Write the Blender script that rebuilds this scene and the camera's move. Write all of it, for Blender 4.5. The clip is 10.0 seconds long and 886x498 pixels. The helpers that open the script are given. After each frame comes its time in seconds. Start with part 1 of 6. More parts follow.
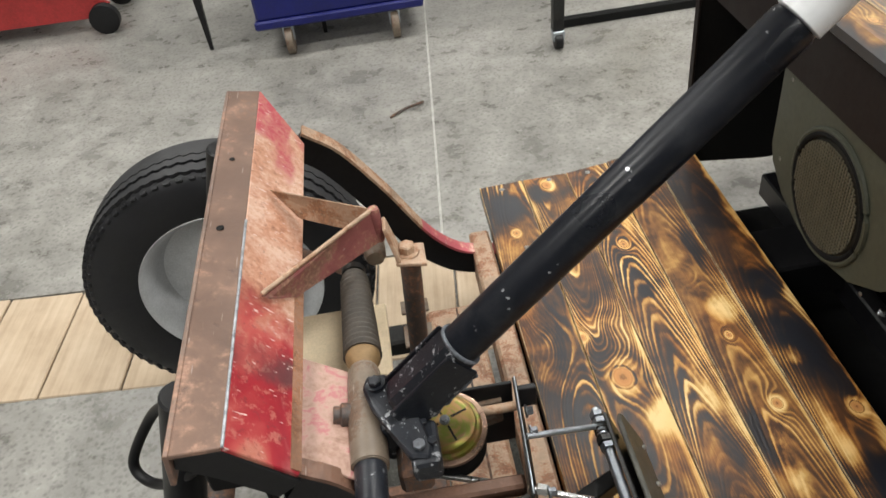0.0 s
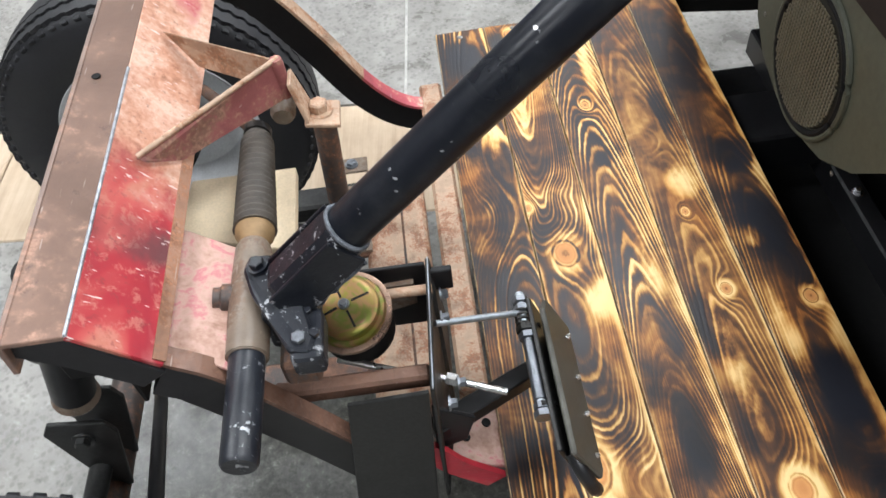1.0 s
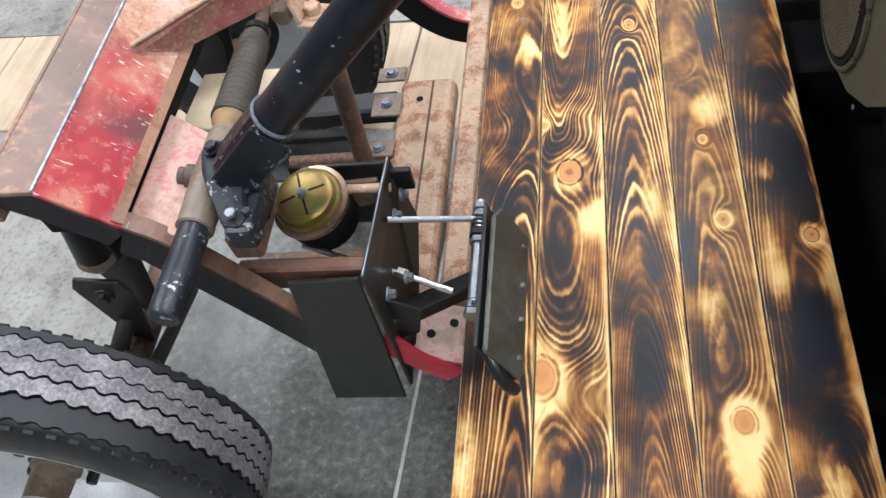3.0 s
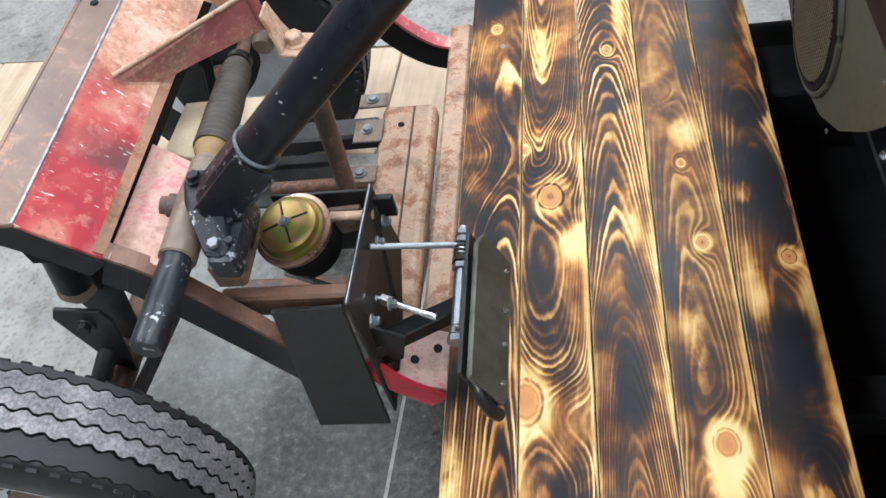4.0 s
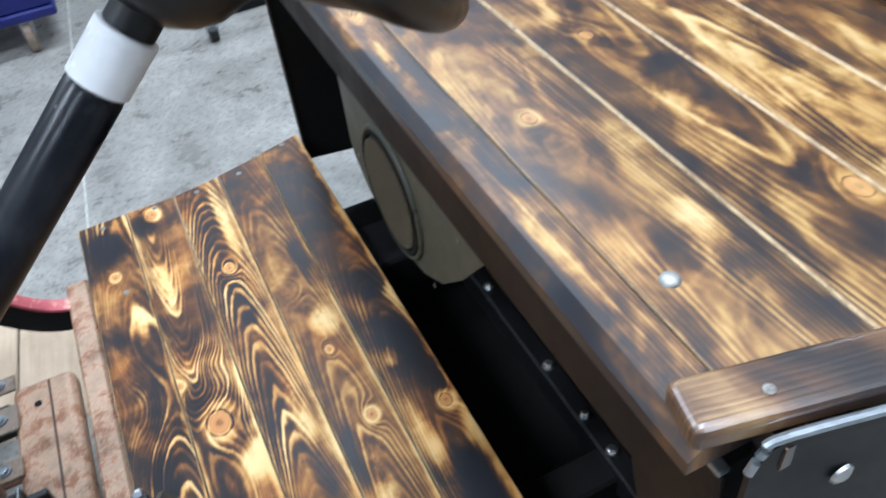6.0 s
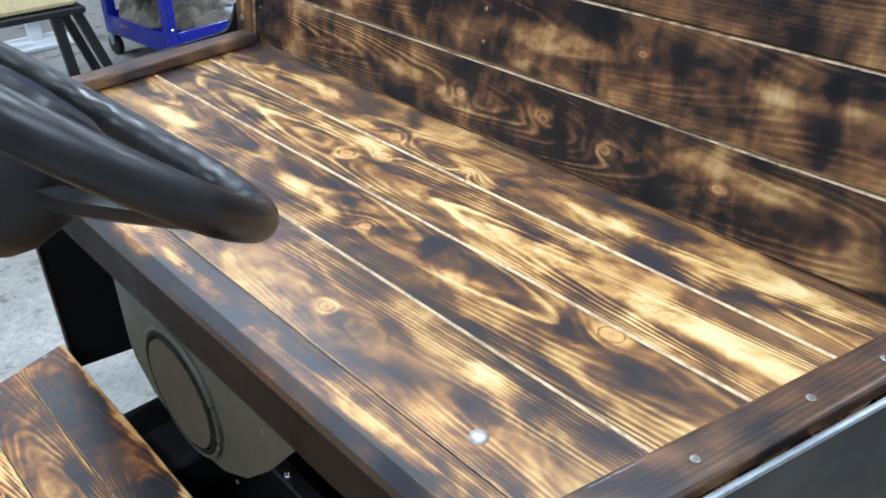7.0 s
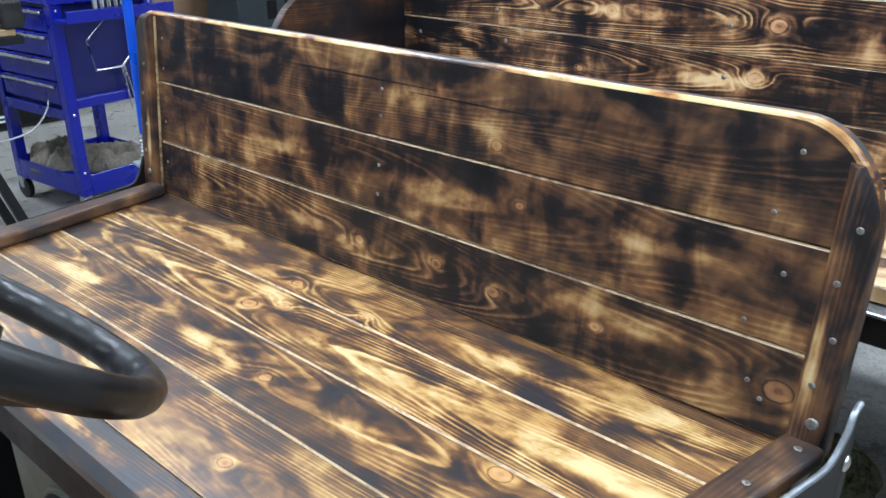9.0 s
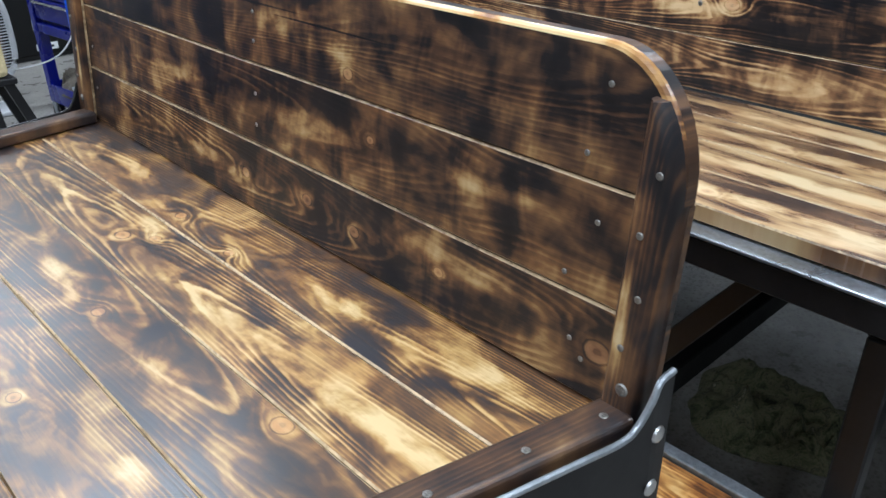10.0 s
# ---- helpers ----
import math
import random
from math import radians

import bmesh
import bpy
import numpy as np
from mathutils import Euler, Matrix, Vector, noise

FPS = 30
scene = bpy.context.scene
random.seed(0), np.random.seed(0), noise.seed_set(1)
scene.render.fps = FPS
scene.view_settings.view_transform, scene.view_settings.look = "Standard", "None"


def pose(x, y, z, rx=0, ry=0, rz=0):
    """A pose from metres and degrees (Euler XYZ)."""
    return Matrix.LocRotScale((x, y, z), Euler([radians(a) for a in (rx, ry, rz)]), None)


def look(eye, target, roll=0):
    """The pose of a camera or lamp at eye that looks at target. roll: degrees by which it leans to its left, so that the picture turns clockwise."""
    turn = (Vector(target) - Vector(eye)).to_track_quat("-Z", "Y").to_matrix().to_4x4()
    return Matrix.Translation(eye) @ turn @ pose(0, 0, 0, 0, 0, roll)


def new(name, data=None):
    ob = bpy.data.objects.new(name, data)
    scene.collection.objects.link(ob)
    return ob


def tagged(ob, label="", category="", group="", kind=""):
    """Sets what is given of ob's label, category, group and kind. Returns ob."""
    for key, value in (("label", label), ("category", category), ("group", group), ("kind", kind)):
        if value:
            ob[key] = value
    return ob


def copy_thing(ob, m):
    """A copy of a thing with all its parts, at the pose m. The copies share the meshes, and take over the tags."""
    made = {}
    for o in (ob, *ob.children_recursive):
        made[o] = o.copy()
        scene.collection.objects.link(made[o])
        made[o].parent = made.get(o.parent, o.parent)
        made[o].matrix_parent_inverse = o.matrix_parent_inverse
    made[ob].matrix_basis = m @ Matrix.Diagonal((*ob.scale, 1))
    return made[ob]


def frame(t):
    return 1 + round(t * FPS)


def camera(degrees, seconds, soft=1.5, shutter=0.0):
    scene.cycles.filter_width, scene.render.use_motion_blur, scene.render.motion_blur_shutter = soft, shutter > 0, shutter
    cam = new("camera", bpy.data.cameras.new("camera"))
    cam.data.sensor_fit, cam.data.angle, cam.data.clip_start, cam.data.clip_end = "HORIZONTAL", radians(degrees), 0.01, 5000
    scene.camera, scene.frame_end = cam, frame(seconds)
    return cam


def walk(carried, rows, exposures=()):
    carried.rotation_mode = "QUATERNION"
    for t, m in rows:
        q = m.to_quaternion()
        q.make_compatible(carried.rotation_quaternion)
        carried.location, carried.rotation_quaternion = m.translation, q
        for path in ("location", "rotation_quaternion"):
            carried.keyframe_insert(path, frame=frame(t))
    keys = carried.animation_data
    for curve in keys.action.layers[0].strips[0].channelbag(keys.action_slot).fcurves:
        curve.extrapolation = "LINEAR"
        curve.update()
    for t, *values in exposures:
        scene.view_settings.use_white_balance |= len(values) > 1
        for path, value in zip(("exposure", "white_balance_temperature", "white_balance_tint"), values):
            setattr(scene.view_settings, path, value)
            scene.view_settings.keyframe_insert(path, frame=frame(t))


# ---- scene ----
# ---- camera and walk ----
cam = camera(58.0, 10.0, 1.5, 0.2)
PATH = [
    (0, (0.029, -0.145, 1.146), (0.09, 1.402, -0.121), -8.0),
    (0.4, (0.069, -0.15, 1.129), (0.055, 1.313, -0.235), -10.4),
    (0.5, (0.084, -0.135, 1.129), (0.05, 1.289, -0.275), -10.3),
    (1, (0.117, -0.068, 1.091), (0.122, 1.207, -0.45), -7.4),
    (1.5, (0.171, -0.074, 1.09), (0.03, 1.123, -0.506), -7.1),
    (2, (0.254, -0.109, 1.083), (-0.127, 1.045, -0.506), -12.9),
    (2.5, (0.311, -0.113, 1.079), (-0.109, 1.018, -0.515), -17.5),
    (3.8, (0.306, -0.114, 1.083), (-0.072, 1.049, -0.499), -16.9),
    (4, (0.31, -0.111, 1.086), (-0.051, 1.071, -0.487), -16.4),
    (4.5, (0.315, -0.119, 1.094), (0.061, 1.148, -0.433), -13.5),
    (5, (0.338, -0.127, 1.098), (0.236, 1.198, -0.397), -11.5),
    (5.3, (0.357, -0.126, 1.098), (0.349, 1.211, -0.389), -11.2),
    (5.5, (0.357, -0.126, 1.103), (0.457, 1.221, -0.372), -11.1),
    (5.6, (0.346, -0.128, 1.118), (0.539, 1.217, -0.35), -9.1),
    (5.9, (0.333, -0.119, 1.119), (0.772, 1.232, -0.29), -7.9),
    (6, (0.334, -0.124, 1.133), (0.852, 1.228, -0.247), -7.1),
    (6.2, (0.317, -0.126, 1.146), (1.01, 1.223, -0.157), -5.0),
    (7.3, (0.281, -0.145, 1.189), (1.53, 1.065, 0.201), 0.7),
    (7.5, (0.275, -0.149, 1.202), (1.564, 1.06, 0.268), 0.8),
    (8, (0.267, -0.148, 1.217), (1.641, 1.073, 0.428), 1.4),
    (8.5, (0.263, -0.15, 1.223), (1.678, 1.055, 0.484), 0.9),
    (9, (0.288, -0.182, 1.22), (1.678, 1.017, 0.426), 0.3),
    (9.5, (0.414, -0.265, 1.204), (1.711, 0.98, 0.328), 1.0),
    (10, (0.507, -0.329, 1.199), (1.709, 0.963, 0.257), -0.7),
]
GRADE = [(0.0, -0.10, 7050, 10), (0.5, 0.28, 6800, 10), (1.0, 0.30, 6400, 11), (1.6, 0.40, 6050, 11), (2.5, 0.31, 6250, 11), (4.5, 0.38, 5950, 10), (5.1, 0.43, 5700, 8), (5.5, 0.34, 5650, 8), (6.0, 0.20, 5600, 8), (6.6, 0.26, 5550, 7), (7.5, 0.36, 5500, 7), (8.0, 0.36, 5500, 7), (8.5, 0.24, 5650, 7), (9.5, 0.12, 5700, 8), (10.0, -0.12, 5750, 9)]
walk(cam, [(t, look(eye, target, roll)) for t, eye, target, roll in PATH], GRADE)

# ---- world, lamps, exposure ----
world = bpy.data.worlds.new("world")
scene.world = world
world.use_nodes = True
world.node_tree.nodes["Background"].inputs[0].default_value = (0.75, 0.85, 1.0, 1)
world.node_tree.nodes["Background"].inputs[1].default_value = 0.05
CEIL = 2.9
LAMPS = [(x, y) for y in (-1.6, 0.3, 2.2, 4.1) for x in (-1.6, 1.0, 3.6)]
for lx, ly in LAMPS:
    d = bpy.data.lights.new("tube_lamp", "AREA")
    d.shape, d.size, d.size_y, d.energy, d.color = "RECTANGLE", 1.2, 0.22, (24 if ly < 0 else 38 if ly < 1 else 30), (0.93, 0.97, 1.0)
    lamp = new("tube_lamp", d)
    lamp.matrix_world = pose(lx, ly, CEIL - 0.09, 0, 0, 0)


# ---- node helpers ----
class Net:
    """Short names for building a node material."""

    def __init__(self, name):
        self.mat = bpy.data.materials.new(name)
        self.mat.use_nodes = True
        self.t = self.mat.node_tree
        self.bsdf = self.t.nodes["Principled BSDF"]
        self.co = self.t.nodes.new("ShaderNodeTexCoord").outputs["Object"]

    def put(self, socket, v):
        if v is None:
            return
        if isinstance(v, (int, float)):
            socket.default_value = v
        elif isinstance(v, tuple):
            socket.default_value = v if len(v) == len(socket.default_value) else (*v, 1)
        else:
            self.t.links.new(v, socket)

    def math(self, op, a, b=None, c=None):
        n = self.t.nodes.new("ShaderNodeMath")
        n.operation = op
        for i, v in enumerate((a, b, c)):
            self.put(n.inputs[i], v)
        return n.outputs[0]

    def sep(self, v):
        n = self.t.nodes.new("ShaderNodeSeparateXYZ")
        self.put(n.inputs[0], v)
        return n.outputs

    def vec(self, x, y, z):
        n = self.t.nodes.new("ShaderNodeCombineXYZ")
        for i, v in enumerate((x, y, z)):
            self.put(n.inputs[i], v)
        return n.outputs[0]

    def noise(self, v, scale, detail=2.0, rough=0.5, distort=0.0):
        n = self.t.nodes.new("ShaderNodeTexNoise")
        self.put(n.inputs["Vector"], v)
        n.inputs["Scale"].default_value, n.inputs["Detail"].default_value = scale, detail
        n.inputs["Roughness"].default_value, n.inputs["Distortion"].default_value = rough, distort
        return n.outputs[0]

    def cells(self, v, scale, feature="F1"):
        n = self.t.nodes.new("ShaderNodeTexVoronoi")
        n.feature = feature
        self.put(n.inputs["Vector"], v)
        n.inputs["Scale"].default_value = scale
        return n.outputs[0]

    def span(self, v, a, b, c=0.0, d=1.0, smooth=True):
        n = self.t.nodes.new("ShaderNodeMapRange")
        n.interpolation_type = "SMOOTHSTEP" if smooth else "LINEAR"
        for i, w in enumerate((v, a, b, c, d)):
            self.put(n.inputs[i], w)
        return n.outputs[0]

    def mix(self, f, a, b, how="MIX"):
        n = self.t.nodes.new("ShaderNodeMix")
        n.data_type, n.blend_type = "RGBA", how
        self.put(n.inputs[0], f), self.put(n.inputs[6], a), self.put(n.inputs[7], b)
        return n.outputs[2]

    def ramp(self, f, stops):
        n = self.t.nodes.new("ShaderNodeValToRGB")
        e = n.color_ramp.elements
        while len(e) < len(stops):
            e.new(0.5)
        for el, (p, c) in zip(e, stops):
            el.position, el.color = p, (*c, 1)
        self.put(n.inputs[0], f)
        return n.outputs[0]

    def rand(self):
        return self.t.nodes.new("ShaderNodeObjectInfo").outputs["Random"]

    def bump(self, h, strength, dist):
        n = self.t.nodes.new("ShaderNodeBump")
        n.inputs["Strength"].default_value, n.inputs["Distance"].default_value = strength, dist
        self.put(n.inputs["Height"], h)
        return n.outputs[0]

    def done(self, color=None, rough=None, metal=None, normal=None, coat=None, coat_rough=0.1, spec=None):
        b = self.bsdf.inputs
        self.put(b["Base Color"], color), self.put(b["Roughness"], rough), self.put(b["Metallic"], metal)
        self.put(b["Normal"], normal), self.put(b["Specular IOR Level"], spec)
        if coat is not None:
            b["Coat Weight"].default_value, b["Coat Roughness"].default_value = coat, coat_rough
        return self.mat


# ---- materials ----
def burnt_wood(name, seed, knots=(), pale=(), lean=0.0, lines=200.0, rough=0.34, coat=0.0, heart=(0.0, 0.04, 0.06, 0.0), contrast=0.5, patch=(5.0, 9.0), bright=1.0, knot_tone=0.9, deep=1.0, burn=(0.06, 0.84), smoky=0.5, flow=0.45, eyes=(), charred=(), edges=(), coat_rough=0.30, warm=1.0, sat=1.0, spots=1.0):
    """Torched pine. x runs along the board, y across. lines: growth rings per metre; heart: where the pith lies across the board, how far it wanders in depth, how fast it sinks along the board and from what depth.
    knots: (x, y, radius); eyes: the same, where the grain closes round a buried knot; pale: (x, y, length, width) spots the flame missed, charred: those it burnt black;
    edges: (y, width, strength) pale margins along the board."""
    n = Net(name)
    x, y, z = n.sep(n.co)
    wob = n.noise(n.vec(n.math("MULTIPLY", x, 2.4), n.math("MULTIPLY", y, 9.0), seed), 1.0, 1.5, 0.45)
    depth = n.noise(n.vec(n.math("MULTIPLY", x, 2.6), n.math("MULTIPLY", y, 3.0), seed + 7.0), 1.0, 1.0, 0.4)
    depth = n.math("MULTIPLY_ADD", depth, heart[1] * 0.9, n.math("MULTIPLY_ADD", x, heart[2], heart[3]))
    side = n.math("ADD", n.math("SUBTRACT", y, heart[0]), n.math("MULTIPLY", n.math("SUBTRACT", wob, 0.5), 0.03 * flow))
    ring = n.math("SQRT", n.math("ADD", n.math("MULTIPLY", depth, depth), n.math("MULTIPLY", side, side)))
    fine = n.noise(n.vec(n.math("MULTIPLY", x, 22.0), n.math("MULTIPLY", y, 90.0), seed + 3.0), 1.0, 3.0, 0.6)
    curl = n.noise(n.vec(n.math("MULTIPLY", x, 6.0), n.math("MULTIPLY", y, 14.0), seed + 17.0), 1.0, 2.0, 0.5)
    slow = n.noise(n.vec(n.math("MULTIPLY", ring, 46.0), seed, 0.0), 1.0, 2.0, 0.5)
    phi = n.math("MULTIPLY_ADD", ring, lines, n.math("MULTIPLY_ADD", fine, 0.75, n.math("MULTIPLY_ADD", slow, 2.0, n.math("MULTIPLY", curl, 2.2 * flow))))
    b2 = n.noise(n.vec(n.math("MULTIPLY", x, 17.0), n.math("MULTIPLY", y, 34.0), seed + 5.0), 1.0, 4.0, 0.65, 0.3)
    core, rim, light, eye = None, None, None, None

    def oval(cx, cy, rx, ry):
        dx, dy = n.math("SUBTRACT", x, cx), n.math("SUBTRACT", y, cy)
        return n.math("ADD", n.math("POWER", n.math("DIVIDE", dx, rx), 2.0), n.math("POWER", n.math("DIVIDE", dy, ry), 2.0))

    def add(a, b):
        return b if a is None else n.math("ADD", a, b)

    for kx, ky, kr in tuple(knots) + tuple(eyes):
        far = oval(kx, ky, kr * 3.2, kr * 1.8)
        phi = n.math("MULTIPLY_ADD", n.math("POWER", 2.718, n.math("MULTIPLY", far, -1.0)), (6.0 if kr > 0.011 else 3.6) * knot_tone ** 0.5, phi)
    for kx, ky, kr in knots:
        q = n.math("MULTIPLY_ADD", n.math("SUBTRACT", b2, 0.5), 1.1, oval(kx, ky, kr * 1.2, kr * 0.92))
        far = oval(kx, ky, kr * 2.3, kr * 1.7)
        k = n.span(q, 0.55, 0.95, 1.0, 0.0)
        e = n.math("MULTIPLY", n.span(q, 0.6, 1.0), n.span(q, 1.0, 1.35, 1.0, 0.0))
        c = n.span(q, 0.0, 0.9, 0.0, 1.0, False)
        core = k if core is None else n.math("MAXIMUM", core, k)
        eye = c if eye is None else n.math("MINIMUM", eye, c)
        rim = e if rim is None else n.math("MAXIMUM", rim, e)
        light = add(light, n.span(n.math("MULTIPLY_ADD", curl, 0.7, far), 0.4, 1.7, 0.62 * knot_tone, 0.0))
    for kx, ky, kl, kw in pale:
        g = n.math("MULTIPLY", n.span(n.math("MULTIPLY_ADD", curl, 1.2, oval(kx, ky, kl, kw)), 0.4, 2.2, 0.55 * spots, 0.0), n.span(b2, 0.25, 0.7, 0.4, 1.15))
        light = add(light, g)
    for kx, ky, kl, kw in charred:
        light = add(light, n.span(n.math("MULTIPLY_ADD", curl, 1.0, oval(kx, ky, kl, kw)), 0.4, 2.0, -0.34, 0.0))
    for ey, ew, es in edges:
        wide = n.span(n.noise(n.vec(n.math("MULTIPLY", x, 7.0), ey * 90.0, seed + 41.0), 1.0, 3.0, 0.6), 0.35, 0.68, 0.15, 1.6)
        light = add(light, n.span(n.math("DIVIDE", n.math("ABSOLUTE", n.math("SUBTRACT", y, ey)), n.math("MULTIPLY", wide, ew)), 0.3, 1.3, es, 0.0))
    # every growth ring has its own strength
    white = n.t.nodes.new("ShaderNodeTexWhiteNoise")
    white.noise_dimensions = "1D"
    n.put(white.inputs["W"], n.math("ADD", n.math("FLOOR", phi), seed * 3.0))
    own = n.span(white.outputs[0], 0.0, 1.0, 0.25, 1.25, False)
    f = n.math("FRACT", phi)
    stripe = n.math("MULTIPLY", n.math("MULTIPLY", n.span(f, 0.18, 0.62), n.span(f, 0.68, 0.92, 1.0, 0.0)), own)
    b1 = n.noise(n.vec(n.math("MULTIPLY", x, patch[0]), n.math("MULTIPLY", y, patch[1]), seed + 11.0), 1.0, 3.0, 0.55, 0.8)
    fib = n.noise(n.vec(n.math("MULTIPLY", x, 30.0), n.math("MULTIPLY", y, 800.0), seed), 1.0, 3.0, 0.65)
    m = n.math("MULTIPLY_ADD", n.math("SUBTRACT", b2, 0.5), 0.38, n.span(b1, 0.33, 0.67, burn[0], burn[1], False))
    smoke = n.noise(n.vec(n.math("MULTIPLY", x, 20.0), n.math("MULTIPLY", y, 8.0), seed + 31.0), 1.0, 3.0, 0.6, 0.6)
    m = n.math("MULTIPLY_ADD", n.math("SUBTRACT", smoke, 0.5), smoky, m)
    m = n.math("ADD", m, lean)
    if light is not None:
        m = n.math("ADD", m, light)
    # the grain stands out most where the wood is half burnt
    b3 = n.noise(n.vec(n.math("MULTIPLY", x, 5.0), n.math("MULTIPLY", y, 16.0), seed + 23.0), 1.0, 2.0, 0.5)
    half = n.math("MULTIPLY", n.span(m, -0.10, 0.30, 0.45, 1.0), n.span(m, 0.60, 1.15, 1.0, 0.35))
    half = n.math("MULTIPLY", half, n.span(b3, 0.36, 0.58, 0.2, 1.15))
    m = n.math("MULTIPLY_ADD", n.math("MULTIPLY", n.math("SUBTRACT", stripe, 0.30), half), contrast, m)
    m = n.math("MULTIPLY_ADD", n.math("SUBTRACT", fib, 0.5), 0.10 + 0.32 * contrast, m)
    if rim is not None:
        m = n.math("MULTIPLY_ADD", rim, -0.45 * knot_tone, m)
    w = bright
    g = 0.86 + 0.14 * (2.0 - warm)
    # char blacks lifted by deep: the varnish's bluish sheen put into the colour
    col = n.ramp(m, [(0.0, (0.0062 * deep, 0.0066 * deep, 0.0092 * deep)), (0.20, (0.0165 * deep ** 0.5, 0.0128 * deep ** 0.5, 0.0132 * deep ** 0.5)), (0.38, (0.085, 0.038 * g, 0.018)), (0.54, (0.27 * w, 0.120 * w * g, 0.036 * w)), (0.72, (0.55 * w, 0.305 * w * g, 0.092 * w)), (1.0, (0.82 * w, 0.60 * w, 0.28 * w))])
    tint = n.span(n.noise(n.vec(n.math("MULTIPLY", x, 8.0), n.math("MULTIPLY", y, 20.0), seed + 51.0), 1.0, 2.0, 0.5), 0.38, 0.66, 0.0, 0.75 * warm)
    col = n.mix(tint, col, n.mix(1.0, col, (1.0, 0.80, 0.60), "MULTIPLY"))
    if core is not None:
        heartwood = n.mix(n.math("MULTIPLY", fine, 0.6), n.ramp(eye, [(0.0, (0.14, 0.05, 0.02)), (0.07, (0.52, 0.22, 0.075)), (0.45, (0.64, 0.30, 0.10)), (0.62, (0.50, 0.21, 0.065)), (0.8, (0.70, 0.38, 0.14))]), (0.50, 0.22, 0.07))
        col = n.mix(n.math("MULTIPLY", core, n.span(b2, 0.3, 0.5, 0.6 * knot_tone, knot_tone)), col, heartwood)
    if sat != 1.0:
        dull = n.t.nodes.new("ShaderNodeHueSaturation")
        dull.inputs["Saturation"].default_value = sat
        n.put(dull.inputs["Color"], col)
        col = dull.outputs[0]
    r = n.span(m, 0.0, 1.0, rough - 0.03, rough + 0.14, False)
    h = n.math("MULTIPLY_ADD", fib, 0.35, n.math("MULTIPLY", stripe, -0.5))
    return n.done(col, r, None, n.bump(h, 0.22, 0.0010), coat, coat_rough, 0.3 if coat < 0.15 else 0.5)


def plain(name, base, rough=0.5, metal=0.0, vary=0.25, scale=9.0, bump=0.1, coat=None, spec=None):
    """One paint or material with uneven tone and a fine surface."""
    n = Net(name)
    a = n.noise(n.co, scale, 5.0, 0.6)
    b = n.noise(n.co, scale * 14, 2.0, 0.6)
    k = n.math("MULTIPLY_ADD", b, 0.4, n.math("MULTIPLY", a, 0.6))
    dark = tuple(c * (1 - vary) for c in base)
    lite = tuple(min(1.0, c * (1 + vary)) for c in base)
    return n.done(n.mix(n.span(k, 0.3, 0.7), dark, lite), n.span(a, 0.3, 0.7, max(0.03, rough - 0.08), rough + 0.1), metal, n.bump(k, bump, 0.001), coat, 0.08, spec)


def rusty(name, paint, amount=0.5, rust=(0.19, 0.075, 0.035), rough=0.62, scale=14.0, paint_rough=0.45):
    """Old paint flaking off rusty steel."""
    n = Net(name)
    big = n.noise(n.co, scale, 6.0, 0.62, 0.3)
    small = n.noise(n.co, scale * 9, 4.0, 0.65)
    k = n.math("MULTIPLY_ADD", small, 0.35, n.math("MULTIPLY", big, 0.65))
    m = n.span(k, 0.62 - amount * 0.25 - 0.05, 0.62 - amount * 0.25 + 0.08)
    rust_c = n.ramp(small, [(0.25, tuple(c * 0.35 for c in rust)), (0.5, rust), (0.75, tuple(min(1, c * 1.9) for c in rust))])
    paint_c = n.mix(n.span(big, 0.3, 0.7), tuple(c * 0.7 for c in paint), tuple(min(1, c * 1.2) for c in paint))
    x, y, z = n.sep(n.co)
    scratch = n.noise(n.vec(n.math("MULTIPLY", x, 260.0), n.math("MULTIPLY", y, 22.0), n.math("MULTIPLY", z, 260.0)), 1.0, 2.0, 0.5)
    grime = n.span(n.noise(n.co, scale * 0.45, 4.0, 0.6, 0.5), 0.50, 0.68)
    col = n.mix(m, paint_c, rust_c)
    col = n.mix(n.math("MULTIPLY", grime, 0.45), col, tuple(c * 0.30 for c in rust))
    col = n.mix(n.math("MULTIPLY", n.span(scratch, 0.71, 0.75), 0.35), col, (0.52, 0.45, 0.40))
    pit = n.span(n.noise(n.co, scale * 3.0, 6.0, 0.8, 0.2), 0.58, 0.66)
    col = n.mix(n.math("MULTIPLY", pit, 0.45), col, tuple(c * 0.25 for c in rust))
    rub = n.span(n.noise(n.co, scale * 2.6, 6.0, 0.8, 0.4), 0.60, 0.66)
    col = n.mix(n.math("MULTIPLY", rub, 0.3), col, tuple(min(0.7, c * 1.4 + 0.04) for c in paint))
    return n.done(col, n.span(m, 0.0, 1.0, paint_rough, rough + 0.12), None, n.bump(n.math("MULTIPLY_ADD", m, -0.4, n.math("MULTIPLY_ADD", pit, -0.3, small)), 0.4, 0.0012))


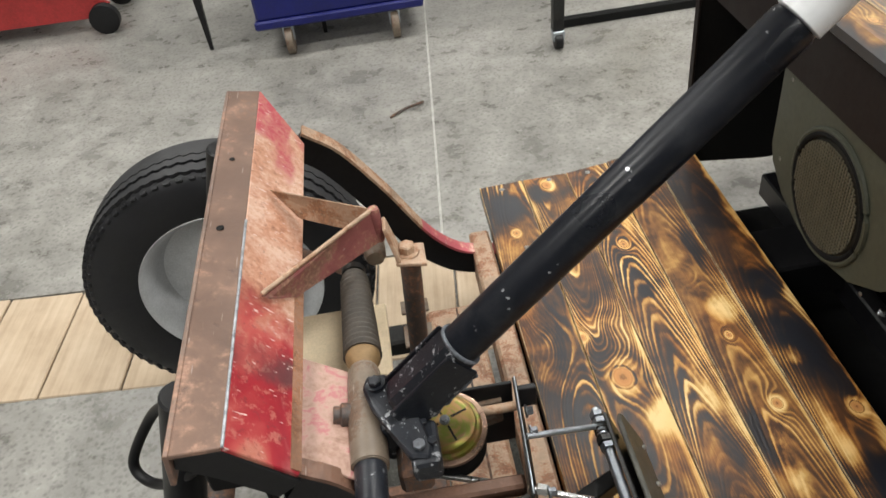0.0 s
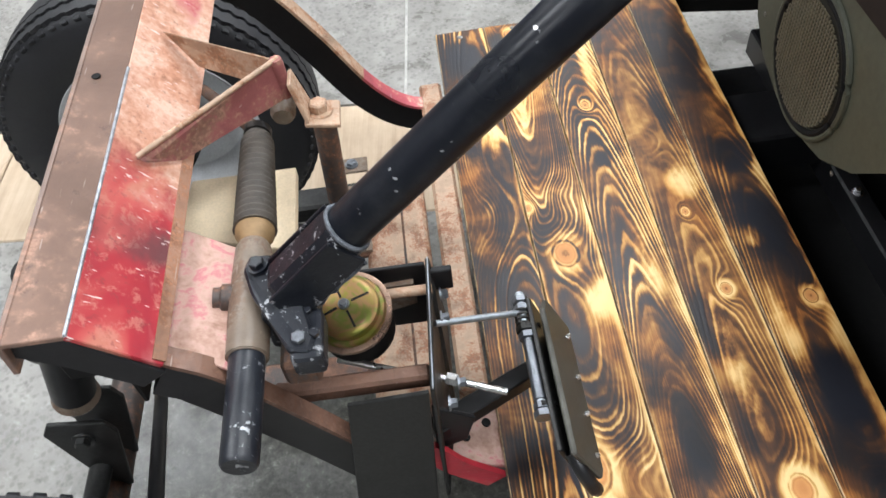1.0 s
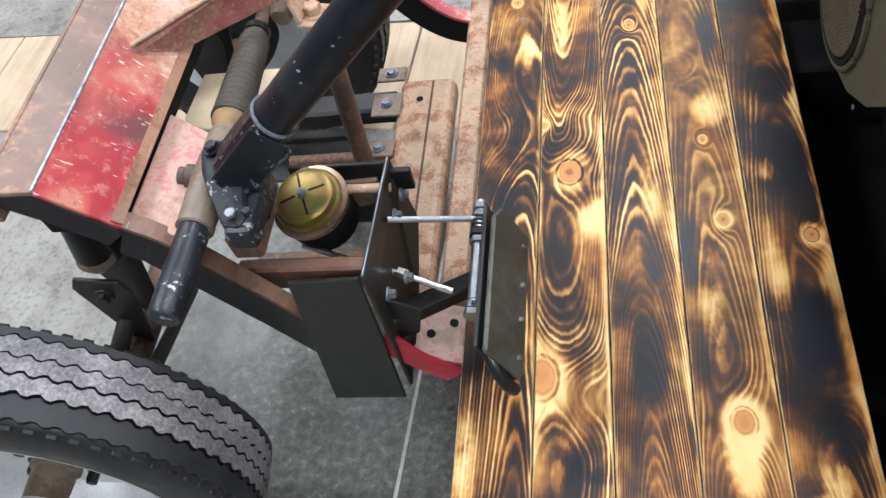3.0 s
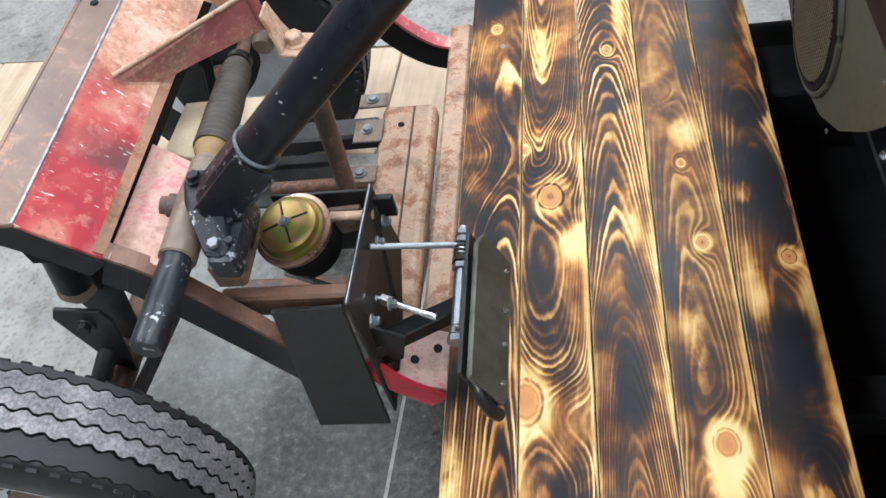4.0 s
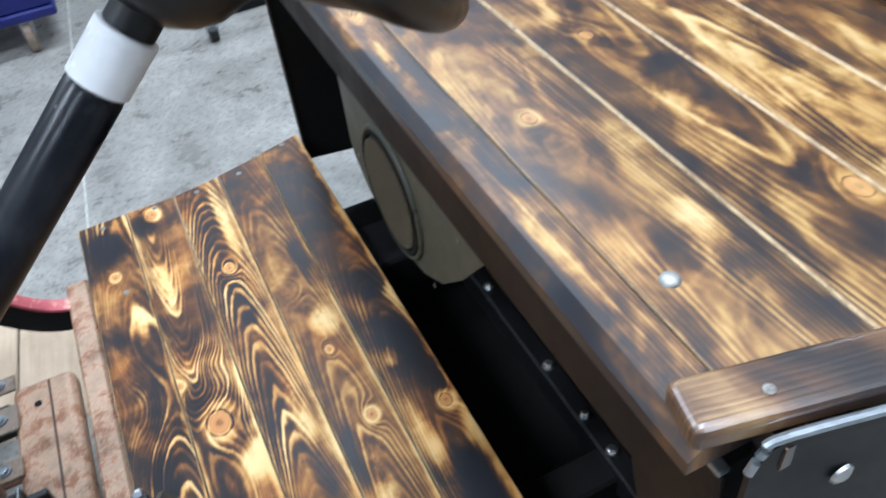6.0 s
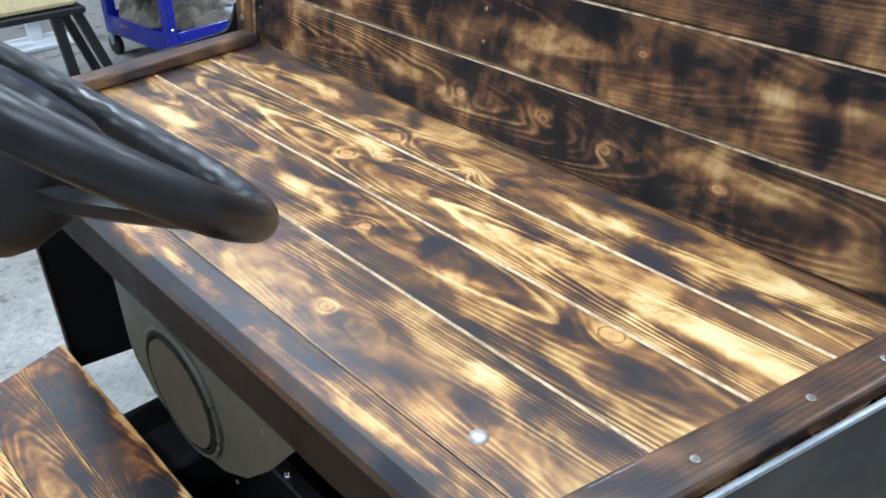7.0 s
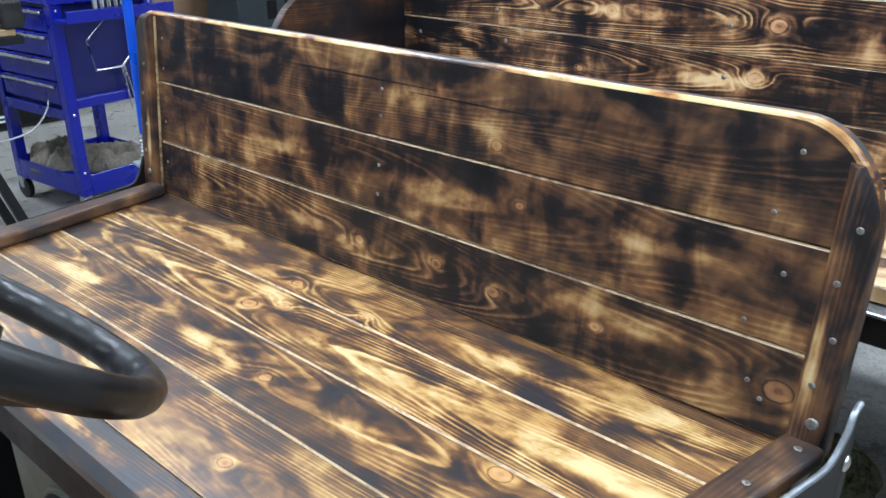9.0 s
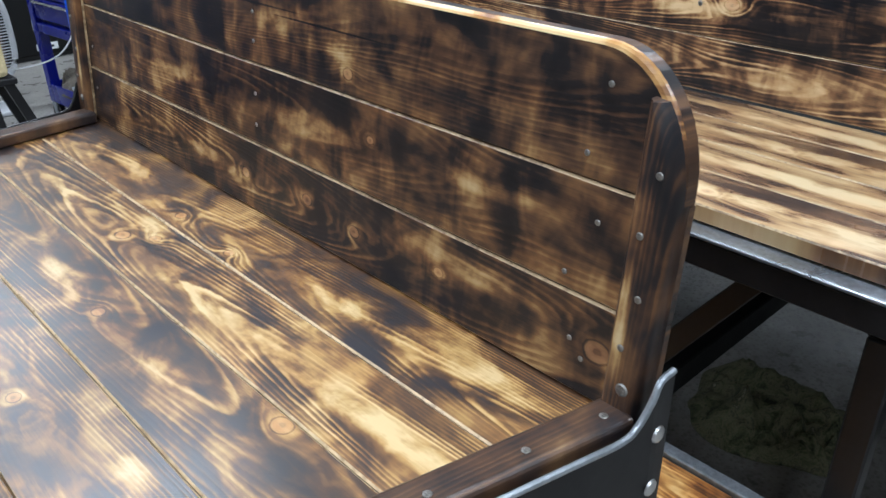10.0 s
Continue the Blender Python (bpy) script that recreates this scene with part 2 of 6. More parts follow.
def chipped(name, base=(0.0038, 0.0052, 0.0100), rough=0.40, chips=0.59):
    """Black paint with small bare scratches."""
    n = Net(name)
    a = n.cells(n.vec(n.sep(n.co)[0], n.sep(n.co)[1], n.math("MULTIPLY", n.sep(n.co)[2], 1.6)), 95.0)
    b = n.noise(n.co, 9.0, 2.0)
    g = n.noise(n.co, 34.0, 2.0)
    m = n.math("MULTIPLY", n.span(n.math("MULTIPLY_ADD", n.noise(n.co, 190.0, 3.0, 0.7), 0.5, a), 0.43, 0.37), n.span(g, chips, chips + 0.06))
    col = n.mix(m, n.mix(b, tuple(c * 0.6 for c in base), tuple(c * 1.5 for c in base)), (0.48, 0.49, 0.51))
    # grey patches that put the tube's greyish reflections into the black
    dust_sheen = n.span(n.noise(n.co, 22.0, 6.0, 0.7, 0.3), 0.46, 0.70)
    col = n.mix(n.math("MULTIPLY", dust_sheen, 0.22), col, (0.055, 0.058, 0.064))
    return n.done(col, n.span(b, 0.3, 0.7, rough - 0.12, rough + 0.08), n.math("MULTIPLY", m, 0.6), n.bump(n.noise(n.co, 240.0, 2.0), 0.12, 0.0008), None, 0.1, 0.32)


def scuffed(name, base=(0.0042, 0.0055, 0.0095)):
    """Black paint rubbed grey in streaks, dusty, with bare flecks."""
    n = Net(name)
    a = n.noise(n.co, 42.0, 5.0, 0.7, 0.6)
    b = n.noise(n.co, 160.0, 4.0, 0.75, 0.3)
    fleck = n.span(n.math("MULTIPLY_ADD", b, 0.55, n.math("MULTIPLY", a, 0.45)), 0.565, 0.60)
    dust_sheen = n.span(n.noise(n.co, 14.0, 5.0, 0.65), 0.42, 0.68)
    col = n.mix(n.math("MULTIPLY", dust_sheen, 0.30), base, (0.050, 0.055, 0.066))
    col = n.mix(n.math("MULTIPLY", fleck, 0.85), col, (0.42, 0.43, 0.45))
    return n.done(col, n.span(a, 0.3, 0.7, 0.30, 0.52), n.math("MULTIPLY", fleck, 0.5), n.bump(b, 0.3, 0.0012), None, 0.1, 0.4)


def concrete_mat():
    n = Net("polished_concrete")
    big = n.noise(n.co, 1.3, 5.0, 0.6, 0.4)
    mid = n.noise(n.co, 9.0, 6.0, 0.65, 0.15)
    spk = n.cells(n.co, 85.0)
    spk2 = n.noise(n.co, 120.0, 3.0, 0.7)
    k = n.math("MULTIPLY_ADD", mid, 0.55, n.math("MULTIPLY", big, 0.45))
    col = n.ramp(k, [(0.32, (0.150, 0.143, 0.129)), (0.5, (0.285, 0.274, 0.251)), (0.68, (0.42, 0.406, 0.376))])
    sp = n.span(n.math("MULTIPLY_ADD", spk2, 0.6, n.math("MULTIPLY", spk, 0.9)), 0.45, 0.75)
    col = n.mix(n.math("MULTIPLY", n.math("SUBTRACT", 1.0, sp), 0.45), col, (0.12, 0.115, 0.105))
    fleck = n.noise(n.co, 46.0, 5.0, 0.75, 0.3)
    col = n.mix(n.math("MULTIPLY", n.span(fleck, 0.48, 0.36), 0.32), col, (0.075, 0.072, 0.066))
    col = n.mix(n.math("MULTIPLY", n.span(fleck, 0.57, 0.70), 0.28), col, (0.58, 0.57, 0.54))
    stain = n.span(n.noise(n.co, 2.6, 5.0, 0.6, 0.2), 0.58, 0.78)
    col = n.mix(n.math("MULTIPLY", stain, 0.25), col, (0.085, 0.08, 0.075))
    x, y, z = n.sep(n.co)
    # the cart's shade painted into the concrete, together with the floor's own mottling
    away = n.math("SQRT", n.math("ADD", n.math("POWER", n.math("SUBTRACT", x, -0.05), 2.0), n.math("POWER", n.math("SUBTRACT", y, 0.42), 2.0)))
    shade_mottle = n.span(n.math("MULTIPLY_ADD", n.math("SUBTRACT", n.noise(n.co, 5.0, 5.0, 0.65), 0.5), 0.55, away), 0.24, 0.50, 1.0, 0.0)
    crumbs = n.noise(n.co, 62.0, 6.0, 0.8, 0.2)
    col = n.mix(n.math("MULTIPLY", shade_mottle, 0.94), col, n.ramp(crumbs, [(0.36, (0.022, 0.022, 0.019)), (0.47, (0.060, 0.060, 0.052)), (0.58, (0.11, 0.11, 0.096)), (0.68, (0.27, 0.27, 0.25))]))
    return n.done(col, n.span(mid, 0.3, 0.7, 0.24, 0.46), None, n.bump(spk2, 0.12, 0.0015))


def painted_red_mat():
    """Beam: orange primer, worn red, rubbed pink and a black smear on rusty steel."""
    n = Net("worn_red_beam_paint")
    x, y, z = n.sep(n.co)
    a = n.noise(n.co, 16.0, 5.0, 0.62, 0.4)
    b = n.noise(n.co, 130.0, 4.0, 0.7)
    c = n.noise(n.vec(n.math("MULTIPLY", x, 3.0), y, z), 7.0, 3.0, 0.55, 0.6)
    far = n.span(n.math("MULTIPLY_ADD", a, 0.12, y), 0.46, 0.53)
    farend = n.span(n.math("MULTIPLY_ADD", a, 0.14, y), 0.74, 0.80)
    primer = n.ramp(n.math("MULTIPLY_ADD", b, 0.5, n.math("MULTIPLY", a, 0.5)), [(0.3, (0.20, 0.085, 0.05)), (0.45, (0.50, 0.245, 0.155)), (0.62, (0.66, 0.45, 0.35))])
    red = n.ramp(c, [(0.34, (0.46, 0.20, 0.13)), (0.43, (0.46, 0.07, 0.06)), (0.52, (0.36, 0.014, 0.024)), (0.60, (0.30, 0.010, 0.022)), (0.72, (0.50, 0.19, 0.17))])
    red = n.mix(n.math("MULTIPLY", n.span(n.noise(n.co, 60.0, 6.0, 0.75, 0.3), 0.52, 0.62), 0.55), red, (0.52, 0.20, 0.15))
    red = n.mix(n.math("MULTIPLY", n.span(b, 0.56, 0.66), 0.5), red, (0.20, 0.03, 0.03))
    speck = n.span(n.noise(n.co, 190.0, 3.0, 0.7), 0.60, 0.68)
    primer = n.mix(n.math("MULTIPLY", speck, 0.6), primer, (0.17, 0.075, 0.05))
    col = n.mix(far, red, primer)
    col = n.mix(n.math("MULTIPLY", farend, n.math("MULTIPLY", n.span(c, 0.45, 0.60), n.span(b, 0.35, 0.6, 0.45, 1.0))), col, (0.42, 0.06, 0.08))
    smear = n.math("MULTIPLY", n.span(n.math("ABSOLUTE", n.math("MULTIPLY_ADD", a, 0.05, n.math("SUBTRACT", y, 0.395))), 0.008, 0.035, 1.0, 0.0), n.span(c, 0.35, 0.6))
    col = n.mix(n.math("MULTIPLY", smear, 0.75), col, (0.06, 0.035, 0.035))
    scr = n.noise(n.vec(n.math("MULTIPLY", x, 70.0), n.math("MULTIPLY", y, 330.0), n.math("MULTIPLY", z, 70.0)), 1.0, 1.0, 0.5)
    col = n.mix(n.math("MULTIPLY", n.span(scr, 0.70, 0.74), 0.8), col, (0.75, 0.62, 0.58))
    return n.done(col, n.span(a, 0.3, 0.7, 0.38, 0.65), None, n.bump(b, 0.2, 0.001))


def splice_mat():
    """Gusset: pink-white haze, red smears and bare rust."""
    n = Net("rubbed_pink_gusset")
    a = n.noise(n.co, 24.0, 5.0, 0.6, 0.8)
    b = n.noise(n.co, 150.0, 3.0, 0.65)
    k = n.math("MULTIPLY_ADD", b, 0.25, n.math("MULTIPLY", a, 0.75))
    col = n.ramp(k, [(0.30, (0.18, 0.085, 0.055)), (0.42, (0.34, 0.20, 0.15)), (0.50, (0.44, 0.28, 0.225)), (0.57, (0.42, 0.14, 0.15)), (0.64, (0.47, 0.31, 0.255)), (0.76, (0.28, 0.15, 0.10))])
    return n.done(col, n.span(a, 0.3, 0.7, 0.4, 0.62), None, n.bump(b, 0.2, 0.001))


def edge_mat(name, base, rough, singed):
    """A board's worn edge, bare in stretches and singed brown between."""
    n = Net(name)
    a = n.noise(n.co, 11.0, 4.0, 0.65)
    b = n.noise(n.co, 90.0, 3.0, 0.65)
    k = n.math("MULTIPLY", n.span(n.math("MULTIPLY_ADD", b, 0.4, n.math("MULTIPLY", a, 0.6)), 0.42, 0.56, 1.0, 0.0), singed)
    return n.done(n.mix(k, base, (0.10, 0.055, 0.028)), n.span(b, 0.3, 0.7, rough - 0.06, rough + 0.15), None, n.bump(b, 0.3, 0.001))


def tyre_mat():
    n = Net("tyre_rubber")
    a = n.noise(n.co, 25.0, 4.0, 0.6)
    b = n.noise(n.co, 300.0, 2.0, 0.6)
    return n.done(n.ramp(n.math("MULTIPLY_ADD", b, 0.4, n.math("MULTIPLY", a, 0.6)), [(0.35, (0.005, 0.005, 0.0065)), (0.7, (0.014, 0.014, 0.017))]), n.span(a, 0.3, 0.7, 0.42, 0.62), None, n.bump(b, 0.12, 0.0008))


def tread_mat():
    n = Net("dusty_tread_rubber")
    a = n.noise(n.co, 20.0, 5.0, 0.65)
    b = n.noise(n.co, 260.0, 3.0, 0.7)
    col = n.ramp(n.math("MULTIPLY_ADD", b, 0.5, n.math("MULTIPLY", a, 0.5)), [(0.30, (0.035, 0.034, 0.037)), (0.5, (0.19, 0.18, 0.187)), (0.70, (0.46, 0.41, 0.42))])
    return n.done(col, 0.46, None, n.bump(b, 0.25, 0.001))


def zinc_mat():
    n = Net("yellow_zinc_plate")
    a = n.noise(n.co, 28.0, 3.0, 0.5, 1.2)
    col = n.ramp(a, [(0.25, (0.13, 0.17, 0.035)), (0.40, (0.24, 0.22, 0.042)), (0.50, (0.32, 0.18, 0.085)), (0.58, (0.17, 0.20, 0.04)), (0.70, (0.36, 0.17, 0.14)), (0.82, (0.12, 0.17, 0.04))])
    return n.done(col, n.span(a, 0.3, 0.7, 0.30, 0.44), 0.75)


def cloth_mat(name, base, spread=0.5):
    n = Net(name)
    a = n.noise(n.co, 14.0, 5.0, 0.65)
    b = n.noise(n.co, 180.0, 3.0, 0.6)
    k = n.math("MULTIPLY_ADD", b, 0.35, n.math("MULTIPLY", a, 0.65))
    return n.done(n.mix(n.span(k, 0.3, 0.7), tuple(c * (1 - spread) for c in base), tuple(c * (1 + spread) for c in base)), 0.95, None, n.bump(b, 0.5, 0.003))


def camo_mat():
    n = Net("mossy_camouflage_cloth")
    a = n.noise(n.co, 26.0, 4.0, 0.6, 1.0)
    b = n.noise(n.co, 220.0, 3.0, 0.65)
    col = n.ramp(n.math("MULTIPLY_ADD", b, 0.25, n.math("MULTIPLY", a, 0.75)), [(0.36, (0.02, 0.022, 0.012)), (0.46, (0.085, 0.095, 0.045)), (0.54, (0.16, 0.15, 0.085)), (0.62, (0.05, 0.055, 0.03)), (0.72, (0.36, 0.32, 0.22))])
    return n.done(col, 0.95, None, n.bump(b, 0.6, 0.004))


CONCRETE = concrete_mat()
BEAM_RED = painted_red_mat()
SPLICE = splice_mat()
BEAM_BROWN = rusty("bronze_brown_beam_paint", (0.19, 0.115, 0.085), 0.35, (0.26, 0.15, 0.105), 0.5, 9.0, 0.36)
RUST = rusty("rusty_steel", (0.54, 0.37, 0.255), 0.5, (0.29, 0.15, 0.085), 0.62, 30.0)
TAN_RUST = rusty("weathered_tan_rust", (0.50, 0.345, 0.235), 0.46, (0.25, 0.115, 0.065), 0.62, 40.0, 0.5)
EDGE_RUST = rusty("edge_strip_rust", (0.36, 0.19, 0.12), 0.5, (0.26, 0.12, 0.065), 0.62, 30.0)
RUST_DARK = rusty("dark_rusty_steel", (0.06, 0.045, 0.04), 0.6, (0.13, 0.065, 0.04))
PINK_RED = rusty("faded_red_steel", (0.50, 0.10, 0.12), 0.25, (0.50, 0.28, 0.22))
STRAP = rusty("strap_red_oxide", (0.33, 0.105, 0.10), 0.5, (0.27, 0.145, 0.10), 0.6, 26.0)
RED_PAINT = rusty("red_frame_paint", (0.50, 0.03, 0.05), 0.12, (0.45, 0.18, 0.15))
BLACK_CHIP = chipped("chipped_black_paint", (0.0038, 0.0050, 0.0090), 0.38, 0.595)
SLEEVE_CHIP = scuffed("scuffed_black_paint")
BLACK = plain("satin_black_steel", (0.008, 0.008, 0.009), 0.42, 0.0, 0.35, 9.0, 0.1, None, 0.35)
BLACK_FLAT = plain("raw_dark_steel", (0.030, 0.030, 0.029), 0.42, 0.5, 0.4, 16.0)
BLACK_DULL = plain("dull_black_underside", (0.007, 0.007, 0.007), 0.7, 0.0, 0.3, 9.0, 0.1, None, 0.2)
STEEL = plain("bright_steel", (0.62, 0.62, 0.62), 0.26, 1.0, 0.15)
STEEL_BLUE = plain("worn_steel_edge", (0.42, 0.46, 0.50), 0.34, 0.8, 0.25)
WELD = plain("dull_weld_metal", (0.40, 0.42, 0.45), 0.45, 0.6, 0.6, 90.0, 0.5)
WELD_DARK = plain("painted_weld", (0.10, 0.11, 0.125), 0.5, 0.3, 0.8, 90.0, 0.5)
SILVER = plain("silver_rim_paint", (0.62, 0.63, 0.64), 0.42, 0.2, 0.15, 20.0)
PALE_BOARD = plain("cream_board", (0.62, 0.50, 0.34), 0.6, 0.0, 0.14, 30.0)
BOLT = plain("dull_plated_bolt", (0.22, 0.235, 0.26), 0.38, 0.85, 0.3, 60.0)
BROWN_RUST = rusty("brown_rust_bar", (0.20, 0.105, 0.07), 0.5, (0.13, 0.065, 0.042), 0.6, 26.0)
GREASY = rusty("greasy_grey_casting", (0.21, 0.165, 0.125), 0.45, (0.12, 0.075, 0.05), 0.55, 18.0, 0.4)
BOOT = plain("dusty_rubber_boot", (0.060, 0.050, 0.040), 0.6, 0.0, 0.4, 40.0)
TAN_RUBBER = plain("tan_boot_collar", (0.22, 0.135, 0.06), 0.6, 0.0, 0.3)
ZINC_RIM = plain("pink_gold_plate", (0.42, 0.28, 0.21), 0.30, 0.85, 0.25, 30.0, 0.05)
TYRE, TREAD, ZINC = tyre_mat(), tread_mat(), zinc_mat()
TREAD_CLEAN = plain("clean_tread_rubber", (0.020, 0.020, 0.022), 0.55, 0.0, 0.4, 30.0)
RUBBER = plain("black_grip_rubber", (0.011, 0.011, 0.012), 0.36, 0.0, 0.4, 30.0)
PAD_RUBBER = plain("worn_pedal_rubber", (0.085, 0.083, 0.070), 0.45, 0.2, 0.5, 60.0, 0.5)
WHITE_BAND = plain("white_collar", (0.82, 0.83, 0.85), 0.3, 0.0, 0.05)
OLIVE = plain("olive_panel_paint", (0.062, 0.066, 0.047), 0.5, 0.0, 0.22)
MESH_TAN = plain("speaker_grille", (0.022, 0.021, 0.016), 0.6, 0.0, 0.35, 60.0)
WIRE_TAN = plain("grille_wire", (0.17, 0.16, 0.115), 0.45, 0.4, 0.3, 60.0)
BROWN_STEEL = plain("brown_primer_steel", (0.015, 0.0105, 0.0095), 0.55, 0.0, 0.3, 9.0, 0.1, None, 0.2)
BARE_EDGE = edge_mat("bare_pine_edge", (0.50, 0.37, 0.21), 0.36, 0.85)
SEAT_EDGE = edge_mat("varnished_pine_edge", (0.62, 0.47, 0.28), 0.30, 0.45)
BLUE = plain("blue_cart_enamel", (0.002, 0.007, 0.24), 0.30, 0.0, 0.15, 6.0, 0.03)
BLUE_DARK = plain("blue_cart_enamel_dark", (0.004, 0.008, 0.11), 0.36, 0.0, 0.25)
RED_JACK = plain("red_jack_paint", (0.36, 0.03, 0.03), 0.4, 0.0, 0.25)
WHITE_WALL = plain("white_wall_panel", (0.80, 0.82, 0.84), 0.5, 0.0, 0.04, 2.0, 0.03)
GREY_WALL = plain("grey_shop_wall", (0.36, 0.36, 0.35), 0.7, 0.0, 0.1, 2.0)
CEILING = plain("ceiling_paint", (0.74, 0.75, 0.76), 0.7, 0.0, 0.06, 2.0)
CARDBOARD = plain("cardboard", (0.20, 0.125, 0.07), 0.75, 0.0, 0.2)
GREY_BIN = plain("slate_plastic", (0.018, 0.026, 0.032), 0.5, 0.0, 0.25)
YELLOW = plain("yellow_plastic", (0.62, 0.47, 0.09), 0.45, 0.0, 0.12)
CREAM = plain("cream_fabric", (0.60, 0.50, 0.28), 0.8, 0.0, 0.2)
FAN_WHITE = plain("white_wire", (0.72, 0.74, 0.76), 0.4, 0.0, 0.05)
RAG = cloth_mat("grey_rag_cloth", (0.17, 0.15, 0.12), 0.6)
CAMO = camo_mat()
BENCH_WOOD = plain("workbench_pine", (0.36, 0.25, 0.135), 0.55, 0.0, 0.3, 12.0)
LED = bpy.data.materials.new("led_diffuser")
LED.use_nodes = True
LED.node_tree.nodes["Principled BSDF"].inputs["Emission Color"].default_value = (0.93, 0.97, 1, 1)
LED.node_tree.nodes["Principled BSDF"].inputs["Emission Strength"].default_value = 6.0


def ply_mat():
    n = Net("dusty_pine_plank")
    x, y, z = n.sep(n.co)
    g = n.noise(n.vec(n.math("MULTIPLY", x, 60.0), n.math("MULTIPLY", y, 4.0), n.rand()), 1.0, 4.0, 0.6)
    s = n.noise(n.co, 9.0, 4.0, 0.6)
    col = n.ramp(n.math("MULTIPLY_ADD", g, 0.5, n.math("MULTIPLY", s, 0.5)), [(0.3, (0.36, 0.26, 0.17)), (0.5, (0.50, 0.385, 0.27)), (0.7, (0.62, 0.50, 0.37))])
    return n.done(col, 0.7, None, n.bump(g, 0.2, 0.001))


TAN_PLY = ply_mat()


# ---- mesh helpers ----
def mesh_of(name, bm):
    bmesh.ops.recalc_face_normals(bm, faces=bm.faces)
    me = bpy.data.meshes.new(name)
    bm.to_mesh(me)
    bm.free()
    return me


def part(name, bm, material, parent=None, label="", smooth=False):
    me = bm if isinstance(bm, bpy.types.Mesh) else mesh_of(name, bm)
    if not me.materials:
        for m in material if isinstance(material, (list, tuple)) else (material,):
            me.materials.append(m)
    if smooth:
        for p in me.polygons:
            p.use_smooth = True
        me.set_sharp_from_angle(angle=radians(38))
    ob = new(name, me)
    ob.parent = parent
    if label:
        ob["label"] = label
    return ob


def thing(name, label, category, at=(0, 0, 0), group="", kind=""):
    ob = new(name)
    ob.location = at
    ob.empty_display_size = 0.05
    return tagged(ob, label, category, group, kind)


def box(x0, x1, y0, y1, z0, z1, bev=0.002, bm=None, seg=1):
    b = bmesh.new()
    bmesh.ops.create_cube(b, size=1)
    for v in b.verts:
        v.co = ((x0 + x1) / 2 + v.co.x * (x1 - x0), (y0 + y1) / 2 + v.co.y * (y1 - y0), (z0 + z1) / 2 + v.co.z * (z1 - z0))
    if bev:
        bmesh.ops.bevel(b, geom=b.edges[:], offset=bev, segments=seg, affect="EDGES", profile=0.5)
    return merge(bm, b)


def merge(bm, b):
    if bm is None:
        return b
    me = bpy.data.meshes.new("t")
    b.to_mesh(me)
    b.free()
    bm.from_mesh(me)
    bpy.data.meshes.remove(me)
    return bm


def frame_of(d):
    d = Vector(d).normalized()
    u = d.cross(Vector((0, 0, 1)) if abs(d.z) < 0.95 else Vector((1, 0, 0))).normalized()
    return d, u, d.cross(u)


def loft(rings, bm=None, caps=True, closed=False):
    """Joins rings of points into a skin."""
    b = bmesh.new() if bm is None else bm
    vs = [[b.verts.new(p) for p in r] for r in rings]
    k = len(rings[0])
    pairs = list(zip(vs, vs[1:])) + ([(vs[-1], vs[0])] if closed else [])
    for r, s in pairs:
        for i in range(k):
            b.faces.new((r[i], r[(i + 1) % k], s[(i + 1) % k], s[i]))
    if caps and not closed:
        b.faces.new(vs[0][::-1])
        b.faces.new(vs[-1])
    return b


def turned(p0, p1, profile, seg=24, bm=None):
    """A turned body from p0 towards p1; profile: (share of the way, radius)."""
    p0, p1 = Vector(p0), Vector(p1)
    d, u, w = frame_of(p1 - p0)
    rings = []
    for s, r in profile:
        c = p0 + (p1 - p0) * s
        rings.append([c + (u * math.cos(a) + w * math.sin(a)) * max(r, 0.0002) for a in [2 * math.pi * i / seg for i in range(seg)]])
    return loft(rings, bm)


def rod(p0, p1, r, seg=14, bm=None):
    L = (Vector(p1) - Vector(p0)).length
    e = min(0.15, 0.12 * r / L)
    return turned(p0, p1, [(0, r * 0.9), (e, r), (1 - e, r), (1, r * 0.9)], seg, bm)


def smooth_path(pts, n=8):
    pts = [Vector(p) for p in pts]
    ext = [pts[0] * 2 - pts[1]] + pts + [pts[-1] * 2 - pts[-2]]
    out = []
    for i in range(1, len(ext) - 2):
        a, b, c, d = ext[i - 1:i + 3]
        for k in range(n):
            t = k / n
            out.append(0.5 * ((2 * b) + (c - a) * t + (2 * a - 5 * b + 4 * c - d) * t * t + (3 * b - a - 3 * c + d) * t ** 3))
    return out + [pts[-1]]


def pipe(pts, r, seg=10, bm=None, closed=False):
    pts = [Vector(p) for p in pts]
    rings = []
    m = len(pts)
    for i, p in enumerate(pts):
        a = pts[(i - 1) % m] if closed else pts[max(i - 1, 0)]
        c = pts[(i + 1) % m] if closed else pts[min(i + 1, m - 1)]
        d, u, w = frame_of(c - a)
        rings.append([p + (u * math.cos(q) + w * math.sin(q)) * r for q in [2 * math.pi * k / seg for k in range(seg)]])
    return loft(rings, bm, not closed, closed)


def bar_path(pts, wy, hz, bm=None):
    """A flat bar of width wy along y and depth hz that follows pts in the xz plane."""
    pts = [Vector(p) for p in pts]
    rings = []
    for i, p in enumerate(pts):
        d = (pts[min(i + 1, len(pts) - 1)] - pts[max(i - 1, 0)])
        d.y = 0
        d.normalize()
        nrm = Vector((-d.z, 0, d.x))
        if nrm.z < 0:
            nrm = -nrm
        y = Vector((0, wy / 2, 0))
        rings.append([p + y, p - y, p - y - nrm * hz, p + y - nrm * hz])
    return loft(rings, bm)


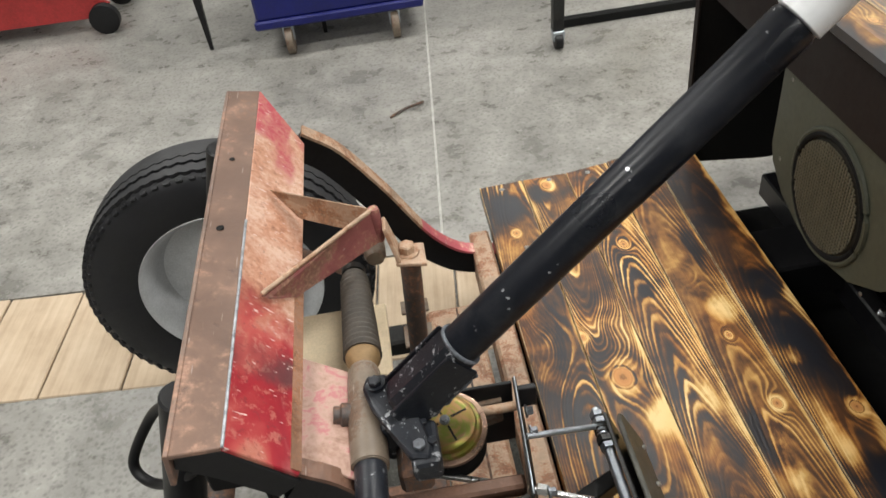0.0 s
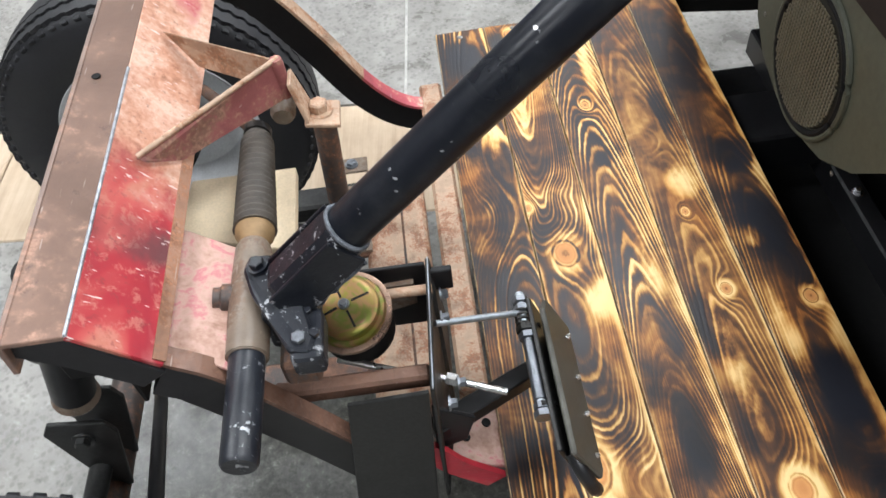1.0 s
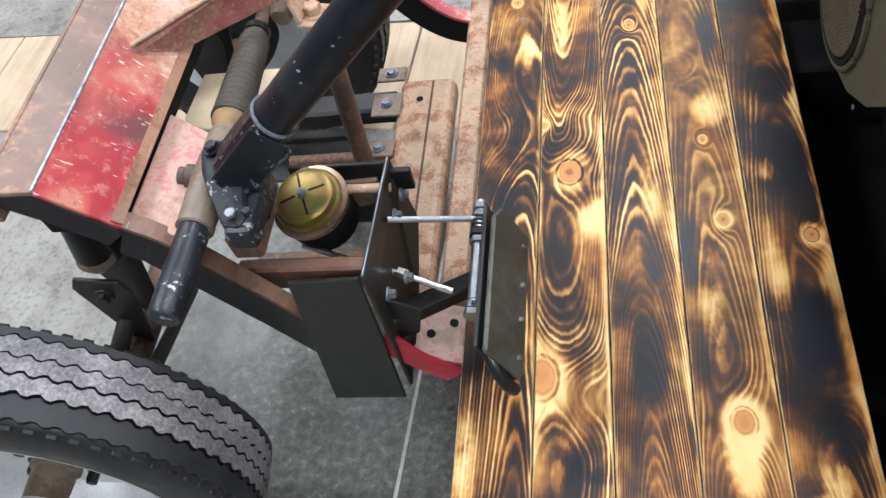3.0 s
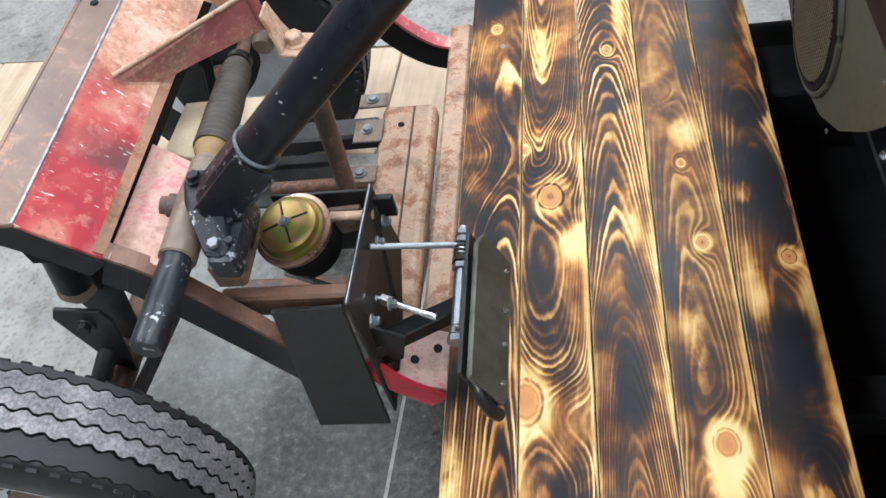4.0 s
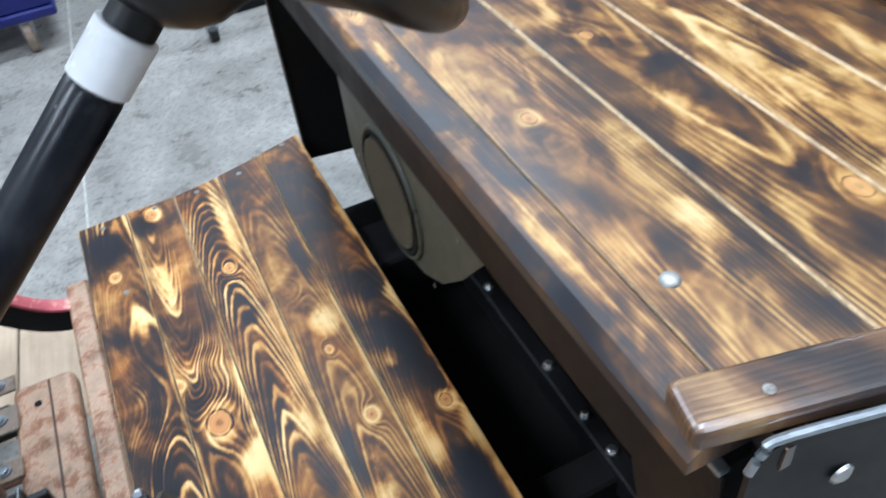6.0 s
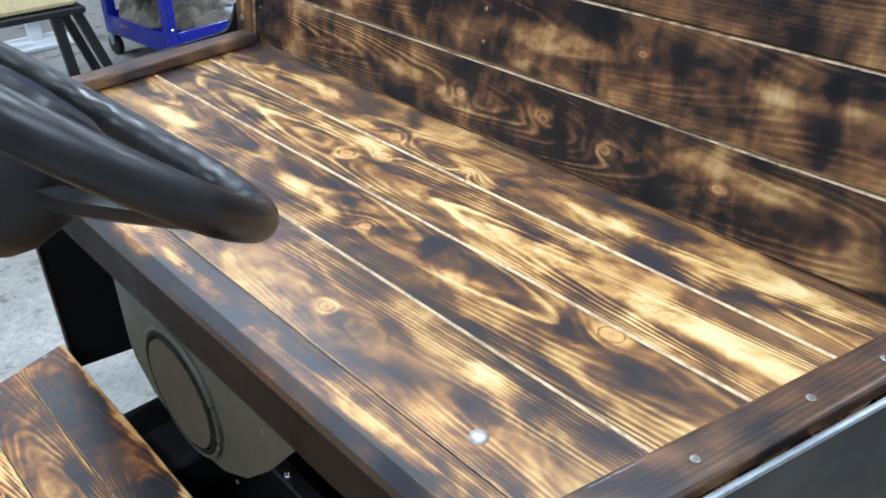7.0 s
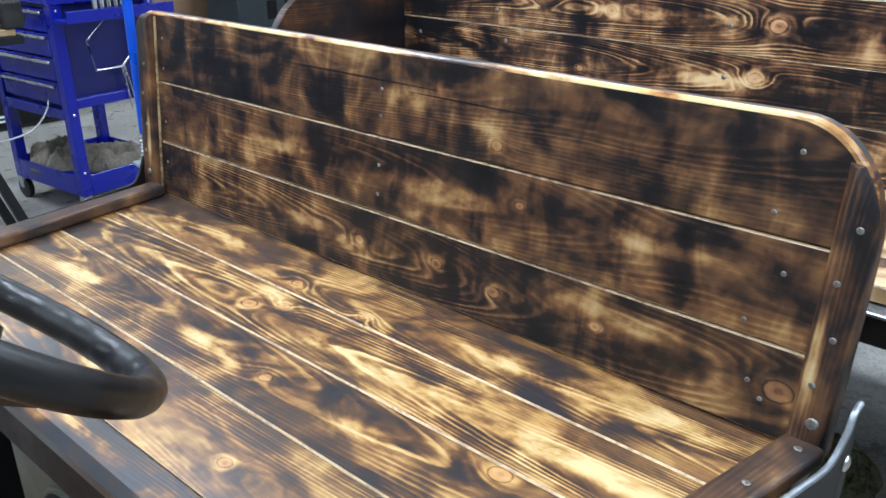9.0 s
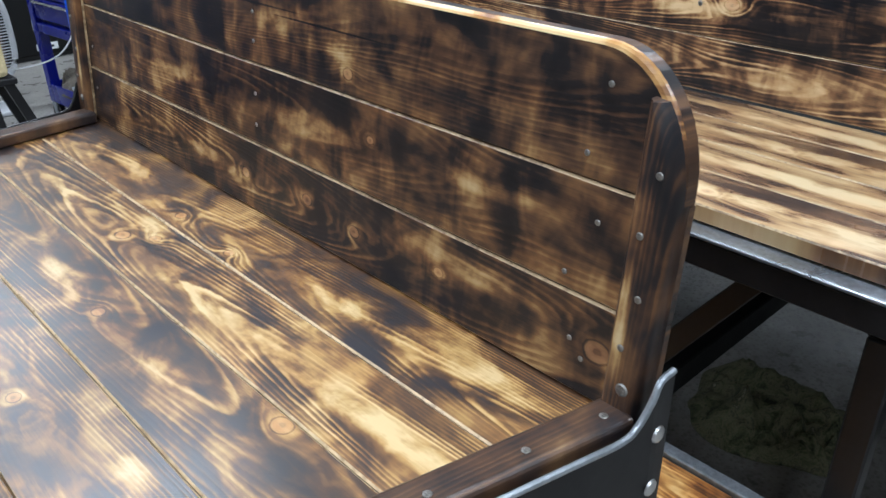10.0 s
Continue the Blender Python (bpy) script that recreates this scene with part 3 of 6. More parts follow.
def plate(poly, off, bm=None, bev=0.0):
    """A flat sheet: polygon of 3D points, thickened by the vector off."""
    b = bmesh.new()
    off = Vector(off)
    loft([[Vector(p) for p in poly], [Vector(p) + off for p in poly]], b)
    if bev:
        bmesh.ops.bevel(b, geom=b.edges[:], offset=bev, segments=1, affect="EDGES", profile=0.5)
    return merge(bm, b)


def hexbolt(p, d, r=0.008, h=0.006, washer=True, bm=None):
    """A hexagon head with its washer, standing at p along d."""
    p, d = Vector(p), Vector(d).normalized()
    b = bmesh.new() if bm is None else bm
    if washer:
        turned(p, p + d * 0.002, [(0, r * 1.45), (1, r * 1.4)], 16, b)
    turned(p + d * 0.0018, p + d * (0.002 + h), [(0, r), (0.85, r), (1, r * 0.82)], 6, b)
    return b


def screw_mesh(r=0.0042):
    """A countersunk screw head with a cross recess, facing up."""
    b = turned((0, 0, -0.0015), (0, 0, 0.0010), [(0, r * 0.6), (0.7, r), (1, r * 0.75)], 14)
    for a in (0, 90):
        c = box(-r * 0.55, r * 0.55, -r * 0.12, r * 0.12, 0.0008, 0.0014, 0)
        bmesh.ops.rotate(c, verts=c.verts, cent=(0, 0, 0), matrix=Matrix.Rotation(radians(a), 3, "Z"))
        merge(b, c)
    return mesh_of("screw", b)


SCREW = screw_mesh()
SCREW.materials.append(plain("dull_zinc_screw", (0.28, 0.27, 0.25), 0.4, 0.8, 0.4))


def screw(parent, p, d, size=1.0):
    ob = part("screw", SCREW, STEEL, parent)
    q = Vector(d).to_track_quat("Z", "X")
    ob.matrix_basis = Matrix.LocRotScale(Vector(p), q, (size, size, size))
    return ob


def board(name, length, width, thick, at, along, across, mats, parent, label="", chamfer=0.003, ends=None, bow=0.0, other=None):
    """A plank; its local x runs along, y across, z out of its face. mats: face, chamfer. ends: shift of the far end's two corners."""
    b = bmesh.new()
    c = chamfer
    o = c if other is None else other
    prof = [(-width / 2, -thick), (width / 2, -thick), (width / 2, -c), (width / 2 - c, 0), (-width / 2 + o, 0), (-width / 2, -o)]
    rings = []
    cuts = 14
    for i in range(cuts + 1):
        s = i / cuts
        row = []
        for py, pz in prof:
            e = 0.0
            if ends:
                q = (py + width / 2) / width
                e = (ends[0] * (1 - q) + ends[1] * q) * s
            row.append(Vector((s * length + e, py + bow * math.sin(3.1 * s), pz)))
        rings.append(row)
    loft(rings, b)
    for f in b.faces:
        m = f.calc_center_median()
        zs = [v.co.z for v in f.verts]
        if len(zs) == 4 and abs(max(zs)) < 1e-6 and (abs(min(zs) + c) < 1e-6 or abs(min(zs) + o) < 1e-6):
            f.material_index = 1
    me = mesh_of(name, b)
    for mm in mats:
        me.materials.append(mm)
    ob = part(name, me, mats, parent, label)
    x, y = Vector(along).normalized(), Vector(across).normalized()
    z = x.cross(y)
    m = Matrix((x, y, z)).transposed().to_4x4()
    m.translation = Vector(at)
    ob.matrix_basis = m
    return ob


# ---- the shop ----
def slab(name, x0, x1, y0, y1, z0, z1, mat, bev=0.0):
    return tagged(part(name, box(x0, x1, y0, y1, z0, z1, bev), mat), kind="structure")


X0, X1, Y0, Y1 = -4.5, 6.0, -4.0, 6.0


def joint_x(y):
    """The saw cut across the floor."""
    return -0.014 + 0.079 * y


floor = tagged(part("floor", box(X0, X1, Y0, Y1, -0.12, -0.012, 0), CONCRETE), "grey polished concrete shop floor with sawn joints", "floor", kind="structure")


def pit_front(x):
    """The near edge of the planked pit, square to the saw cut."""
    return 0.936 - 0.08 * x


PITW = 0.322
for far in (0, 1):
    for side in (0, 1):
        x0, x1 = (X0, 0.06) if side == 0 else (0.06, X1)
        lo = (lambda x: pit_front(x) + PITW) if far else (lambda x: Y0)
        hi = (lambda x: Y1) if far else pit_front
        cut = 0.003 if side else -0.003
        if side:
            poly = [(joint_x(lo(x0)) + cut, lo(x0), -0.012), (x1, lo(x1), -0.012), (x1, hi(x1), -0.012), (joint_x(hi(x0)) + cut, hi(x0), -0.012)]
        else:
            poly = [(x0, lo(x0), -0.012), (joint_x(lo(x1)) + cut, lo(x1), -0.012), (joint_x(hi(x1)) + cut, hi(x1), -0.012), (x0, hi(x0), -0.012)]
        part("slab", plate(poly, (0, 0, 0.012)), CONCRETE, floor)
SEALANT = plain("pale_joint_sealant", (0.46, 0.45, 0.42), 0.7, 0.0, 0.3, 40.0)
for ya, yb in ((Y0, pit_front(0.06) - 0.002), (pit_front(0.06) + PITW + 0.002, Y1)):
    part("joint_sealant", plate([(joint_x(ya) - 0.003, ya, -0.012), (joint_x(ya) + 0.003, ya, -0.012), (joint_x(yb) + 0.003, yb, -0.012), (joint_x(yb) - 0.003, yb, -0.012)], (0, 0, 0.0112)), SEALANT, floor, "pale sealant in the sawn joint")
slab("wall_north", X0, X1, Y1, Y1 + 0.15, 0, CEIL, GREY_WALL)
slab("wall_south", X0, X1, Y0 - 0.15, Y0, 0, CEIL, GREY_WALL)
slab("wall_west", X0 - 0.15, X0, Y0, Y1, 0, CEIL, GREY_WALL)
slab("wall_east", X1, X1 + 0.15, Y0, Y1, 0, CEIL, GREY_WALL)
slab("ceiling", X0, X1, Y0, Y1, CEIL, CEIL + 0.12, CEILING)
# white sectional door panels on the east wall
door = tagged(new("door_1"), "white sectional garage door with ribbed panels", "garage door", kind="structure")
for i in range(5):
    part("panel", box(X1 - 0.05, X1 - 0.004, -3.2, 2.75, 0.02 + i * 0.55, 0.02 + i * 0.55 + 0.545, 0.006), WHITE_WALL, door)

# lamp housings with their glowing diffusers
first = None
for lx, ly in LAMPS:
    if first is None:
        first = thing("ceiling_light", "white strip light with a frosted diffuser on the ceiling", "ceiling light", (lx, ly, CEIL), "strip lights")
        part("housing", box(-0.62, 0.62, -0.12, 0.12, -0.05, -0.002, 0.006), WHITE_WALL, first)
        part("diffuser", box(-0.6, 0.6, -0.1, 0.1, -0.075, -0.052, 0.008), LED, first, "glowing frosted diffuser")
    else:
        copy_thing(first, pose(lx, ly, CEIL))

# pine planks over the pit
pit = thing("pit_cover", "dusty tan pine planks laid flush over the floor pit", "floor planks", (0, 0, 0), kind="structure")
rng = random.Random(4)
tilt = math.atan(-0.08)
along = Vector((math.cos(tilt), math.sin(tilt), 0))
plank_mesh = mesh_of("plank", box(0.0025, 0.1675, 0.003, PITW - 0.004, -0.011, 0.0, 0.0025))
plank_mesh.materials.append(TAN_PLY)
for i in range(-25, 33):
    q = Vector((-0.09, pit_front(-0.09), 0)) + along * (0.17 * i)
    if q.x < X0 + 0.05 or q.x > X1 - 0.25:
        continue
    ob = part("plank", plank_mesh, TAN_PLY, pit)
    ob.location = (q.x, q.y + rng.uniform(-0.002, 0.002), rng.uniform(-0.001, 0.002))
    ob.rotation_euler = (0, 0, tilt)

# ---- the cart ----
cart = thing("utility_cart", "stripped-down utility cart with torched wooden deck and benches", "cart", (0.5, 0.55, 0))
CART_AT = Vector((0.5, 0.55, 0))


def cpart(name, bm, material, parent=None, label="", smooth=False):
    """A part of the cart, given in world places."""
    ob = part(name, bm, material, parent or cart, label, smooth)
    if parent is None:
        ob.location = -CART_AT
    return ob


def holder(name, label=""):
    """A part of the cart that only groups its own pieces: a small hidden core is not needed, so its first piece is the part."""
    ob = new(name)
    ob.parent = cart
    ob.location = -CART_AT
    ob.empty_display_size = 0.05
    if label:
        ob["label"] = label
    return ob


# deck
D = 0.33
DX0, BW = 0.152, 0.0778
deck_knots = {
    0: [(0.86, 0.0, 0.006)],
    1: [(0.529, 0.003, 0.017), (0.255, 0.034, 0.022), (0.61, 0.036, 0.006), (0.977, 0.001, 0.009)],
    2: [(0.79, 0.0, 0.006)],
    3: [(0.448, -0.011, 0.007), (0.207, -0.005, 0.014), (0.57, 0.0, 0.004)],
    4: [(0.423, -0.021, 0.008), (0.12, 0.015, 0.009)],
}
deck_pale = {0: [(0.76, -0.018, 0.05, 0.012), (0.15, 0.03, 0.10, 0.014)], 1: [(0.46, -0.024, 0.03, 0.02), (0.80, 0.015, 0.07, 0.012)],
             2: [(0.50, -0.012, 0.06, 0.012), (0.90, -0.02, 0.10, 0.010)], 3: [(0.35, 0.012, 0.10, 0.012), (0.62, -0.01, 0.03, 0.02), (0.17, 0.0, 0.06, 0.015)],
             4: [(0.52, 0.012, 0.02, 0.014), (0.36, 0.02, 0.08, 0.012), (0.15, 0.0, 0.05, 0.014)]}
deck_eyes = {0: [(0.60, 0.008, 0.020)], 1: [(0.625, -0.008, 0.010), (0.235, -0.014, 0.014)], 2: [], 3: [(0.70, 0.012, 0.010)], 4: [(0.26, -0.008, 0.014)]}
deck_char = {0: [(0.93, 0.0, 0.05, 0.03), (0.48, 0.0, 0.04, 0.02)], 1: [(0.42, 0.015, 0.05, 0.018), (0.15, -0.01, 0.04, 0.02), (0.96, 0.02, 0.03, 0.02)], 2: [(0.42, -0.01, 0.06, 0.014), (0.28, 0.0, 0.05, 0.02), (0.68, 0.0, 0.02, 0.012)], 3: [(0.40, 0.02, 0.05, 0.02), (0.27, 0.012, 0.05, 0.025), (0.76, -0.02, 0.05, 0.012)], 4: [(0.54, 0.0, 0.06, 0.03), (0.31, 0.0, 0.06, 0.03), (0.66, -0.01, 0.04, 0.03), (0.20, -0.01, 0.04, 0.02)]}
deck_edges = {0: [(-0.038, 0.007, 0.30)], 1: [(0.038, 0.005, 0.25), (-0.038, 0.005, 0.42)], 2: [(0.038, 0.004, 0.18), (-0.038, 0.005, 0.34)], 3: [(-0.038, 0.004, 0.34)], 4: [(-0.038, 0.010, 0.45)]}
deck = holder("deck", "torched pine floor deck, honey and black grain")
DY0 = -0.12
far_ends = [(1.000, 1.003), (1.003, 1.004), (1.004, 1.016), (1.018, 1.036), (1.038, 1.060)]
for i in range(5):
    xc = DX0 + BW * (i + 0.5)
    ks = [(a - DY0, b, c) for a, b, c in deck_knots[i]]
    ps = [(a - DY0, b, c, d) for a, b, c, d in deck_pale[i]]
    es = [(a - DY0, b, c) for a, b, c in deck_eyes[i]]
    cs = [(a - DY0, b, c, d) for a, b, c, d in deck_char[i]]
    wood = burnt_wood("torched_deck_pine_%d" % i, 3.7 * i + 1.3, ks, ps, (-0.05, 0.01, 0.0, 0.03, -0.05)[i], (360, 540, 480, 340, 360)[i], 0.36, 0.0, ((-0.02, 0.02, 0.05, 0.0), (0.012, 0.014, -0.055, 0.08), (0.004, 0.018, 0.075, -0.01), (0.006, 0.02, 0.05, 0.0), (-0.006, 0.025, 0.05, 0.0))[i],
                      (0.56, 0.46, 0.62, 0.26, 0.30)[i], ((9.0, 15.0), (9.0, 15.0), (8.0, 13.0), (8.0, 11.0), (6.5, 9.0))[i], 1.0, 1.0, 2.3, ((0.17, 0.62), (0.21, 0.70), (0.18, 0.64), (0.24, 0.62), (0.16, 0.60))[i], 0.45, (0.6, 0.6, 0.4, 0.5, 0.5)[i], es, cs, deck_edges[i])
    lo, hi = far_ends[i]
    L = lo - DY0
    board("board", L, BW - 0.0012, 0.02, (xc, DY0, D), (0, 1, 0), (-1, 0, 0), (wood, BARE_EDGE), deck, "", 0.0011, (hi - lo, 0.0))
for sx, sy in ((0.19, 0.985), (0.20, 0.82), (0.275, 0.992), (0.345, 0.995), (0.42, 1.005), (0.507, 1.043), (0.235, 0.04), (0.45, 0.03)):
    screw(deck, (sx, sy, D + 0.0006), (0, 0, 1), 1.1)

# frame under the deck
cpart("deck_rail", box(0.116, 0.149, 0.37, 0.90, 0.255, 0.318, 0.004), TAN_RUST, label="rusty square rail along the deck edge")
cpart("deck_rail", box(0.505, 0.530, -0.05, 1.0, 0.25, 0.308, 0.003), BLACK_DULL)
cpart("cross_bar", box(0.165, 0.71, 0.70, 0.80, 0.24, 0.306, 0.004), BLACK, label="black cross member under the deck")
cpart("cross_bar", box(0.165, 1.3, 0.27, 0.32, 0.20, 0.25, 0.004), BLACK_DULL)
cpart("cross_bar", box(0.165, 0.60, 0.0, 0.06, 0.24, 0.306, 0.004), BLACK_DULL)
# added sheet, no known part: keeps the void below deck and bench black
cpart("void_floor", box(0.16, 1.30, 0.10, 1.0, 0.165, 0.185, 0.003), BLACK_DULL, label="added black sheet that keeps the floor gap dark")

# front beam: folded plate with a bronze lip
Ya, Yb = 0.262, 0.856
prof = [(-0.190, 0.662), (-0.147, 0.652), (-0.098, 0.597)]


def folded(p, q, ya, yb, qya, qyb, t=0.005):
    n = Vector((q[1] - p[1], 0, -(q[0] - p[0]))).normalized()
    if n.z > 0:
        n = -n
    return plate([(p[0], ya, p[1]), (q[0], qya, q[1]), (q[0], qyb, q[1]), (p[0], yb, p[1])], n * t, None, 0.0008)


beam = cpart("front_beam", folded(prof[1], prof[2], Ya, Yb, 0.265, 0.792), BEAM_RED, label="worn red and orange primed front beam")
part("lip", folded(prof[0], (-0.1475, 0.652), 0.254, 0.850, Ya, Yb), BEAM_BROWN, beam, "bronze-brown rusted outer lip")
part("lip_face", plate([(-0.190, 0.254, 0.662), (-0.190, 0.850, 0.662), (-0.197, 0.850, 0.62), (-0.197, 0.258, 0.62)], (0.005, 0, 0), None, 0.0008), BEAM_BROWN, beam)
part("edge_bar", plate([(-0.1045, 0.267, 0.6044), (-0.0975, 0.268, 0.5965), (-0.0975, 0.505, 0.5965), (-0.1045, 0.498, 0.6044)], (0.001, 0, 0.001)), EDGE_RUST, beam, "bare rusty edge strip")
# dark sheet added under the beam as the shade in the gusset gap
part("gap_filler", box(-0.132, -0.128, 0.268, 0.79, 0.545, 0.612, 0.001), BLACK_DULL, beam)
part("end_web", plate([(-0.185, 0.262, 0.655), (-0.147, 0.262, 0.646), (-0.098, 0.262, 0.591), (-0.12, 0.262, 0.575), (-0.16, 0.262, 0.615), (-0.19, 0.262, 0.635)], (0, 0.006, 0), None, 0.001), BLACK, beam)
part("weld_bead", rod((-0.147, 0.262, 0.6525), (-0.147, 0.56, 0.6525), 0.0015, 8), WELD, beam, "bright weld bead on the ridge", True)
part("bolt_hole", turned((-0.172, 0.545, 0.6535), (-0.172, 0.545, 0.6588), [(0, 0.004), (1, 0.0042)], 14), BLACK_DULL, beam)
part("bolt_hole", turned((-0.170, 0.68, 0.6535), (-0.170, 0.68, 0.6583), [(0, 0.003), (1, 0.0032)], 14), BLACK_DULL, beam)
part("splice_plate", plate([(-0.104, 0.290, 0.585), (-0.103, 0.412, 0.585), (-0.048, 0.386, 0.574), (-0.026, 0.335, 0.572), (-0.032, 0.288, 0.572), (-0.056, 0.268, 0.575)], (0, 0, -0.004), None, 0.0008), SPLICE, beam, "faded pink-red gusset plate")
part("underside_rail", box(-0.175, -0.14, 0.27, 0.86, 0.585, 0.615, 0.003), BLACK_DULL, beam)

# the folded strap bracket and its bolt tab
A, Bv, C = Vector((-0.130, 0.447, 0.640)), Vector((-0.010, 0.553, 0.645)), Vector((-0.130, 0.632, 0.640))
strap = cpart("strap_bracket", plate([A, Bv, Bv + Vector((0.001, -0.004, -0.042)), A + Vector((0.028, 0.026, -0.032)), A + Vector((0.008, 0.002, -0.008))], (0.003, 0.004, 0), None, 0.0008), STRAP, label="red-oxide folded strap bracket")
part("far_leg", plate([C, Bv, Bv + Vector((0.001, 0.004, -0.042)), C + Vector((0.028, -0.02, -0.032)), C + Vector((0.008, -0.002, -0.008))], (0.003, -0.004, 0), None, 0.0008), RUST, strap)
part("upper_rim", rod(A + Vector((0.002, 0.003, 0)), Bv + Vector((0, 0.002, 0)), 0.0026, 8), RUST, strap, "bare rusty rim", True)
part("nose", turned(Bv + Vector((-0.002, 0.0, 0.001)), Bv + Vector((-0.001, 0.0, -0.043)), [(0, 0.0055), (0.1, 0.0065), (0.9, 0.0065), (1, 0.0055)], 14), STRAP, strap, "", True)
part("tab", plate([(-0.006, 0.538, 0.625), (0.004, 0.530, 0.582), (0.004, 0.566, 0.582), (-0.006, 0.562, 0.625)], (0.004, 0, 0.002), None, 0.0008), RUST, strap)
part("tab", plate([(0.002, 0.530, 0.578), (0.036, 0.530, 0.572), (0.036, 0.568, 0.572), (0.002, 0.568, 0.578)], (0, 0, 0.005), None, 0.001), RUST, strap)
part("bolt", hexbolt((0.016, 0.551, 0.580), (0.05, 0, 1), 0.0095, 0.010), RUST, strap, "rusty hexagon bolt")
cpart("shock_tube", rod((0.018, 0.556, 0.572), (0.006, 0.552, 0.33), 0.012, 16), RUST_DARK, label="rusty brown shock tube", smooth=True)

# side hoops that join the beam to the deck
for yc, nm in ((0.845, "far"), (0.278, "near")):
    s = 1 if yc > 0.5 else -1
    pts = smooth_path([(-0.10, yc - 0.025 * s, 0.600), (-0.055, yc - 0.012 * s, 0.553), (0.0, yc, 0.463), (0.05, yc + 0.008 * s, 0.372), (0.098, yc + 0.012 * s, 0.322), (0.155, yc + 0.014 * s, 0.306)][: 6 if s > 0 else 4], 6)
    if s < 0:
        pts = smooth_path([(-0.098, 0.274, 0.594), (-0.060, 0.270, 0.566), (0.0, 0.271, 0.468), (0.05, 0.273, 0.374)], 6)
    hoop = cpart("side_hoop", bar_path(pts, 0.016, 0.042), BLACK, label="black curved side rail with worn red upper edge")
    part("upper_edge", bar_path([p + Vector((0, 0, 0.0035)) for p in (pts[: len(pts) * 3 // 5] if s > 0 else pts)], 0.024 if s > 0 else 0.017, 0.004), RUST if s > 0 else BROWN_RUST, hoop, "rusty bare upper flange")
    if s > 0:
        part("upper_edge", bar_path([p + Vector((0, 0, 0.0036)) for p in pts[len(pts) * 3 // 5 - 1:]], 0.024, 0.004), PINK_RED, hoop, "worn red upper flange")
cpart("hoop_gusset", plate([(0.085, 0.274, 0.345), (0.158, 0.274, 0.322), (0.158, 0.345, 0.322), (0.085, 0.345, 0.345)], (0, 0, -0.006), None, 0.001), SPLICE, label="faded red gusset with drilled holes")
for gx, gy in ((0.115, 0.305), (0.138, 0.322)):
    cpart("hole_ring", turned((gx, gy, 0.340 - (gx - 0.085) * 0.315), (gx + 0.0022, gy, 0.3462 - (gx + 0.0022 - 0.085) * 0.315), [(0, 0.005), (1, 0.005)], 12), BLACK_DULL)
hoop_red = smooth_path([(0.088, 0.2685, 0.402), (0.100, 0.2685, 0.385), (0.116, 0.2665, 0.362), (0.152, 0.2665, 0.322)], 6)
cpart("hoop_flange", bar_path(hoop_red, 0.006, 0.026), RED_PAINT, label="bright red curved flange")

# rusty skid channel and brackets between the beam and the deck
skid = cpart("skid_channel", box(0.022, 0.104, 0.37, 0.745, 0.27, 0.306, 0.012, None, 3), TAN_RUST, label="rusty pressed-steel channel")
part("seam", box(0.070, 0.073, 0.39, 0.735, 0.305, 0.3075, 0.0006), RUST_DARK, skid)
part("hole", turned((0.055, 0.70, 0.30), (0.055, 0.70, 0.3068), [(0, 0.005), (1, 0.005)], 14), BLACK_DULL, skid)
for by, hy in ((0.607, 0.015), (0.690, 0.022), (0.752, 0.014)):
    part("bracket", box(-0.012, 0.030, by - hy, by + hy, 0.306, 0.3105, 0.001), GREASY, skid, "greasy bolted bracket")
    part("bolt", hexbolt((0.008, by, 0.3105), (0, 0, 1), 0.0065, 0.005), BOLT, skid)
cpart("lower_link", rod((-0.12, 0.60, 0.30), (0.03, 0.60, 0.30), 0.009, 12), RUST_DARK, smooth=True)
cpart("lower_arm", box(-0.30, 0.02, 0.685, 0.725, 0.275, 0.305, 0.004), BLACK_FLAT, label="greasy grey lower arm")
cpart("lower_arm", box(-0.13, 0.02, 0.405, 0.445, 0.275, 0.305, 0.004), RUST_DARK)
link = cpart("tie_link", rod((-0.262, 0.48, 0.215), (-0.178, 0.205, 0.380), 0.0085, 12), BLACK, label="black steering link to the front wheel", smooth=True)
part("link_boot", turned((-0.196, 0.262, 0.346), (-0.178, 0.205, 0.380), [(0, 0.009), (0.2, 0.013), (0.8, 0.014), (1, 0.010)], 16), RUBBER, link, "", True)
cpart("spacer_board", plate([(-0.132, 0.455, 0.528), (-0.124, 0.527, 0.532), (-0.018, 0.527, 0.532), (-0.018, 0.42, 0.528)], (0, 0, -0.014), None, 0.001), PALE_BOARD, label="cream wooden spacer board")
cpart("brake_drum", turned((-0.30, 0.86, 0.25), (-0.30, 0.965, 0.25), [(0, 0.024), (0.3, 0.030), (0.32, 0.052), (0.7, 0.060), (1, 0.060)], 36), BLACK_DULL, label="black brake drum and knuckle", smooth=True)
cpart("front_axle", rod((-0.28, 0.22, 0.27), (-0.28, 0.93, 0.27), 0.02, 16), RUST_DARK, label="dark rusty front axle tube", smooth=True)
cpart("lower_plate", box(-0.24, -0.05, 0.62, 0.72, 0.235, 0.24, 0.001), BLACK_FLAT)

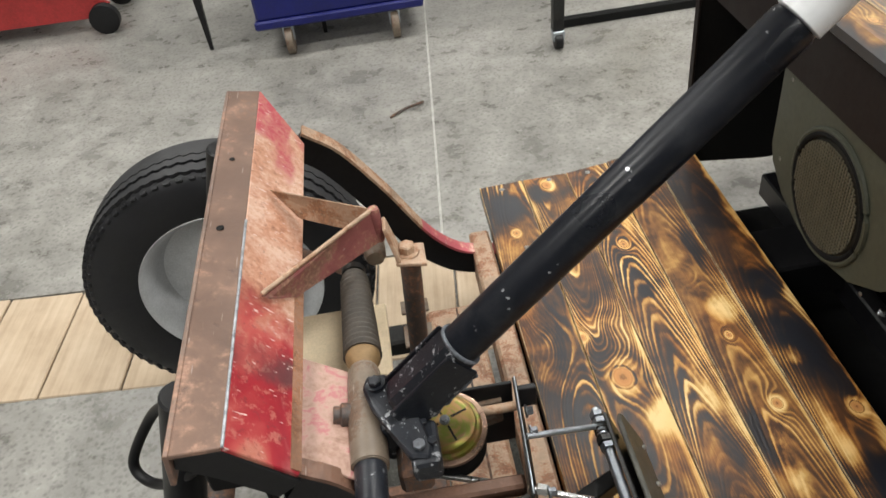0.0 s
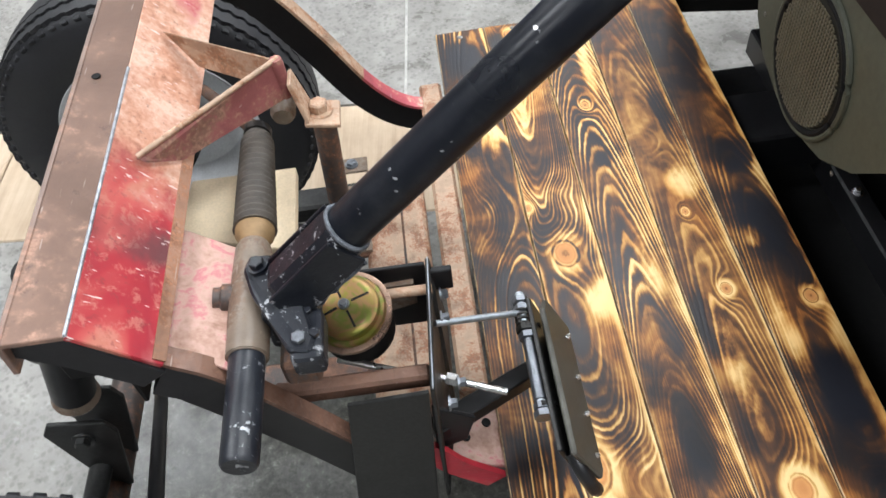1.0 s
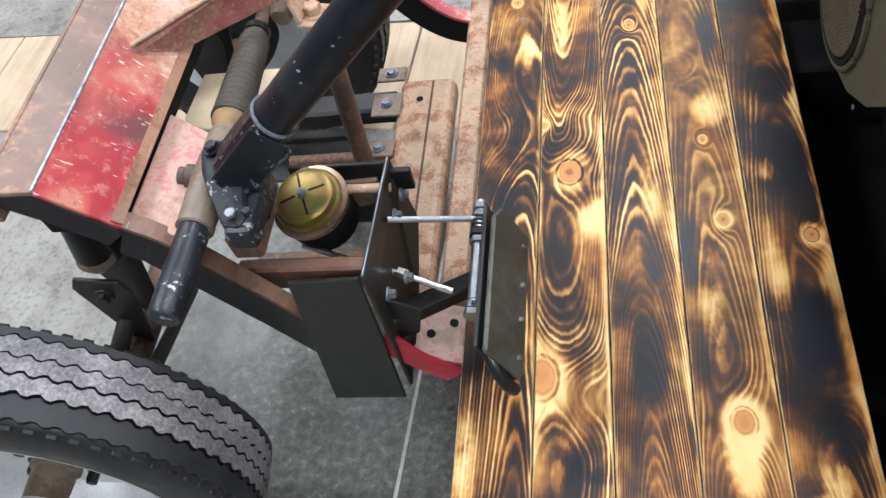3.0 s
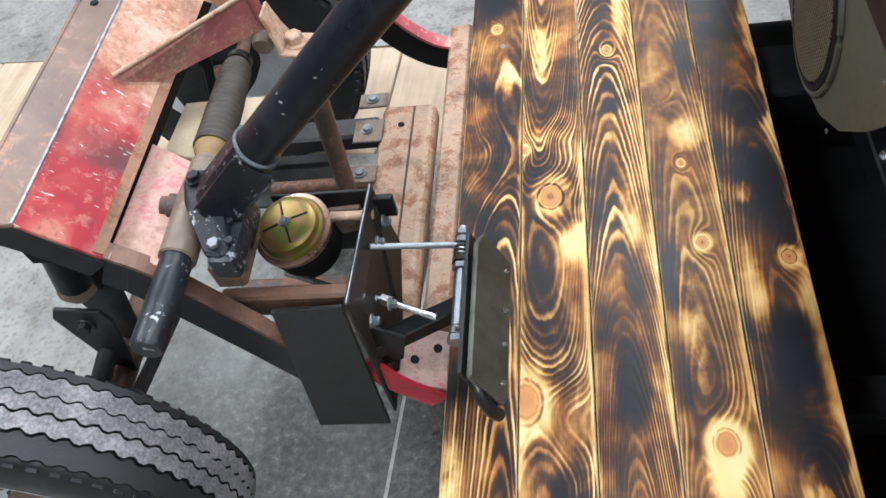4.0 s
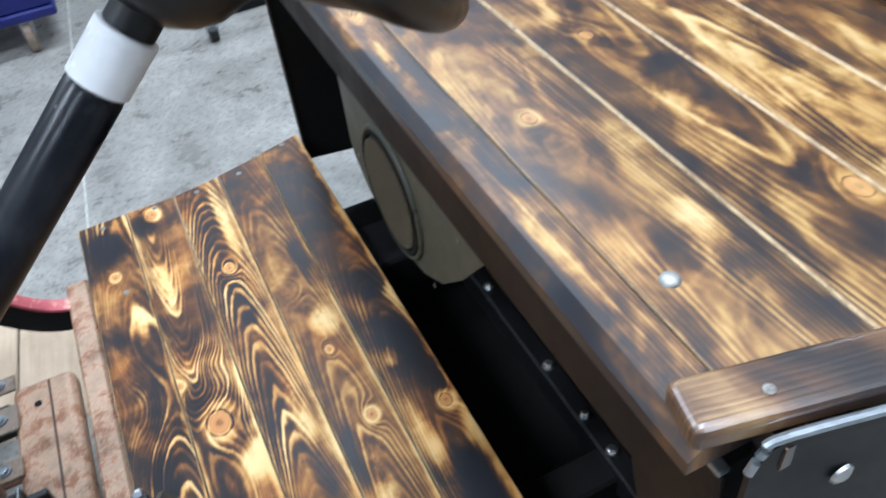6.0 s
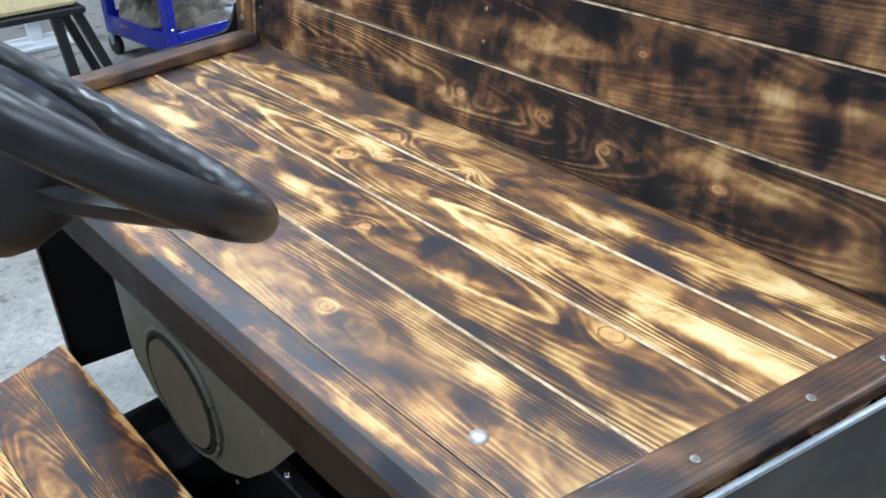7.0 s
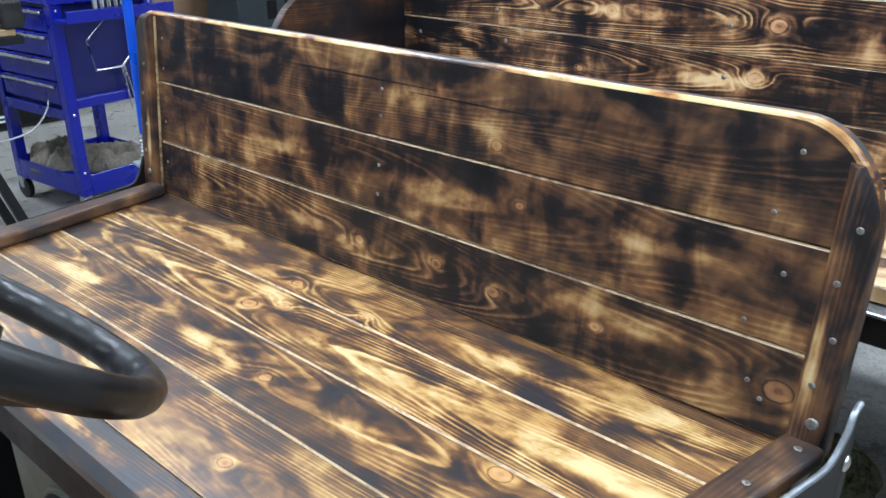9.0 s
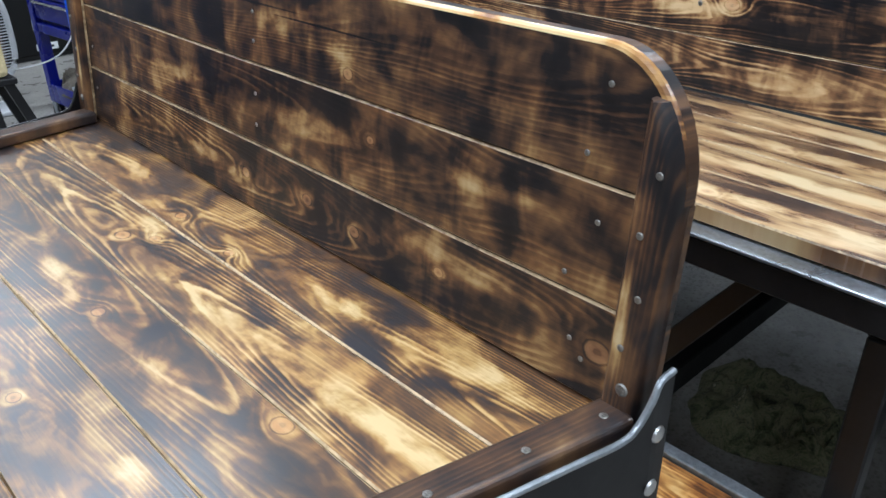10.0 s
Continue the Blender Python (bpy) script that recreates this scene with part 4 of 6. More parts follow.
# steering rack
RX, RZ = -0.042, 0.576
rack = cpart("steering_rack", turned((RX, 0.275, RZ), (RX, 0.39, RZ), [(0, 0.0155), (0.05, 0.0165), (0.5, 0.0175), (0.95, 0.0155), (1, 0.013)], 24), GREASY, label="greasy steering rack housing", smooth=True)
part("rack_tube", turned((RX - 0.001, 0.186, RZ), (RX, 0.279, RZ), [(0, 0.0125), (0.03, 0.0142), (0.97, 0.0142), (1, 0.0135)], 24), SLEEVE_CHIP, rack, "chipped black rack tube", True)
part("yoke_cap", turned((RX - 0.012, 0.335, RZ), (RX - 0.030, 0.335, RZ + 0.004), [(0, 0.012), (0.6, 0.012), (0.7, 0.009), (1, 0.009)], 18), RUST_DARK, rack, "rusty yoke cap", True)
part("clamp_ring", turned((RX, 0.276, RZ), (RX, 0.283, RZ), [(0, 0.0168), (1, 0.0168)], 24), GREASY, rack, "", True)
ribs = []
for i in range(140):
    s = i / 139
    ribs.append((s, 0.0180 - 0.0035 * s - (max(0.0, s - 0.88) * 0.03) + 0.0014 * math.cos(s * 2 * math.pi * 17)))
part("boot", turned((RX, 0.407, RZ), (RX - 0.004, 0.535, RZ - 0.002), ribs, 24), BOOT, rack, "ribbed dusty rubber boot", True)
part("collar", turned((RX, 0.386, RZ), (RX, 0.41, RZ), [(0, 0.0115), (0.3, 0.013), (0.6, 0.0172), (1, 0.0172)], 24), TAN_RUBBER, rack, "tan boot collar", True)
part("boot_clip", turned((RX - 0.004, 0.533, RZ - 0.002), (RX - 0.004, 0.541, RZ - 0.002), [(0, 0.0135), (1, 0.0135)], 20), BLACK_FLAT, rack, "", True)
part("rod_joint", turned((RX + 0.022, 0.548, RZ + 0.004), (RX + 0.022, 0.585, RZ + 0.008), [(0, 0.010), (0.15, 0.0125), (0.85, 0.0125), (1, 0.010)], 20), GREASY, rack, "grey metal rod joint", True)
part("tie_rod", rod((RX - 0.004, 0.54, RZ - 0.003), (-0.20, 0.90, 0.36), 0.008, 12), RUST_DARK, rack, "", True)
part("pinion_housing", box(-0.006, 0.020, 0.258, 0.305, 0.566, 0.592, 0.005, None, 2), SLEEVE_CHIP, rack, "black pinion housing")
part("pinion_neck", box(-0.030, 0.012, 0.300, 0.348, 0.545, 0.592, 0.006, None, 2), SLEEVE_CHIP, rack)
part("pinion_base", box(-0.020, 0.010, 0.270, 0.330, 0.535, 0.565, 0.004), RUST_DARK, rack, "dark greasy pinion base")
part("clamp_arm", plate([(-0.041, 0.340, 0.606), (-0.036, 0.353, 0.607), (-0.018, 0.350, 0.609), (-0.008, 0.324, 0.605), (0.007, 0.302, 0.599), (0.014, 0.274, 0.595), (0.010, 0.262, 0.595), (-0.006, 0.265, 0.597), (-0.018, 0.288, 0.600), (-0.034, 0.316, 0.605)], (0, 0, -0.010), None, 0.0022), SLEEVE_CHIP, rack, "scuffed black clamp arm")
part("bolt", hexbolt((-0.028, 0.340, 0.607), (-0.15, 0, 1), 0.0062, 0.005), SLEEVE_CHIP, rack, "painted bolt")
part("bolt", hexbolt((0.003, 0.272, 0.597), (0, 0, 1), 0.0056, 0.004, False), BOLT, rack, "bright worn bolt")
part("bolt", hexbolt((0.014, 0.278, 0.592), (0, 0, 1), 0.0045, 0.0035, False), SLEEVE_CHIP, rack)
part("bolt", hexbolt((0.008, 0.300, 0.592), (0, 0, 1), 0.0040, 0.0030, False), SLEEVE_CHIP, rack)

# steering column and wheel
C0, C1 = Vector((-0.008, 0.3215, 0.600)), Vector((0.304, 0.340, 0.892))
ax = (C1 - C0).normalized()
_, cu, cw = frame_of(ax)


def square_ring(c, h):
    return [c + cu * a * h + cw * b * h for a, b in ((1, 0.55), (0.55, 1), (-0.55, 1), (-1, 0.55), (-1, -0.55), (-0.55, -1), (0.55, -1), (1, -0.55))]


col = cpart("steering_column", turned(C0 + ax * 0.07, C1 + ax * 0.005, [(0, 0.0178), (0.01, 0.0184), (0.99, 0.0184), (1, 0.017)], 28), BLACK_CHIP, label="black painted steering column tube with chips", smooth=True)
part("sleeve", loft([square_ring(C0 + ax * s, h) for s, h in ((0.0, 0.016), (0.006, 0.0182), (0.078, 0.0186), (0.082, 0.0180))]), SLEEVE_CHIP, col, "boxy black weld-on sleeve")
part("weld_ring", pipe([C0 + ax * 0.081 + (cu * math.cos(a) + cw * math.sin(a)) * 0.0195 for a in [2 * math.pi * i / 24 for i in range(24)]], 0.0019, 8, None, True), WELD_DARK, col, "rough weld ring", True)
for k, (side, out) in enumerate(((cu, cw), (-cu, cw))):
    a0, a1 = C0 + side * 0.0178, C0 + ax * 0.076 + side * 0.0172
    part("flange", plate([a0 - out * 0.016, a1 - out * 0.016, a1 + out * 0.019, a0 + ax * 0.012 + out * 0.0205, a0 - ax * 0.010 + out * 0.010], side * 0.0034, None, 0.0010), SLEEVE_CHIP, col, "scuffed weld-on side flange")
    part("weld_seam", pipe([a0 + ax * (0.078 * i / 14) + out * (0.0215 + 0.0010 * math.sin(i * 2.4)) + side * (0.0012 * math.cos(i * 1.9)) for i in range(14)], 0.0017, 6), WELD_DARK, col, "", True)
part("white_collar", turned(C1 + ax * 0.006, C1 + ax * 0.044, [(0, 0.0185), (0.02, 0.0196), (0.98, 0.0196), (1, 0.0185)], 28), WHITE_BAND, col, "white plastic collar", True)
part("upper_shaft", rod(C1 + ax * 0.043, C1 + ax * 0.105, 0.016, 20), BLACK, col, "", True)
WC = C1 + ax * 0.125 + Vector((0.024, 0.007, 0.016))
wn, cu, cw = frame_of(ax + Vector((-0.126, -0.056, 0)))
grip = []
for i in range(160):
    a = 2 * math.pi * i / 160
    out = cu * math.cos(a) + cw * math.sin(a)
    bumpy = 0.0012 * math.cos(a * 30)
    grip.append([WC + out * (0.143 + (0.0125 + (bumpy if math.cos(q) < -0.3 else 0.0)) * math.cos(q)) + wn * 0.0135 * math.sin(q) for q in [2 * math.pi * k / 14 for k in range(14)]])
wheel = cpart("steering_wheel", loft(grip, None, False, True), RUBBER, label="black grip steering wheel", smooth=True)
part("hub", turned(C1 + ax * 0.058, WC + wn * 0.006, [(0, 0.019), (0.08, 0.032), (0.2, 0.042), (0.45, 0.05), (0.8, 0.05), (0.95, 0.045), (1, 0.03)], 36), RUBBER, wheel, "rounded black hub cover", True)
tip = Vector((0.495, 0.238, 0.93)) - WC
tip_a = math.degrees(math.atan2(tip.dot(cw), tip.dot(cu)))
for a0 in (tip_a - 12, tip_a + 120, tip_a - 130):
    a = radians(a0)
    dd = cu * math.cos(a) + cw * math.sin(a)
    side = wn.cross(dd).normalized()
    rings = []
    for s, wdt, tk, drop in ((0.02, 0.036, 0.012, -0.048), (0.06, 0.030, 0.010, -0.040), (0.105, 0.024, 0.008, -0.022), (0.141, 0.026, 0.008, -0.004)):
        c = WC + dd * s + wn * drop
        rings.append([c + side * wdt + wn * tk * 0.3, c + side * wdt * 0.6 + wn * tk, c - side * wdt * 0.6 + wn * tk, c - side * wdt + wn * tk * 0.3, c - side * wdt * 0.7 - wn * tk * 0.5, c + side * wdt * 0.7 - wn * tk * 0.5])
    part("spoke", loft(rings), RUBBER, wheel, "", True)

# steel box with the zinc-plated drum
bx0, bx1, by0, by1, bz0, bz1 = 0.000, 0.100, 0.262, 0.392, 0.43, 0.522
bracket = cpart("bracket_box", box(bx0, bx1, by1 - 0.004, by1, bz0, bz1, 0.0008), BLACK, label="black steel bracket box")
part("side_plate", plate([(0.093, by0 - 0.0015, 0.516), (0.101, by1, 0.526), (0.110, by1, 0.43), (0.108, 0.32, 0.38), (0.0895, by0 - 0.0015, 0.30)], (0.004, 0, 0), None, 0.0008), BLACK_FLAT, bracket, "raw dark steel side plate")
part("corner_lug", box(0.1035, 0.124, by1 - 0.010, by1 - 0.003, 0.488, 0.516, 0.001), BLACK, bracket)
part("worn_edge", rod((0.0955, by0, 0.5168), (0.1035, by1, 0.5268), 0.0007, 6), STEEL_BLUE, bracket, "bright worn upper edge", True)
part("hanging_plate", plate([(0.024, 0.2585, 0.512), (0.092, 0.2585, 0.516), (0.080, 0.2585, 0.272), (-0.004, 0.2585, 0.270)], (0, 0.004, 0), None, 0.0008), BLACK_FLAT, bracket, "raw dark steel hanging plate")
part("corner_gusset", plate([(0.090, 0.278, 0.455), (0.128, 0.278, 0.425), (0.118, 0.278, 0.385), (0.088, 0.278, 0.37)], (0, 0.004, 0), None, 0.0008), BLACK, bracket)
part("cross_strap", box(-0.045, 0.094, 0.290, 0.306, 0.470, 0.488, 0.003), BROWN_RUST, bracket, "rust-brown strap under the drum")
for p, d in (((0.116, 0.300, 0.455), (1, 0, 0)), ((0.1085, 0.345, 0.495), (1, 0, 0)), ((0.106, 0.272, 0.47), (1, 0, 0)), ((0.110, 0.375, 0.49), (1, 0, 0))):
    part("bolt", hexbolt(p, d, 0.0048, 0.006), BOLT, bracket, "", False)
part("rod", rod((0.010, 0.332, 0.470), (0.092, 0.301, 0.470), 0.0032, 10), STEEL, bracket, "bright push rod", True)
part("rod", rod((0.098, 0.311, 0.452), (0.160, 0.294, 0.437), 0.0034, 10), STEEL, bracket, "bright push rod", True)
part("nut", turned((0.106, 0.3095, 0.4505), (0.116, 0.3065, 0.448), [(0, 0.0062), (1, 0.0062)], 6), STEEL, bracket)
part("hanger", plate([(0.05, 0.389, 0.50), (0.088, 0.389, 0.503), (0.088, 0.389, 0.47), (0.06, 0.389, 0.462)], (0, -0.006, 0), None, 0.001), GREASY, bracket)
part("rod", rod((0.06, 0.372, 0.505), (0.104, 0.372, 0.505), 0.005, 10), RUST, bracket, "", True)
Dc = Vector((0.028, 0.350, 0.520))
dn = Vector((-0.08, -0.22, 1)).normalized()
drum = cpart("zinc_drum", turned(Dc - dn * 0.004, Dc + dn * 0.013, [(0, 0.0345), (0.10, 0.0345), (0.22, 0.0330), (0.26, 0.0300), (0.70, 0.0292), (0.82, 0.0272), (0.90, 0.022), (0.96, 0.012), (1, 0.004)], 48), ZINC, label="yellow zinc-plated drum cap", smooth=True)
part("rim", turned(Dc - dn * 0.008, Dc - dn * 0.0042, [(0, 0.0370), (0.2, 0.0392), (0.8, 0.0392), (1, 0.0366)], 48), ZINC_RIM, drum, "pinkish plated rim", True)
part("rim", turned(Dc - dn * 0.0125, Dc - dn * 0.0082, [(0, 0.0366), (0.2, 0.0384), (0.8, 0.0384), (1, 0.0358)], 48), ZINC_RIM, drum, "pinkish plated rim", True)
part("drum_body", turned(Dc - dn * 0.052, Dc - dn * 0.0127, [(0, 0.028), (0.06, 0.034), (0.7, 0.0362), (1, 0.0352)], 28), BLACK_DULL, drum, "black drum body", True)
_, du, dw = frame_of(dn)
for i in range(4):
    a = 2 * math.pi * i / 4 + 0.35
    q = du * math.cos(a) + dw * math.sin(a)
    side = dn.cross(q) * 0.0010
    lo, hi = Dc + q * 0.007 + dn * 0.0126, Dc + q * 0.0235 + dn * 0.0108
    part("slot", plate([lo + side, hi + side, hi - side, lo - side], dn * 0.0008), BLACK_DULL, drum)
part("centre_bolt", hexbolt(Dc + dn * 0.0128, dn, 0.0036, 0.003), BOLT, drum)

# pedal
pivot = cpart("pedal", plate([(0.199, 0.352, 0.477), (0.2045, 0.370, 0.466), (0.2265, 0.362, 0.424), (0.2265, 0.212, 0.424), (0.2235, 0.202, 0.430), (0.199, 0.207, 0.477)], (0.005, 0, 0.0026), None, 0.0018), PAD_RUBBER, label="brake pedal with worn rubber pad")
for yy in (0.222, 0.262, 0.30, 0.345):
    part("stud", turned((0.2265, yy, 0.436), (0.2292, yy, 0.4375), [(0, 0.0026), (1, 0.0020)], 10), STEEL, pivot)
part("side_lip", plate([(0.2245, 0.210, 0.425), (0.2245, 0.362, 0.425), (0.2180, 0.362, 0.412), (0.2180, 0.212, 0.412)], (0.003, 0, -0.001), None, 0.0008), BLACK_FLAT, pivot)
part("bumper", pipe(smooth_path([(0.203, 0.216, 0.462), (0.209, 0.203, 0.452), (0.217, 0.196, 0.436), (0.222, 0.198, 0.422)], 5), 0.0065, 10), RUBBER, pivot, "black rubber bumper", True)
part("back_plate", plate([(0.190, 0.372, 0.470), (0.190, 0.215, 0.470), (0.216, 0.208, 0.412), (0.216, 0.358, 0.412)], (0.004, 0, 0.0015), None, 0.0008), BLACK_FLAT, pivot)
part("hinge_bolt", rod((0.186, 0.252, 0.461), (0.186, 0.385, 0.461), 0.0042, 12), STEEL_BLUE, pivot, "threaded hinge bolt", True)
for yy, r in ((0.254, 0.0085), (0.262, 0.0075), (0.335, 0.0085), (0.343, 0.0095), (0.376, 0.008), (0.366, 0.0085)):
    part("nut", turned((0.186, yy - 0.003, 0.461), (0.186, yy + 0.003, 0.461), [(0, r), (1, r)], 6), BOLT if r < 0.009 else BLACK_FLAT, pivot)
spring = [(0.186 + 0.0075 * math.cos(a), 0.346 + 0.020 * a / 25.0, 0.461 + 0.0075 * math.sin(a)) for a in [i * 0.4 for i in range(63)]]
part("spring", pipe(spring, 0.0013, 6), BLACK_FLAT, pivot, "small coil spring", True)
part("hinge_sleeve", rod((0.186, 0.268, 0.461), (0.186, 0.330, 0.461), 0.0058, 14), BOLT, pivot, "bright hinge sleeve", True)
part("link_rod", rod((0.103, 0.338, 0.498), (0.186, 0.362, 0.462), 0.0032, 10), STEEL_BLUE, pivot, "threaded link rod", True)
for yy in (0.262, 0.345):
    part("lug", plate([(0.186, yy - 0.002, 0.470), (0.200, yy - 0.002, 0.464), (0.200, yy - 0.002, 0.450), (0.182, yy - 0.002, 0.452)], (0, 0.004, 0), None, 0.0006), BLACK_FLAT, pivot)
part("arm", plate([(0.084, 0.292, 0.392), (0.190, 0.335, 0.405), (0.196, 0.318, 0.405), (0.090, 0.272, 0.392)], (0, 0, 0.020), None, 0.0015), BLACK, pivot, "black pedal arm")

# tow loop and front suspension
cpart("tow_loop", pipe(smooth_path([(-0.193, 0.360, 0.612), (-0.222, 0.374, 0.592), (-0.252, 0.394, 0.560), (-0.281, 0.394, 0.520), (-0.294, 0.390, 0.493), (-0.284, 0.378, 0.482), (-0.260, 0.362, 0.490), (-0.225, 0.340, 0.525), (-0.190, 0.33, 0.560)], 6), 0.0055, 12), BLACK, label="black bent tow loop", smooth=True)
for yc in (0.355, 0.775):
    s = 1 if yc < 0.5 else -1
    strut = cpart("strut", rod((-0.20, yc, 0.62), (-0.252, yc, 0.44), 0.021, 20), BLACK, label="black suspension strut", smooth=True)
    part("collar", turned((-0.250, yc, 0.445), (-0.256, yc, 0.42), [(0, 0.018), (0.5, 0.023), (1, 0.016)], 20), GREASY, strut, "", True)
    for o in (-0.022, 0.017):
        part("clevis", plate([(-0.285, yc + o, 0.418), (-0.232, yc + o, 0.410), (-0.226, yc + o, 0.39), (-0.255, yc + o, 0.272), (-0.275, yc + o, 0.268), (-0.296, yc + o, 0.40)], (0, 0.005, 0), None, 0.001), BLACK_FLAT, strut, "welded steel clevis plate")
    part("pin", hexbolt((-0.262, yc - 0.022 * s, 0.385), (0, -s, 0), 0.008, 0.007), BLACK_FLAT, strut)
    part("link", rod((-0.265, yc, 0.33), (-0.30, yc - 0.10 * s, 0.27), 0.012, 12), BLACK_FLAT, strut, "", True)


# wheels
def road_wheel(name, label, c, out, rubber=None):
    """A trailer-type tyre on a silver disc rim. c: hub centre; out: +1 or -1, the side of the open face along y."""
    R, W, RIM = 0.250, 0.112, 0.150
    ob = holder(name, label)
    c = Vector(c)

    def spin(profile, seg, bm=None, close=False):
        rings = [[c + Vector((r * math.cos(a), w * out, r * math.sin(a))) for a in [2 * math.pi * i / seg for i in range(seg)]] for w, r in profile]
        return loft(rings, bm, False, close)

    side = [(-0.040, RIM), (-0.050, RIM + 0.008), (-0.056, 0.185), (-0.057, 0.205), (-0.054, 0.226), (-0.049, 0.238), (-0.044, 0.2410), (-0.030, 0.2415), (0.030, 0.2415), (0.044, 0.2410), (0.049, 0.238), (0.054, 0.226), (0.057, 0.205), (0.056, 0.185), (0.050, RIM + 0.008), (0.040, RIM)]
    tyre = part("tyre", spin(side, 96, None, True), TYRE, ob, "black rubber tyre", True)
    # zigzag tread ribs and shoulder notches
    for k, (w0, w1) in enumerate(((-0.0460, -0.0385), (-0.0358, -0.0178), (-0.0150, 0.0005), (0.0033, 0.0205), (0.0233, 0.0440))):
        n, zz = 288, 0.0023
        b = bmesh.new()
        rings = []
        for i in range(n):
            a = 2 * math.pi * i / n
            o = zz * (-1.0, -0.55, 1.0, 0.75)[i % 4]
            l, r = (w0 + o if k else w0), (w1 + o if k < 4 else w1 + (0.0, 0.0026, 0.0030, 0.0)[i % 4])
            top = 0.2505 - 8.0 * max(abs(w0), abs(w1)) ** 2 * 0.25
            u = Vector((math.cos(a), 0, math.sin(a)))
            y = Vector((0, out, 0))
            rings.append([c + u * 0.240 + y * l, c + u * top + y * l, c + u * top + y * r, c + u * 0.240 + y * r])
        loft(rings, b, False, True)
        b.normal_update()
        for f in b.faces:
            f.material_index = 1 if abs(f.normal.y) > 0.5 else 0
        rib = part("tread_rib", b, rubber or (TREAD if 0 < k < 4 else TREAD_CLEAN), tyre)
        rib.data.materials.append(TYRE)
    b = bmesh.new()
    for sgn in (-1, 1):
        for i in range(72):
            a = 2 * math.pi * i / 72
            q = box(-0.0035, 0.0035, -0.0030, 0.0030, -0.0055, 0.0055, 0.0012)
            bmesh.ops.transform(q, matrix=Matrix.Translation(c) @ Matrix.Rotation(-a, 4, "Y") @ Matrix.Translation((0.2345, 0.0500 * sgn, 0)) @ Matrix.Rotation(radians(28 * sgn), 4, "Z"), verts=q.verts)
            merge(b, q)
    part("shoulder_lug", b, TYRE, tyre)["kind"] = "stuff"
    rim = part("rim", spin([(0.046, RIM + 0.010), (0.050, RIM + 0.006), (0.046, RIM), (0.036, RIM - 0.006), (0.020, RIM - 0.014), (0.002, RIM - 0.018), (-0.012, RIM - 0.026), (-0.016, 0.100), (-0.010, 0.070), (-0.004, 0.045), (-0.004, 0.012), (-0.010, 0.012), (-0.010, 0.045), (-0.016, 0.070), (-0.022, 0.100), (-0.018, RIM - 0.022), (-0.036, RIM - 0.006), (-0.046, RIM), (-0.050, RIM + 0.006), (-0.046, RIM + 0.010)], 72), SILVER, ob, "silver painted steel rim", True)
    y = Vector((0, out, 0))
    part("hub", turned(c - y * 0.02, c + y * 0.055, [(0, 0.030), (0.5, 0.030), (0.52, 0.026), (1, 0.025)], 24), GREASY, rim, "rusty brown hub", True)
    part("hub_cap", turned(c + y * 0.0552, c + y * 0.066, [(0, 0.0245), (0.4, 0.024), (0.8, 0.020), (1, 0.012)], 24), STEEL, rim, "bright hub cap", True)
    for i in range(4):
        a = 2 * math.pi * i / 4 + 0.4
        p = c + Vector((math.cos(a), 0, math.sin(a))) * 0.050 - y * 0.002
        part("wheel_nut", hexbolt(p, y, 0.008, 0.016), BLACK_FLAT, rim)
    return ob


road_wheel("front_wheel", "front wheel with ribbed trailer tyre and silver rim", (-0.348, 0.189, 0.25), -1)
road_wheel("front_wheel", "front wheel with ribbed trailer tyre and silver rim", (-0.30, 0.985, 0.25), -1, TREAD_CLEAN)
road_wheel("rear_wheel", "rear wheel with ribbed trailer tyre and silver rim", (2.30, -0.34, 0.25), -1)
road_wheel("rear_wheel", "rear wheel with ribbed trailer tyre and silver rim", (2.30, 1.42, 0.25), 1)

# ---- front bench ----
S = 0.737


def near_end(x):
    return 0.062 - (x - 0.53) * 0.214


def far_end(x):
    return 1.030 + (x - 0.53) * 0.11


bench = cpart("bench_frame", box(0.556, 0.562, 0.045, 1.06, 0.602, 0.692, 0.002), BROWN_STEEL, label="torched pine bench seat on a brown steel frame")
part("edge", box(0.5545, 0.5635, 0.045, 1.06, 0.6915, 0.697, 0.001), STEEL_BLUE, bench)
part("bearer", box(0.566, 0.60, 0.06, 1.05, 0.66, 0.7135, 0.002), BLACK_DULL, bench)
part("bearer", box(0.94, 0.975, -0.02, 1.06, 0.66, 0.7135, 0.002), BLACK_DULL, bench)
part("gusset", plate([(0.557, 0.045, 0.69), (0.557, 0.125, 0.60), (0.557, 0.10, 0.52), (0.557, 0.03, 0.50)], (0.005, 0, 0), None, 0.001), BROWN_STEEL, bench)
edges = [0.528, 0.575, 0.681, 0.784, 0.885, 0.996]
seat_knots = [
    [(0.62, 0.005, 0.006)],
    [(0.37, -0.012, 0.007)],
    [(0.165, 0.040, 0.010), (0.46, 0.0, 0.008)],
    [(0.58, 0.02, 0.008), (0.62, -0.005, 0.010)],
    [(0.62, -0.03, 0.008), (0.48, -0.038, 0.007)],
]
